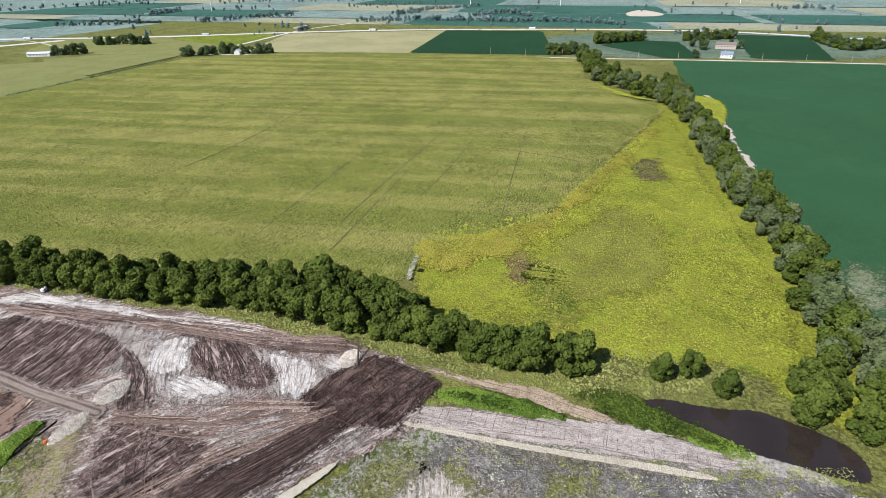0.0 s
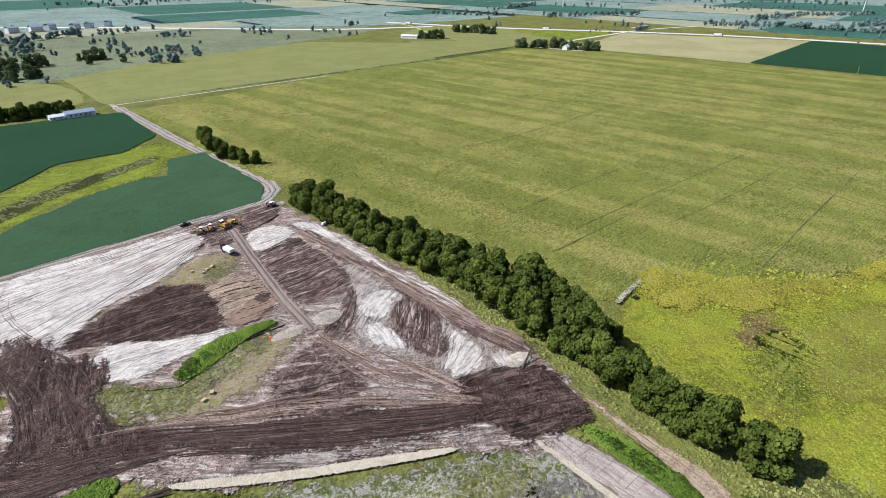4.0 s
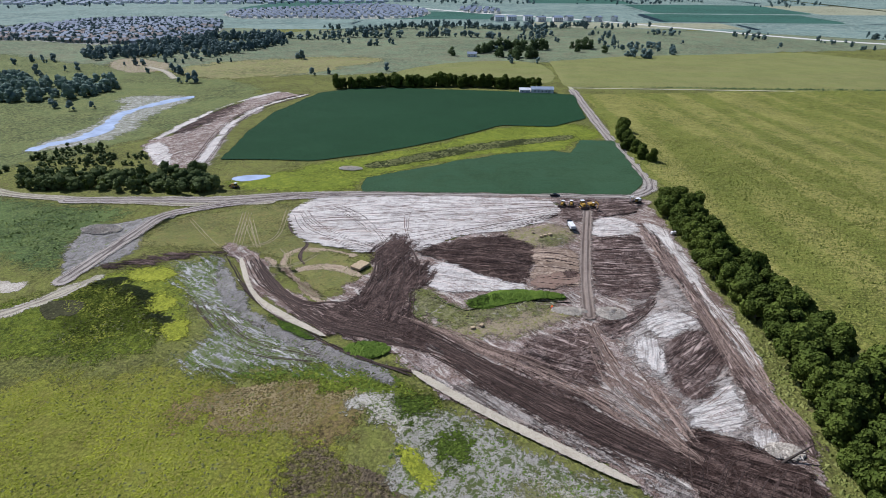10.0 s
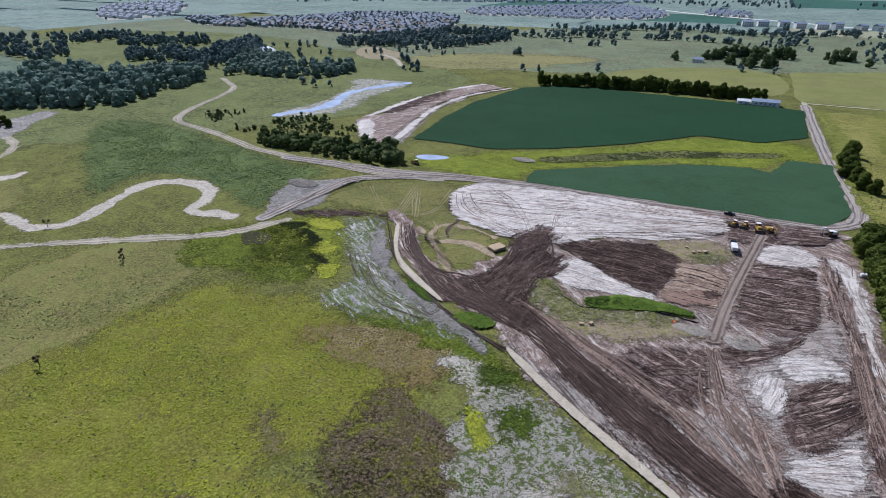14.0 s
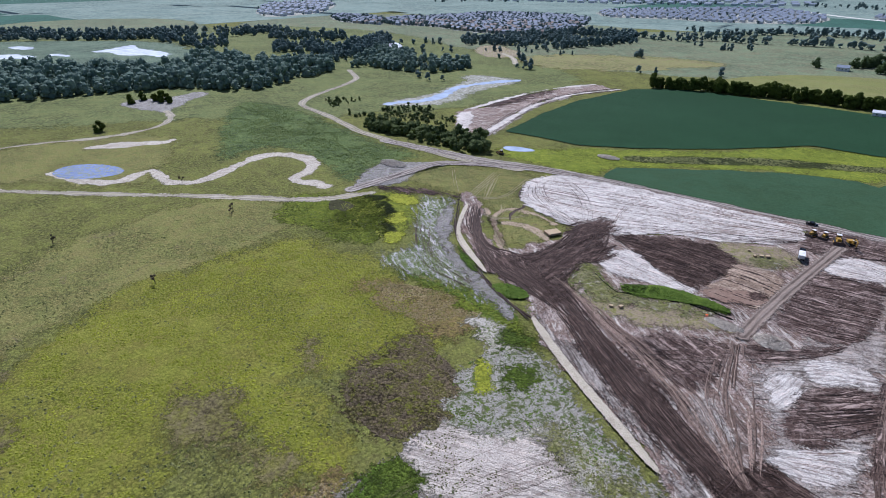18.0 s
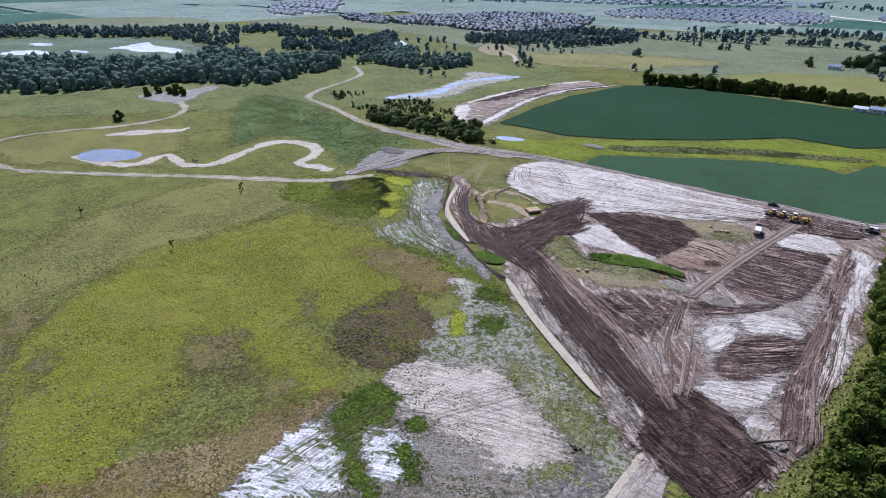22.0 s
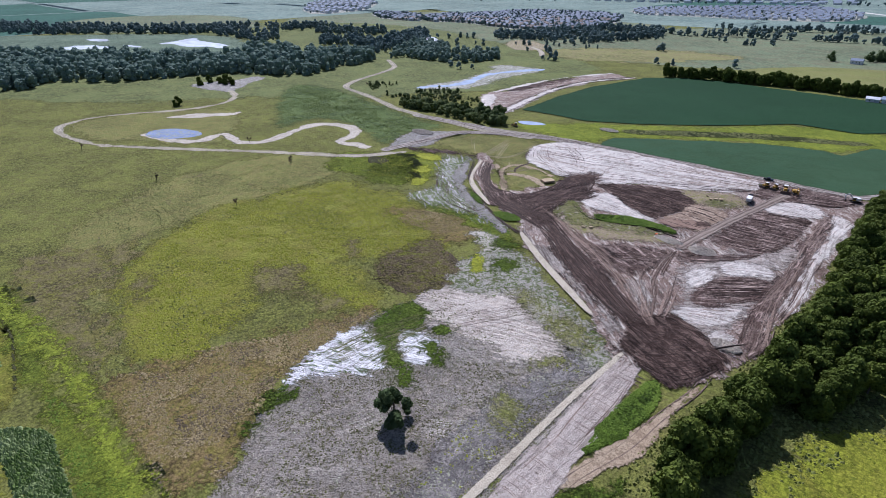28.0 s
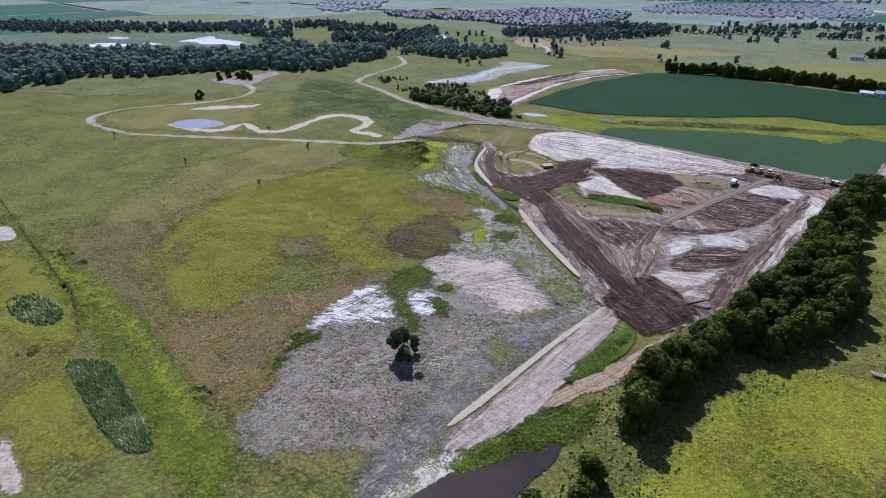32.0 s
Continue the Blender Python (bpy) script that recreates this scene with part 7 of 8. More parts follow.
fr = np.random.default_rng(5)
# Haze is put into these two leaf colours: paler and bluer than near leaves.
leaf_wood_haze = foliage("river_woods_haze", (0.125, 0.190, 0.150), (0.220, 0.285, 0.220), (0.082, 0.136, 0.118), 0.2)
leaf_haze = foliage("leaves_with_haze", (0.098, 0.150, 0.142), (0.160, 0.215, 0.198), (0.068, 0.114, 0.116), 0.2)
leaf_scrub = foliage("leaves_scrub", (0.075, 0.105, 0.035), (0.135, 0.165, 0.055), (0.050, 0.076, 0.026), 0.2)
forest("brush_thicket", filled(BRUSH_DARK, 4.0, fr, 25, -0.7), leaf_scrub, "dense low brush beside the dirt road", 9, 6.5)
forest("river_scrub", filled(SCRUB, 5.5, fr, 22, -0.05), leaf_scrub, "dark scrub between the dirt road and the river", 12, 3.6)
forest("river_woods", filled(WOODS_A, 8.6, fr), leaf_wood_haze, "dense dark green woods along the river", 1, 13.0)
forest("river_woods_east", filled(WOODS_C, 8.5, fr, 30, -0.35), leaf_wood_haze, "dense woods beside the dirt road", 2)
forest("woods_far", filled(WOODS_D, 9, fr) + filled(WOODS_E, 11, fr) + filled(WOODS_F, 11, fr, 40, -0.2) + filled(WOODS_H, 11, fr, 40, -0.3), leaf_haze, "far woods beyond the river", 3)
forest("woods_wetland", filled(WOODS_G, 12, fr, 80, -0.5) + filled([(-950, 150), (-1250, 200), (-1150, 500), (-900, 560), (-820, 400)], 12, fr, 45, -0.4), leaf_haze, "scattered woods round the marsh pools", 4)
rest = []
for ln in (TREELINE_A, TREELINE_E, TREELINE_F, TREELINE_G, TREELINE_H, TREELINE_I, TREELINE_J, TREELINE_K, TREELINE_L, TREELINE_M, TREELINE_N, TREELINE_O, TREELINE_P, TREELINE_R, TREELINE_S, TREELINE_T):
    rest += strewn(ln, 6, 7.0, fr, 0.1) + strewn(ln, 30, 30.0, fr)
forest("far_tree_rows", rest, leaf_haze, "rows of trees between far fields", 5)
forest("far_scattered_trees", filled([(-480, 720), (-330, 640), (500, 1010), (850, 1150), (600, 1500), (-100, 1800), (-500, 1300)], 26, fr, 70, 0.52) + filled([(-650, 380), (-420, 420), (-260, 700), (-500, 1000), (-750, 800)], 20, fr, 50, 0.42) + filled([(900, 800), (1300, -500), (2300, -700), (2300, 1700), (1000, 1700)], 60, fr, 110, 0.35), leaf_haze, "scattered trees on far pastures", 6, 9.0)
forest("suburb_trees", filled(SUBURB_A, 11.5, fr) + filled(SUBURB_B, 13, fr) + filled(SUBURB_C, 40, fr) + filled(SUBURB_D, 36, fr) + filled(TOWN_FAR, 48, fr), leaf_haze, "street trees among far houses", 7, 7.5)
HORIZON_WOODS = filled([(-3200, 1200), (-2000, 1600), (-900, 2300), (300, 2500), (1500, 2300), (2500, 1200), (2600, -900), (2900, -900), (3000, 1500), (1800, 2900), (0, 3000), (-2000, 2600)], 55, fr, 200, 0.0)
forest("horizon_woods", HORIZON_WOODS, leaf_haze, "woods towards the horizon", 8, 12.0)
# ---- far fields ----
# Distance haze is put into colour: pastures paler and bluer, soybeans more teal.
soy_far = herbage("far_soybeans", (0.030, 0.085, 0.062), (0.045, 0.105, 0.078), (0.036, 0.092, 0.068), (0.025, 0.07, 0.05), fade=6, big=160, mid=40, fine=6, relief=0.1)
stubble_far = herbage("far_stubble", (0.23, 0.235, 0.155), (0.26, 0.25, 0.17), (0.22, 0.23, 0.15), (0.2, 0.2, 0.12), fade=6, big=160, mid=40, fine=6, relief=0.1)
pasture_thin_haze = herbage("far_pasture", (0.122, 0.158, 0.092), (0.152, 0.180, 0.102), (0.140, 0.138, 0.082), (0.068, 0.095, 0.060), fade=14, big=90, mid=30, fine=3.0, relief=0.3, spots=0.14, spot=(0.17, 0.155, 0.10), soft=12.0)
pasture_haze = herbage("pasture_with_haze", (0.160, 0.210, 0.180), (0.200, 0.245, 0.205), (0.125, 0.178, 0.155), (0.09, 0.135, 0.115), fade=14, big=200, mid=50, fine=8.0, relief=0.2, spots=0.1, spot=(0.07, 0.10, 0.085), soft=14.0)
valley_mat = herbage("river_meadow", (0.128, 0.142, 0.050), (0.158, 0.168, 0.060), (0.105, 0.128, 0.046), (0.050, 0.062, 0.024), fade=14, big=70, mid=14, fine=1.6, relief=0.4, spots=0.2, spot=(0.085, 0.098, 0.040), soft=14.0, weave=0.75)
# Blue of distance haze is mixed into this grass colour.
marsh_haze = herbage("valley_pasture", (0.110, 0.150, 0.100), (0.140, 0.175, 0.116), (0.092, 0.132, 0.090), (0.046, 0.072, 0.052), fade=14, big=70, mid=16, fine=2.0, relief=0.4, spots=0.2, spot=(0.080, 0.092, 0.064), soft=14.0, weave=0.75)
tan_far = herbage("far_dry_grass", (0.165, 0.170, 0.065), (0.19, 0.185, 0.07), (0.19, 0.165, 0.08), (0.10, 0.105, 0.04), fade=20, big=60, mid=20, fine=3.0, relief=0.3, soft=16.0)
estate_ground = earth("estate_ground", (0.30, 0.30, 0.2668), (0.20, 0.23, 0.1472), (0.36, 0.36, 0.3404), fade=10, turn=20, grass=0.35, green=(0.10, 0.14, 0.0644))

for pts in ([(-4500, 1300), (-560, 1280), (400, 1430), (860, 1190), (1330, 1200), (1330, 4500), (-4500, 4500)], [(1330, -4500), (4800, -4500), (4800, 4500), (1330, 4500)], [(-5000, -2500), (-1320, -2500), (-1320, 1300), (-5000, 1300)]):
    patch("far_plain", pts, pasture_haze, 0.6, "hazy blue-green plain towards the horizon", "plain", fade=2, step=70, bends=0)
patch("far_pasture", [(-480, 700), (-150, 700), (72, 880), (520, 1030), (850, 1180), (500, 1400), (-150, 1500), (-450, 1250), (-560, 950)], pasture_thin_haze, 1, "pale green pastures beyond the soybeans", "pasture", fade=14, step=14, soft=13.0)
patch("far_meadow", [(-1350, 650), (-480, 690), (-560, 950), (-450, 1260), (-560, 1310), (-1350, 1310)], pasture_thin_haze, 0.8, "pale meadows behind the river woods", "pasture", fade=14, step=20, soft=12.0)
patch("marsh", MARSH_OPEN, marsh_haze, 3, "grey-green marsh round the shallow pools", "marsh", fade=14, step=8, soft=14.0)
patch("farmstead_green", FARM_GREEN, marsh_haze, 0.9, "dark green grass round the farmsteads", "grass", fade=14, step=14, soft=14.0)
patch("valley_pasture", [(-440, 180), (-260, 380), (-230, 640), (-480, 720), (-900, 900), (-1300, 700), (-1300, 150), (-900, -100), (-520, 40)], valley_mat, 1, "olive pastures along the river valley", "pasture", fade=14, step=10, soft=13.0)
patch("far_dry_pasture", FAR_TAN, tan_far, 3, "dry yellow grass beyond the excavation", "pasture", fade=20, step=8, soft=13.0)
patch("far_ploughed_plot", FAR_BROWN, weedy_soil, 3, "bare brown plot near the river", "soil", fade=5, soft=6.0, step=6)
patch("far_ploughed_lane", FAR_ROAD_S, loop_mat, 5, "pale curved lane on the brown plot", "road", fade=1, closed=False, half=4, step=3)
patch("far_west_field", FIELD_W, pasture_thin_haze, 3, "pale green field beyond the marsh", "field", fade=10, step=14, soft=13.0)
mosaic = np.random.default_rng(21)
mats = ((soy_far, "far soybean field painted blue-green as haze"), (stubble_far, "pale tan far stubble field"), (pasture_haze, "distant pasture painted pale blue-green as haze"), (pasture_haze, "distant pasture painted pale blue-green as haze"))
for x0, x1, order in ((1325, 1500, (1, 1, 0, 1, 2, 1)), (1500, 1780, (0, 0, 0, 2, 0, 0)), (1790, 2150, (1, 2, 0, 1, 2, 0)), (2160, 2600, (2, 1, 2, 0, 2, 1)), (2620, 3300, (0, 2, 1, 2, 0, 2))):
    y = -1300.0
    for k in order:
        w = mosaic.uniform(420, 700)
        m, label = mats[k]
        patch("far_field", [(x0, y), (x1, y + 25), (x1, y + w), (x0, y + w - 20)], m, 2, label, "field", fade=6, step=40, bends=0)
        y += w + 14
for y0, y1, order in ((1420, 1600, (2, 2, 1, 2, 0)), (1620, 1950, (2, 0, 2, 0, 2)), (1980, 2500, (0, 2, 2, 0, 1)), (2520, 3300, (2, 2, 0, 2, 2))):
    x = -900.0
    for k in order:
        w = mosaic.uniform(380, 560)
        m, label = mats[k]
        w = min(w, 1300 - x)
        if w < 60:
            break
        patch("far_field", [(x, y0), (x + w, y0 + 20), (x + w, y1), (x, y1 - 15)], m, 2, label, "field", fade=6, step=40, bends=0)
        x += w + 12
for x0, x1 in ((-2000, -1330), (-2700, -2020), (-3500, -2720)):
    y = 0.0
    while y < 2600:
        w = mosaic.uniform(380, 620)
        patch("far_field", [(x0, y), (x1, y), (x1, y + w), (x0, y + w)], pasture_haze if mosaic.uniform() < 0.75 else soy_far, 2, "distant field painted pale blue-green as haze", "field", fade=8, step=50, bends=0)
        y += w + 14
patch("far_ripe_field", [(870, 730), (1000, 960), (900, 1150), (700, 1010), (745, 705)], maize_old, 2, "ripening maize beyond the section road", "crop field", fade=3, step=14, bends=0)
patch("roadside_field", [(868, 700), (1010, 715), (1095, 760), (990, 930), (940, 900)], lime, 3, "yellow-green grass between the roads", "grass", fade=4, step=8, bends=0)
patch("far_gravel_pit", QUARRY, sand, 4, "white gravel pit among far fields", "quarry", fade=4, step=8)
for zone in (POOLS_A, POOLS_B, POOLS_C, POOLS_D, POOLS_E):
    patch("marsh_pool", zone, pool_sky, 5, "bright shallow marsh pool among woods", "pool", fade=5, step=4, rough_edge=1.0)
patch("motorway_north", MOTOR9, asphalt, 8, "pale motorway running past the town", "road", fade=0.5, closed=False, half=11, step=8.0)
for zone in (SUBURB_A, SUBURB_B, SUBURB_C, SUBURB_D, TOWN_FAR):
    patch("estate_ground", zone, estate_ground, 6, "lawns and pale streets of the housing estate", "estate", fade=10, step=20)
for a, b in (((-238, -57), (-147, -56)), ((-147, -56), (-88, -54)), ((-88, -54), (-56, -59))):
    patch("ditch", [a, b], ditch_soil, 12, "narrow dark ditch across the grass", "ditch", closed=False, half=0.4, fade=0.5, step=1.0)
gully = herbage("gully_weeds", (0.30, 0.29, 0.20), (0.36, 0.34, 0.27), (0.16, 0.17, 0.06), (0.05, 0.06, 0.02), fade=1.5, mid=2.5)
patch("field_gully", GULLY, gully, 10, "washed-out gully at the maize's edge", "gully", closed=False, half=1.2, fade=1.2, step=1.0, lift=0.95)

# ---- buildings ----
white_paint = plain("white_siding", (0.74, 0.74, 0.73), 0.6, size=2.0)
tan_paint = plain("tan_siding", (0.48, 0.42, 0.34), 0.7, size=2.0)
grey_paint = plain("grey_siding", (0.42, 0.44, 0.48), 0.7, size=2.0)
roof_grey = plain("grey_shingles", (0.21, 0.25, 0.32), 0.8, size=1.2)
roof_blue = plain("blue_grey_steel_roof", (0.26, 0.31, 0.40), 0.4, size=3.0)
roof_pale = plain("pale_steel_roof", (0.60, 0.62, 0.66), 0.4, size=3.0)
roof_brown = plain("brown_shingles", (0.20, 0.16, 0.14), 0.8, size=1.2)
glass = plain("dark_glass", (0.03, 0.04, 0.05), 0.08, size=2.0)
concrete = plain("concrete", (0.45, 0.44, 0.42), 0.85)
wood_pale = plain("pale_timber", (0.46, 0.35, 0.22), 0.8, size=0.5)
wood_dark = plain("weathered_log", (0.07, 0.055, 0.045), 0.9, size=0.4)
steel = plain("galvanised_steel", (0.5, 0.5, 0.5), 0.4, 0.8)


def part(name, bm, material, parent, label=""):
    """Links a bmesh as one mesh under a thing or a part."""
    me = bpy.data.meshes.new(name)
    bm.to_mesh(me)
    bm.free()
    me.materials.append(material)
    ob = new(name, me)
    ob.parent = parent
    if label:
        ob["label"] = label
    return ob


def box(size, at, turn=0.0, bevel=0.0, tilt=0.0):
    bm = bmesh.new()
    bmesh.ops.create_cube(bm, size=1.0, matrix=Matrix.Translation(at) @ Euler((0, tilt, turn)).to_matrix().to_4x4() @ Matrix.Diagonal((*size, 1)))
    if bevel:
        bmesh.ops.bevel(bm, geom=bm.edges[:], offset=bevel, segments=1, affect="EDGES")
    return bm


def drum(radius, length, at, axis="Y", sides=16):
    bm = bmesh.new()
    turn = Euler((math.pi / 2, 0, 0)) if axis == "Y" else Euler((0, math.pi / 2, 0)) if axis == "X" else Euler((0, 0, 0))
    bmesh.ops.create_cone(bm, cap_ends=True, segments=sides, radius1=radius, radius2=radius, depth=length, matrix=Matrix.Translation(at) @ turn.to_matrix().to_4x4())
    return bm


def prism(profile, y0, y1):
    """A solid of a side profile in x and z, from y0 to y1."""
    bm = bmesh.new()
    a = [bm.verts.new((x, y0, z)) for x, z in profile]
    b = [bm.verts.new((x, y1, z)) for x, z in profile]
    bm.faces.new(a)
    bm.faces.new(b[::-1])
    for i in range(len(profile)):
        j = (i + 1) % len(profile)
        bm.faces.new((a[j], a[i], b[i], b[j]))
    bmesh.ops.recalc_face_normals(bm, faces=bm.faces[:])
    return bm


def gable_roof(w, d, z, rise, over=0.5, thick=0.25):
    """A pitched roof with eaves, its ridge along x."""
    h = w / 2 + over
    e = d / 2 + over
    drop = rise * over / (d / 2)
    prof = [(-e, z - drop), (0, z + rise), (e, z - drop), (e, z - drop + thick), (0, z + rise + thick), (-e, z - drop + thick)]
    bm = prism(prof, -h, h)
    bmesh.ops.rotate(bm, verts=bm.verts[:], cent=(0, 0, 0), matrix=Matrix.Rotation(math.pi / 2, 3, "Z"))
    return bm


def gable_walls(w, d, z, rise):
    prof = [(-d / 2, -0.3), (d / 2, -0.3), (d / 2, z), (0, z + rise - 0.02), (-d / 2, z)]
    bm = prism(prof, -w / 2, w / 2)
    bmesh.ops.rotate(bm, verts=bm.verts[:], cent=(0, 0, 0), matrix=Matrix.Rotation(math.pi / 2, 3, "Z"))
    return bm


def house(name, w, d, z, rise, wall, roof, label, category="house", panes=3, door=True, chimney=False):
    """A gabled building with its walls, roof, door and windows."""
    top = tagged(new(name), label, category)
    part("wall", gable_walls(w, d, z, rise), wall, top)
    r = part("roof", gable_roof(w, d, z, rise), roof, top)
    if chimney:
        part("chimney", box((0.8, 0.8, 1.8), (w * 0.2, 0, z + rise + 0.5)), concrete, r)
    for side in (-1, 1):
        for i in range(panes):
            x = (i + 0.5) / panes * w * 0.84 - w * 0.42
            p = part("window", box((1.2, 0.12, 1.3), (x, side * (d / 2 + 0.02), z * 0.58)), glass, top)
            part("sill", box((1.5, 0.22, 0.12), (x, side * (d / 2 + 0.06), z * 0.58 - 0.75)), white_paint, p)
    if door:
        part("door", box((2.6 if category == "shed" else 1.1, 0.12, min(z - 0.3, 2.9 if category == "shed" else 2.1)), (w * 0.30, -d / 2 - 0.03, 1.1)), grey_paint, top)
    return top


def put(ob, x, y, turn=0.0, z=0.0, scale=1.0):
    ob.location, ob.rotation_euler, ob.scale = (x, y, z), (0, 0, radians(turn)), (scale,) * 3
    return ob


put(house("long_shed", 24, 11, 4.2, 2.0, white_paint, roof_blue, "long white farm shed with a blue-grey steel roof", "shed", 5), 53, 630, 4)
put(house("small_shed", 11, 9, 3.4, 1.6, white_paint, roof_pale, "small white farm shed with a pale roof", "shed", 2), 34, 628, 4)
put(house("farmhouse", 16, 11, 6.0, 3.2, white_paint, roof_grey, "white farmhouse with a grey roof among trees", "house", 4, chimney=True), 889, -114, 80)
put(house("farm_hall", 30, 14, 7.0, 3.4, tan_paint, roof_brown, "large tan farm building behind the farmhouse", "barn", 6), 1000, -128, 85)
put(house("grove_house", 13, 9, 5.4, 3.0, white_paint, roof_pale, "white house standing within a grove", "house", 3, chimney=True), 768, 628, 10)
put(house("farm_barn", 34, 13, 4.5, 2.2, white_paint, roof_pale, "long white barn at the edge of the maize", "barn", 6), 683, 944, -62)
put(house("farm_barn_short", 18, 11, 4.5, 2.2, white_paint, roof_pale, "short white barn at the edge of the maize", "barn", 4), 702, 928, -62)
put(house("pasture_house", 14, 10, 4.5, 2.5, white_paint, roof_grey, "white house beside far trees", "house", 3), -38, 906, 0)

hr = np.random.default_rng(31)
kinds = []
for i, (wall, roof) in enumerate(((white_paint, roof_grey), (tan_paint, roof_grey), (grey_paint, roof_grey), (white_paint, roof_brown), (tan_paint, roof_brown))):
    kinds.append(house("estate_house", 10.5 + i % 3, 8.5 + i % 2, 5.2, 2.6, wall, roof, ("white", "tan", "grey", "white", "tan")[i] + " detached house with a " + ("grey", "grey", "grey", "brown", "brown")[i] + " roof", "house", 2))


def lots(zone, gap, r):
    """House lots in gently curving rows within a zone."""
    zone = rounded(zone, True, 1)
    lo, hi = zone.min(0), zone.max(0)
    out = []
    y = lo[1]
    row = 0
    while y < hi[1]:
        x = lo[0]
        while x < hi[0]:
            yy = y + 14 * math.sin(x / 90.0)
            if inside(np.array([x]), np.array([yy]), zone)[0] > 6 and r.uniform() < 0.93:
                out.append((x + r.uniform(-2, 2), yy + r.uniform(-2, 2), math.degrees(math.atan(0.155 * math.cos(x / 90.0))) + r.choice((0, 180)) + r.uniform(-6, 6)))
            x += gap * r.uniform(0.85, 1.15)
        y += gap * (1.15 if row % 2 else 1.9)
        row += 1
    return out


near_lots = lots(SUBURB_A, 16.5, hr) + lots(SUBURB_B, 18, hr)
near_lots.sort(key=lambda p: (p[0] - 20) ** 2 + p[1] ** 2)
for k, (x, y, a) in zip(kinds, near_lots):
    put(k, x, y, a)
    k["group"] = "houses of the far estate"
for x, y, a in near_lots[len(kinds):230]:
    copy_thing(kinds[int(hr.integers(5))], pose(x, y, 0, 0, 0, a))


def many_houses(name, places, wall, roof, label, w=10.5, d=8.5, z=5.2, rise=2.6):
    """Houses too far and too many to tell apart, in one mesh of walls and one of roofs."""
    top = tagged(new(name), label, "houses", kind="stuff")
    for pname, make, m in (("walls", gable_walls(w, d, z, rise), wall), ("roofs", gable_roof(w, d, z, rise), roof)):
        bmesh.ops.triangulate(make, faces=make.faces[:])
        co = np.array([v.co[:] for v in make.verts])
        make.verts.index_update()
        tri = np.array([[v.index for v in f.verts] for f in make.faces])
        make.free()
        cos, fs = [], []
        for i, (x, y, a) in enumerate(places):
            c, s = math.cos(radians(a)), math.sin(radians(a))
            cos.append(co @ np.array([[c, s, 0], [-s, c, 0], [0, 0, 1]]) + (x, y, 0))
            fs.append(tri + i * len(co))
        ob = new(pname, raw_mesh(pname, np.concatenate(cos), np.concatenate(fs), m))
        ob.parent = top


many_houses("estate_houses_rest", near_lots[230:], grey_paint, roof_grey, "rows of grey-roofed houses in the far estate")
many_houses("estate_houses_north", lots(SUBURB_C, 21, hr) + lots(SUBURB_D, 21, hr), white_paint, roof_grey, "rows of pale houses at the town's edge")
many_houses("town_houses", lots(TOWN_FAR, 34, hr), white_paint, roof_grey, "pale roofs of the distant town", 20, 14, 6, 3)
FAR_TOWN_ROWS = [(x, y, a) for x, y, a in lots([(-2200, 1900), (-900, 2250), (-300, 2500), (-500, 2900), (-1800, 2700)], 48, hr)]
many_houses("distant_town", FAR_TOWN_ROWS, white_paint, roof_grey, "pale roofs of the town towards the horizon", 24, 16, 7, 3)
flats = tagged(new("apartment_block"), "white three-storey apartment block by the motorway", "building")
part("wall", box((24, 13, 11), (0, 0, 5.4)), white_paint, flats)
part("roof", gable_roof(24, 13, 10.9, 3.0), roof_blue, flats)
for fl in range(3):
    for i in range(5):
        for side in (-1, 1):
            part("window", box((1.8, 0.2, 1.6), (-9.6 + 4.8 * i, side * 6.55, 2.0 + 3.5 * fl)), glass, flats)
put(flats, 150, 1590, 10)
flats["group"] = "apartment blocks by the motorway"
for i in range(9):
    copy_thing(flats, pose(150 + (i - 4) * 38 - (i % 2) * 6, 1588 + (i % 3) * 16 + i * 2, 0, 0, 0, 10 + i * 7))


# ---- machines and loose things ----
yellow = plain("machine_yellow", (0.40, 0.24, 0.04), 0.5, size=0.6)
rusty = plain("rusty_steel", (0.12, 0.085, 0.07), 0.7, size=0.4)
rubber = plain("black_rubber", (0.02, 0.02, 0.02), 0.8, size=0.3)
black_paint = plain("black_car_paint", (0.012, 0.013, 0.016), 0.25, size=1.0)
white_enamel = plain("white_enamel", (0.72, 0.72, 0.72), 0.4, size=0.8)
orange = plain("orange_plastic", (0.75, 0.12, 0.02), 0.5)


def crawler(parent, length, gauge, wide, high):
    """Two crawler tracks with their rollers."""
    for side in (-1, 1):
        y = side * gauge / 2
        prof = [(-length / 2 + high * 0.4, 0), (length / 2 - high * 0.4, 0), (length / 2, high * 0.45), (length / 2 - high * 0.25, high), (-length / 2 + high * 0.25, high), (-length / 2, high * 0.5)]
        t = part("track", prism(prof, y - wide / 2, y + wide / 2), rubber, parent)
        for i in range(5):
            part("roller", drum(high * 0.3, wide * 1.06, (-length * 0.36 + i * length * 0.18, y, high * 0.42)), rusty, t)


def cab(parent, size, at):
    c = part("cab", box(size, at, bevel=0.08), yellow, parent)
    sx, sy, sz = size
    for dx, dy, w, d in ((1, 0, 0.06, sy * 0.78), (-1, 0, 0.06, sy * 0.78), (0, 1, sx * 0.78, 0.06), (0, -1, sx * 0.78, 0.06)):
        part("window", box((w, d, sz * 0.5), (at[0] + dx * sx / 2, at[1] + dy * sy / 2, at[2] + sz * 0.13)), glass, c)
    part("cab_roof", box((sx * 1.08, sy * 1.08, 0.14), (at[0], at[1], at[2] + sz / 2 + 0.06), bevel=0.04), white_enamel, c)


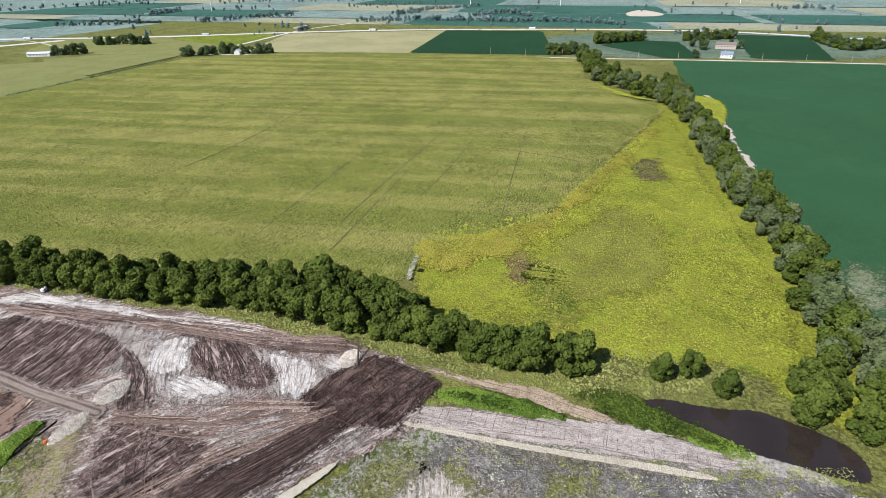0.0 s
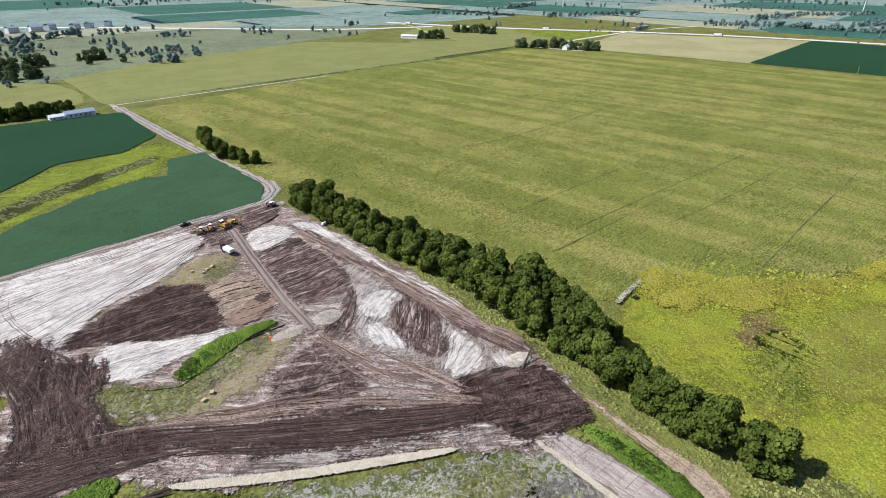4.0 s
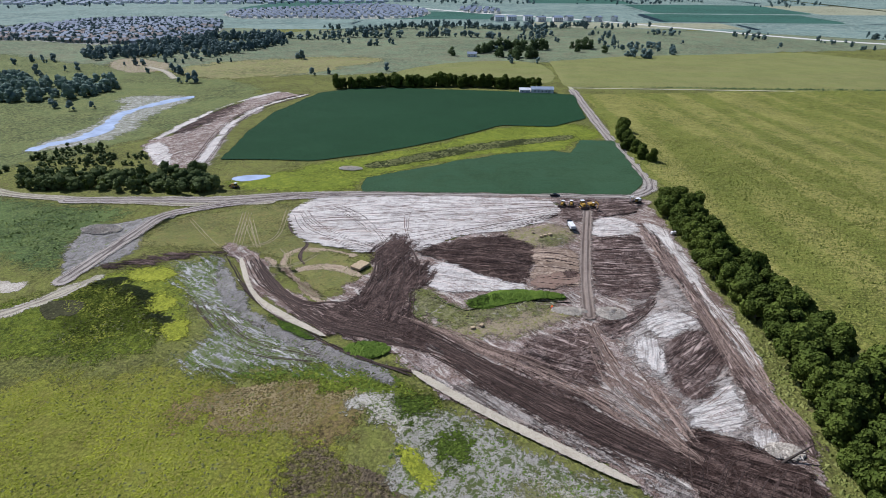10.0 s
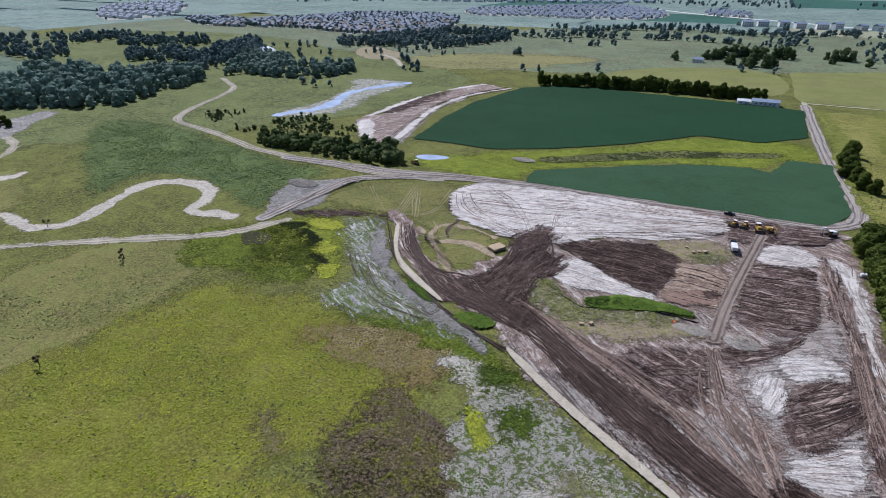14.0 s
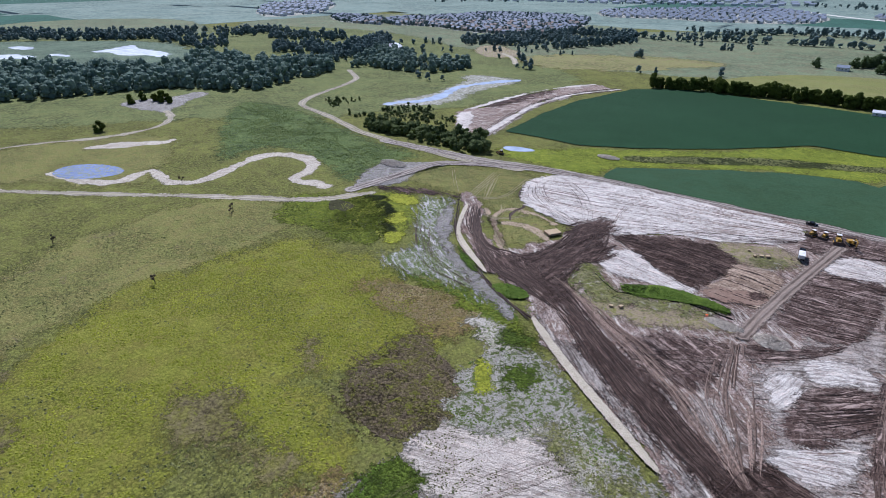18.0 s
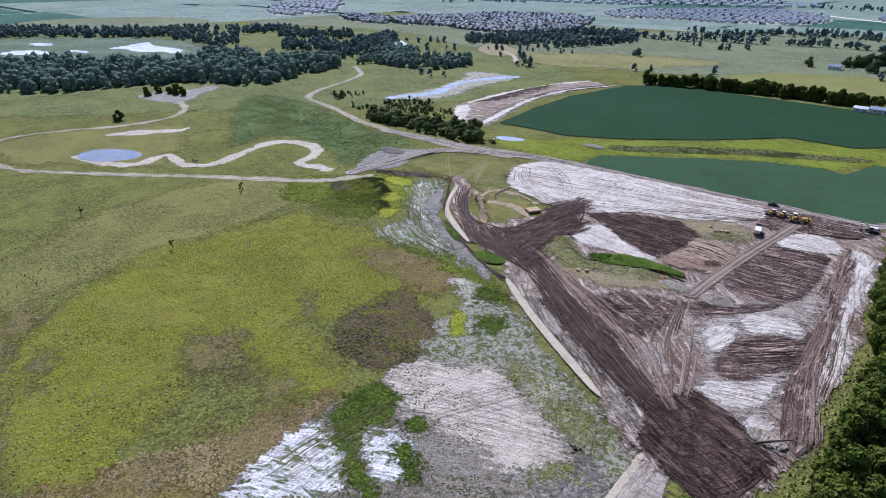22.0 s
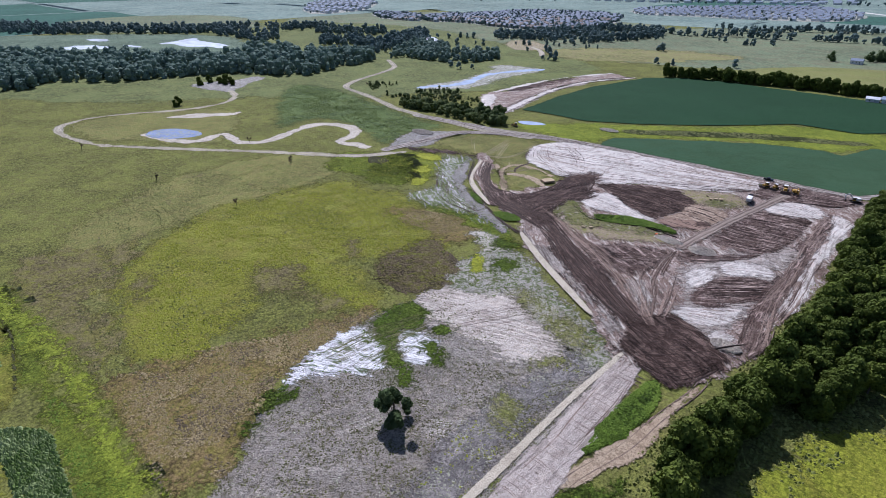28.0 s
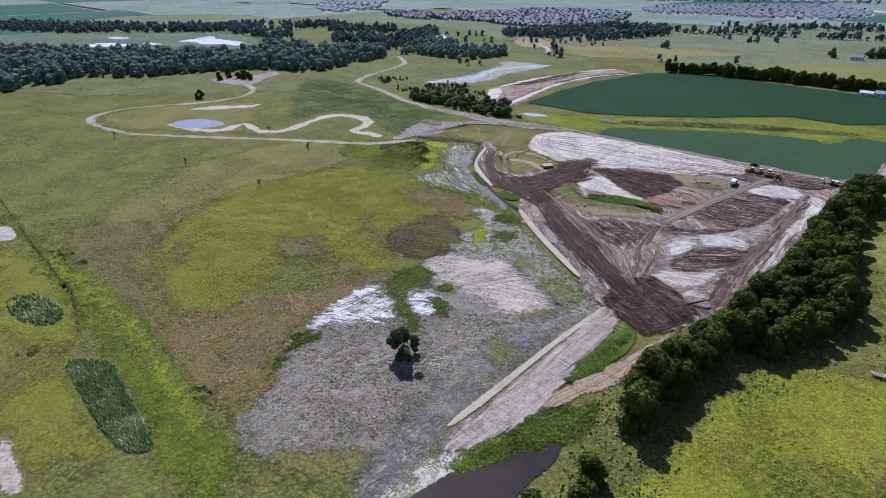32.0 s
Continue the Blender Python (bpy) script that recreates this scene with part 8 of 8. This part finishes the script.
def bulldozer():
    top = tagged(new("bulldozer"), "yellow crawler bulldozer parked on churned soil", "bulldozer", "parked machines")
    crawler(top, 4.2, 2.4, 0.65, 1.15)
    part("bonnet", box((2.2, 1.3, 1.2), (1.0, 0, 1.75), bevel=0.12), yellow, top)
    part("frame", box((3.6, 1.5, 0.6), (0.2, 0, 0.95), bevel=0.05), yellow, top)
    cab(top, (1.6, 1.6, 1.7), (-0.9, 0, 2.15))
    part("exhaust", drum(0.09, 1.0, (1.3, 0.4, 2.7), "Z", 8), rusty, top)
    part("blade", prism([(2.75, 0.15), (3.1, 0.15), (2.92, 0.75), (3.1, 1.45), (2.85, 1.45), (2.68, 0.8)], -1.9, 1.9), rusty, top)
    for s in (-1, 1):
        part("push_arm", box((3.0, 0.2, 0.28), (1.4, s * 1.62, 0.62)), yellow, top)
    part("ripper", prism([(-2.3, 1.2), (-3.0, 1.0), (-3.1, 0.2), (-2.95, 0.2), (-2.8, 0.8), (-2.3, 0.8)], -0.7, 0.7), rusty, top)
    return top


def excavator(colour, label):
    top = tagged(new("excavator"), label, "excavator", "parked machines")
    crawler(top, 4.6, 2.6, 0.6, 1.0)
    part("turntable", drum(1.0, 0.35, (0, 0, 1.12), "Z", 20), rusty, top)
    part("engine_house", box((2.8, 2.7, 1.3), (-0.9, 0, 1.95), bevel=0.15), colour, top)
    cab(top, (1.7, 1.0, 1.7), (0.9, 0.8, 2.15))
    part("counterweight", box((0.7, 2.7, 1.0), (-2.5, 0, 1.8), bevel=0.2), rusty, top)
    part("boom", prism([(0.9, 1.7), (3.2, 4.9), (5.6, 4.4), (5.6, 4.1), (3.3, 4.4), (1.5, 1.6)], -0.35, 0.05), colour, top)
    part("stick", prism([(5.3, 4.5), (5.9, 4.3), (5.4, 1.7), (5.15, 1.7)], -0.3, 0.0), colour, top)
    part("ram", box((2.4, 0.16, 0.16), (2.6, -0.15, 3.3), tilt=-0.75), steel, top)
    part("bucket", prism([(5.0, 1.8), (5.6, 1.7), (5.5, 0.7), (4.7, 0.5), (4.5, 1.0)], -0.75, 0.45), rusty, top)
    return top


def pickup():
    top = tagged(new("pickup_truck"), "black pickup truck parked beside the haul road", "pickup")
    b = part("body", prism([(-2.75, 0.5), (2.7, 0.5), (2.75, 0.95), (1.3, 1.1), (0.75, 1.82), (-0.85, 1.85), (-0.95, 1.15), (-2.75, 1.12)], -0.95, 0.95), black_paint, top)
    part("windscreen", box((0.75, 1.6, 0.05), (1.06, 0, 1.48), tilt=0.93), glass, b)
    for s in (-1, 1):
        part("side_window", box((1.3, 0.05, 0.42), (0.0, s * 0.96, 1.5)), glass, b)
        part("headlight", box((0.08, 0.35, 0.18), (2.72, s * 0.7, 0.85)), white_enamel, b)
    part("bed", box((1.6, 1.6, 0.06), (-1.85, 0, 1.16)), rubber, b)
    for x in (-1.75, 1.75):
        for s in (-1, 1):
            w = part("wheel", drum(0.4, 0.26, (x, s * 0.86, 0.4)), rubber, top)
            part("rim", drum(0.22, 0.28, (x, s * 0.87, 0.4)), steel, w)
    return top


def site_truck():
    top = tagged(new("tipper_truck"), "white tipper truck parked on the site", "truck")
    part("chassis", box((8.0, 0.9, 0.35), (0, 0, 0.85)), rubber, top)
    c = part("cab", box((1.9, 2.4, 2.1), (3.2, 0, 1.95), bevel=0.15), black_paint, top)
    part("windscreen", box((0.06, 2.0, 0.8), (4.17, 0, 2.35)), glass, c)
    part("tipping_body", prism([(-4.0, 1.15), (2.0, 1.15), (2.2, 2.7), (-4.1, 2.7)], -1.25, 1.25), white_enamel, top)
    part("load_cover", box((5.9, 2.2, 0.06), (-0.95, 0, 2.73)), white_paint, top)
    for x in (-2.9, -1.7, 3.0):
        for s in (-1, 1):
            w = part("wheel", drum(0.52, 0.42, (x, s * 1.05, 0.52)), rubber, top)
            part("rim", drum(0.28, 0.44, (x, s * 1.06, 0.52)), steel, w)
    return top


def ground_z(x, y):
    return float(site_top(np.array([x]), np.array([y]))[0])


dz = put(bulldozer(), 45, 294.5, 250, ground_z(45, 294.5))
copy_thing(dz, pose(50, 295, ground_z(50, 295), 0, 0, 262))
copy_thing(dz, pose(56, 293, ground_z(56, 293), 0, 0, 285) @ Matrix.Scale(1.25, 4))
copy_thing(dz, pose(-151, 304, 0.7, 0, 0, 160))
put(excavator(yellow, "yellow crawler excavator with its boom lowered"), 61, 294, 300, ground_z(61, 294))
put(excavator(white_enamel, "pale crawler excavator at the road's bend"), 88, 305, 215, ground_z(88, 305))
put(pickup(), 42, 309.5, 4, 0.95)
put(site_truck(), 46.5, 264, 100, ground_z(46.5, 264) + 0.1)

mats_stack = tagged(new("timber_mat_stack"), "stack of pale timber mats lying on the grass", "timber stack")
for layer in range(4):
    for i in range(9):
        part("timber", box((5.2 + 0.3 * (i % 3 == 0), 0.72, 0.26), (0.1 * ((i * 7 + layer * 3) % 5 - 2), -3.2 + 0.8 * i, 0.2 + 0.3 * layer), bevel=0.03), wood_pale, mats_stack)
part("bearer", box((0.4, 7.4, 0.2), (-1.8, 0, -0.05)), wood_dark, mats_stack)
part("bearer", box((0.4, 7.4, 0.2), (1.8, 0, -0.05)), wood_dark, mats_stack)
put(mats_stack, -51.5, 212, -28, float(land(np.array([-51.5]), np.array([212.0]))[0]) + 0.45)

logs = tagged(new("leaning_log"), "dark broken tree trunk leaning up from the soil", "log")
co, q = tube([(0, 0, -0.3), (2.0, 0.2, 1.0), (5.2, 0.5, 2.9), (8.4, 1.0, 4.4)], [0.42, 0.38, 0.30, 0.16], 9)
trunk = new("trunk", raw_mesh("trunk", co, q, wood_dark, True))
trunk.parent = logs
co, q = tube([(4.4, 0.4, 2.45), (5.2, -0.6, 3.5), (5.4, -1.0, 4.3)], [0.2, 0.14, 0.06], 6)
limb = new("broken_branch", raw_mesh("broken_branch", co, q, wood_dark, True))
limb.parent = logs
put(logs, 87.5, 115, 12, ground_z(87.5, 115))
tank = tagged(new("water_tank"), "small white tank standing beside the hedgerow", "tank")
part("shell", box((2.6, 1.6, 1.5), (0, 0, 0.9), bevel=0.25), white_enamel, tank)
part("lid", drum(0.3, 0.2, (0, 0, 1.72), "Z", 12), rubber, tank)
part("skid", box((2.8, 1.7, 0.18), (0, 0, 0.1)), rusty, tank)
put(tank, 97.5, 263, 20, ground_z(97.5, 263))
drum_ob = tagged(new("marker_barrel"), "orange plastic marker barrel on the soil", "barrel")
part("shell", drum(0.5, 1.1, (0, 0, 0.55), "Z", 16), orange, drum_ob)
part("rubber_base", drum(0.7, 0.12, (0, 0, 0.06), "Z", 16), rubber, drum_ob)
part("reflective_band", drum(0.51, 0.18, (0, 0, 0.8), "Z", 16), white_enamel, drum_ob)
put(drum_ob, 31.2, 186.3, 0, ground_z(31.2, 186.3))
crate = tagged(new("pallet_crate"), "small pale timber crate standing on weedy soil", "crate", "crates on the site")
part("case", box((1.6, 1.2, 0.9), (0, 0, 0.6), bevel=0.04), wood_pale, crate)
for s in (-1, 0, 1):
    part("runner", box((1.6, 0.14, 0.14), (0, s * 0.5, 0.08)), wood_dark, crate)
put(crate, 32.8, 253, 15, ground_z(32.8, 253))
for x, y, a in ((35.2, 254, 40), (30.5, 251.5, 70), (1.0, 169.3, 20), (4.2, 171, 65), (27, 256, 5)):
    copy_thing(crate, pose(x, y, ground_z(x, y), 0, 0, a) @ Matrix.Scale(0.75 + (x % 3) * 0.2, 4))

# heaps of pale stony silt
stone = earth("pale_stones", (0.64, 0.575, 0.483), (0.74, 0.67, 0.5704), (0.42, 0.37, 0.3128), relief=0.8, speck=0.4, track=(0.24, 0.20, 0.161), clods=0.6)


def heap(x, y, rx, ry, high, seed, label):
    """A lumpy heap of stones and silt."""
    r = np.random.default_rng(seed)
    n = 900
    a, d = r.uniform(0, 2 * math.pi, n), np.sqrt(r.uniform(0, 1, n))
    px, py = d * np.cos(a) * rx, d * np.sin(a) * ry
    pz = high * (1 - d) ** 0.8 * (0.75 + 0.35 * drift(px, py, 1.6, seed))
    s = r.uniform(0.18, 0.55, n)
    o = r.normal(size=(n, 6, 3)) * 0.18 + np.array([(1, 0, 0), (-1, 0, 0), (0, 1, 0), (0, -1, 0), (0, 0, 1), (0, 0, -1)])
    co = np.stack([px + x, py + y, pz + ground_z(x, y)], -1)[:, None] + o * s[:, None, None]
    tri = np.array([(0, 2, 4), (2, 1, 4), (1, 3, 4), (3, 0, 4), (2, 0, 5), (1, 2, 5), (3, 1, 5), (0, 3, 5)])
    f = (np.arange(n)[:, None, None] * 6 + tri).reshape(-1, 3)
    tagged(new("stone_heap", raw_mesh("stone_heap", co.reshape(-1, 3), f, stone)), label, "stone heap", kind="stuff")


heap(38, 185, 7, 3, 1.6, 1, "heap of pale broken stone beside the weeds")
heap(54, 185, 6, 4.5, 1.6, 2, "heap of pale broken stone on brown soil")
heap(90, 119, 5, 3, 1.2, 3, "heap of pale silt lumps beside the log")
heap(-192, 238, 11, 6, 0.5, 4, "spread of pale stones on the silt flat")
heap(-90, 348, 8, 4, 0.5, 5, "pale stones in the grassed waterway")

# dark leafy ridge added for the shade at the far maize's edge
ridges("track_hedge", [even([(92, 668), (300, 675), (530, 686), (735, 703)], 520)], 1.7, 2.4, leaf_far, "dark ridge along the farm track, standing in for shade", land, 95, "weeds")

# road poles and traffic
pole = tagged(new("utility_pole"), "wooden utility pole beside the country road", "pole", "poles along the road")
part("post", drum(0.22, 11, (0, 0, 5.3), "Z", 8), wood_pale, pole)
arm = part("crossarm", box((0.2, 2.6, 0.2), (0, 0, 10.2)), wood_dark, pole)
for s in (-1, 0, 1):
    part("insulator", drum(0.09, 0.3, (0, s * 1.1, 10.45), "Z", 6), steel, arm)
put(pole, 848, 230, 90)
for i in range(1, 10):
    copy_thing(pole, pose(848 + i * 1.5, 230 - i * 55, 0, 0, 0, 90))
lorry = tagged(new("semi_trailer"), "white articulated lorry on the motorway", "lorry", "traffic on the motorway")
part("box_body", box((13.5, 2.6, 2.9), (-1.5, 0, 2.6), bevel=0.05), white_enamel, lorry)
c = part("cab", box((2.4, 2.5, 2.9), (7.4, 0, 2.1), bevel=0.2), rusty, lorry)
part("windscreen", box((0.06, 2.1, 0.9), (8.62, 0, 2.6)), glass, c)
for x in (-7, -5.7, 4.4, 7.4):
    for s in (-1, 1):
        part("wheel", drum(0.52, 0.4, (x, s * 1.05, 0.52)), rubber, lorry)
line = rounded(MOTORWAY, False)
seg = np.cumsum(np.r_[0, np.hypot(*np.diff(line, axis=0).T)])
first = True
for i, dist in enumerate(np.arange(60, seg[-1] - 40, 118)):
    x, y = np.interp(dist, seg, line[:, 0]), np.interp(dist, seg, line[:, 1])
    x2, y2 = np.interp(dist + 5, seg, line[:, 0]), np.interp(dist + 5, seg, line[:, 1])
    a = math.degrees(math.atan2(y2 - y, x2 - x))
    side = 5.0 if i % 2 else -5.0
    x, y = x - side * math.sin(radians(a)), y + side * math.cos(radians(a))
    if first:
        put(lorry, x, y, a, 0.25)
        first = False
    elif i % 3 == 0:
        copy_thing(lorry, pose(x, y, 0.25, 0, 0, a))
    else:
        if i < 3:
            car = tagged(new("car"), "dark car driving along the motorway", "car", "traffic on the motorway")
            part("body", prism([(-2.3, 0.3), (2.3, 0.3), (2.3, 0.8), (1.2, 0.95), (0.5, 1.5), (-1.4, 1.5), (-2.2, 0.95)], -0.9, 0.9), black_paint, car)
            for wx in (-1.4, 1.4):
                for s in (-1, 1):
                    part("wheel", drum(0.34, 0.2, (wx, s * 0.85, 0.34)), rubber, car)
            put(car, x, y, a, 0.25)
        else:
            copy_thing(car, pose(x, y, 0.25, 0, 0, a))
bridge = tagged(new("road_bridge"), "concrete road bridge over the motorway", "bridge")
part("deck", box((70, 11, 1.2), (0, 0, 6.6)), concrete, bridge)
for s in (-1, 1):
    part("parapet", box((70, 0.4, 1.1), (0, s * 5.3, 7.6)), concrete, bridge)
for x in (-20, 0, 20):
    part("pier", box((1.4, 8, 6.2), (x, 0, 3.0)), concrete, bridge)
put(bridge, 1165, 733, 4)
mast = tagged(new("wind_turbine"), "slender white wind turbine far off", "wind turbine", "far wind turbines")
bm = bmesh.new()
bmesh.ops.create_cone(bm, cap_ends=True, segments=10, radius1=1.6, radius2=0.9, depth=60, matrix=Matrix.Translation((0, 0, 30)))
part("tower", bm, white_enamel, mast)
part("nacelle", box((4.5, 2.2, 2.2), (0.6, 0, 61)), white_enamel, mast)
for i in range(3):
    a = radians(120 * i + 20)
    co, q = tube([(2.9, 0, 61), (2.9, math.sin(a) * 12, 61 + math.cos(a) * 12), (2.9, math.sin(a) * 26, 61 + math.cos(a) * 26)], [0.7, 0.9, 0.2], 6)
    b = new("blade", raw_mesh("blade", co, q, white_enamel, True))
    b.parent = mast
put(mast, 1716, 1384, 200)
for x, y in ((2192, 590), (2150, 250), (2352, -368)):
    copy_thing(mast, pose(x, y, 0, 0, 0, 200 + x % 40))


# ---- silt fence on the site ----
def site_top(x, y):
    return land(x, y) + ploughed(x, y)


def silt_fence(line, label):
    """A sagging black fabric curtain stapled to short wooden stakes."""
    r = random.Random(31)
    root = tagged(new("silt_fence"), label, "fence")
    root.location = (line[0][0], line[0][1], 0)
    at = even(line, 60)
    z = site_top(at[:, 0], at[:, 1])
    bm = bmesh.new()
    rows = []
    for (x, y), g in zip(at, z):
        lean = r.uniform(-0.12, 0.12)
        rows.append([bm.verts.new((x - root.location.x + dx + lean * h, y - root.location.y + dx, g + h)) for dx, h in ((0, -0.3), (0.05, 0.9 + r.uniform(-0.15, 0.15)), (0.09, 0.85), (0.04, -0.3))])
    for p, q in zip(rows[:-1], rows[1:]):
        for i in range(3):
            bm.faces.new((p[i], q[i], q[i + 1], p[i + 1]))
    part("fabric", bm, fence_black, root, "black woven silt-fence fabric")
    stake = None
    for (x, y), g in list(zip(at, z))[::4]:
        if stake is None:
            bm = bmesh.new()
            bmesh.ops.create_cube(bm, size=1.0, matrix=pose(0, 0, 0.4) @ Matrix.Diagonal((0.06, 0.06, 1.5, 1)))
            stake = part("stake", bm, stake_wood, root, "weathered wooden stake")
            me = stake.data
        else:
            stake = new("stake", me)
            stake.parent = root
        stake.location = (x - root.location.x + 0.16, y - root.location.y, g)


fence_black = plain("silt_fence_fabric", (0.012, 0.012, 0.013), 0.7)
stake_wood = plain("stake_wood", (0.26, 0.20, 0.13), 0.85)
silt_fence(FENCE_LINE, "black silt fence on stakes below the weedy bank")
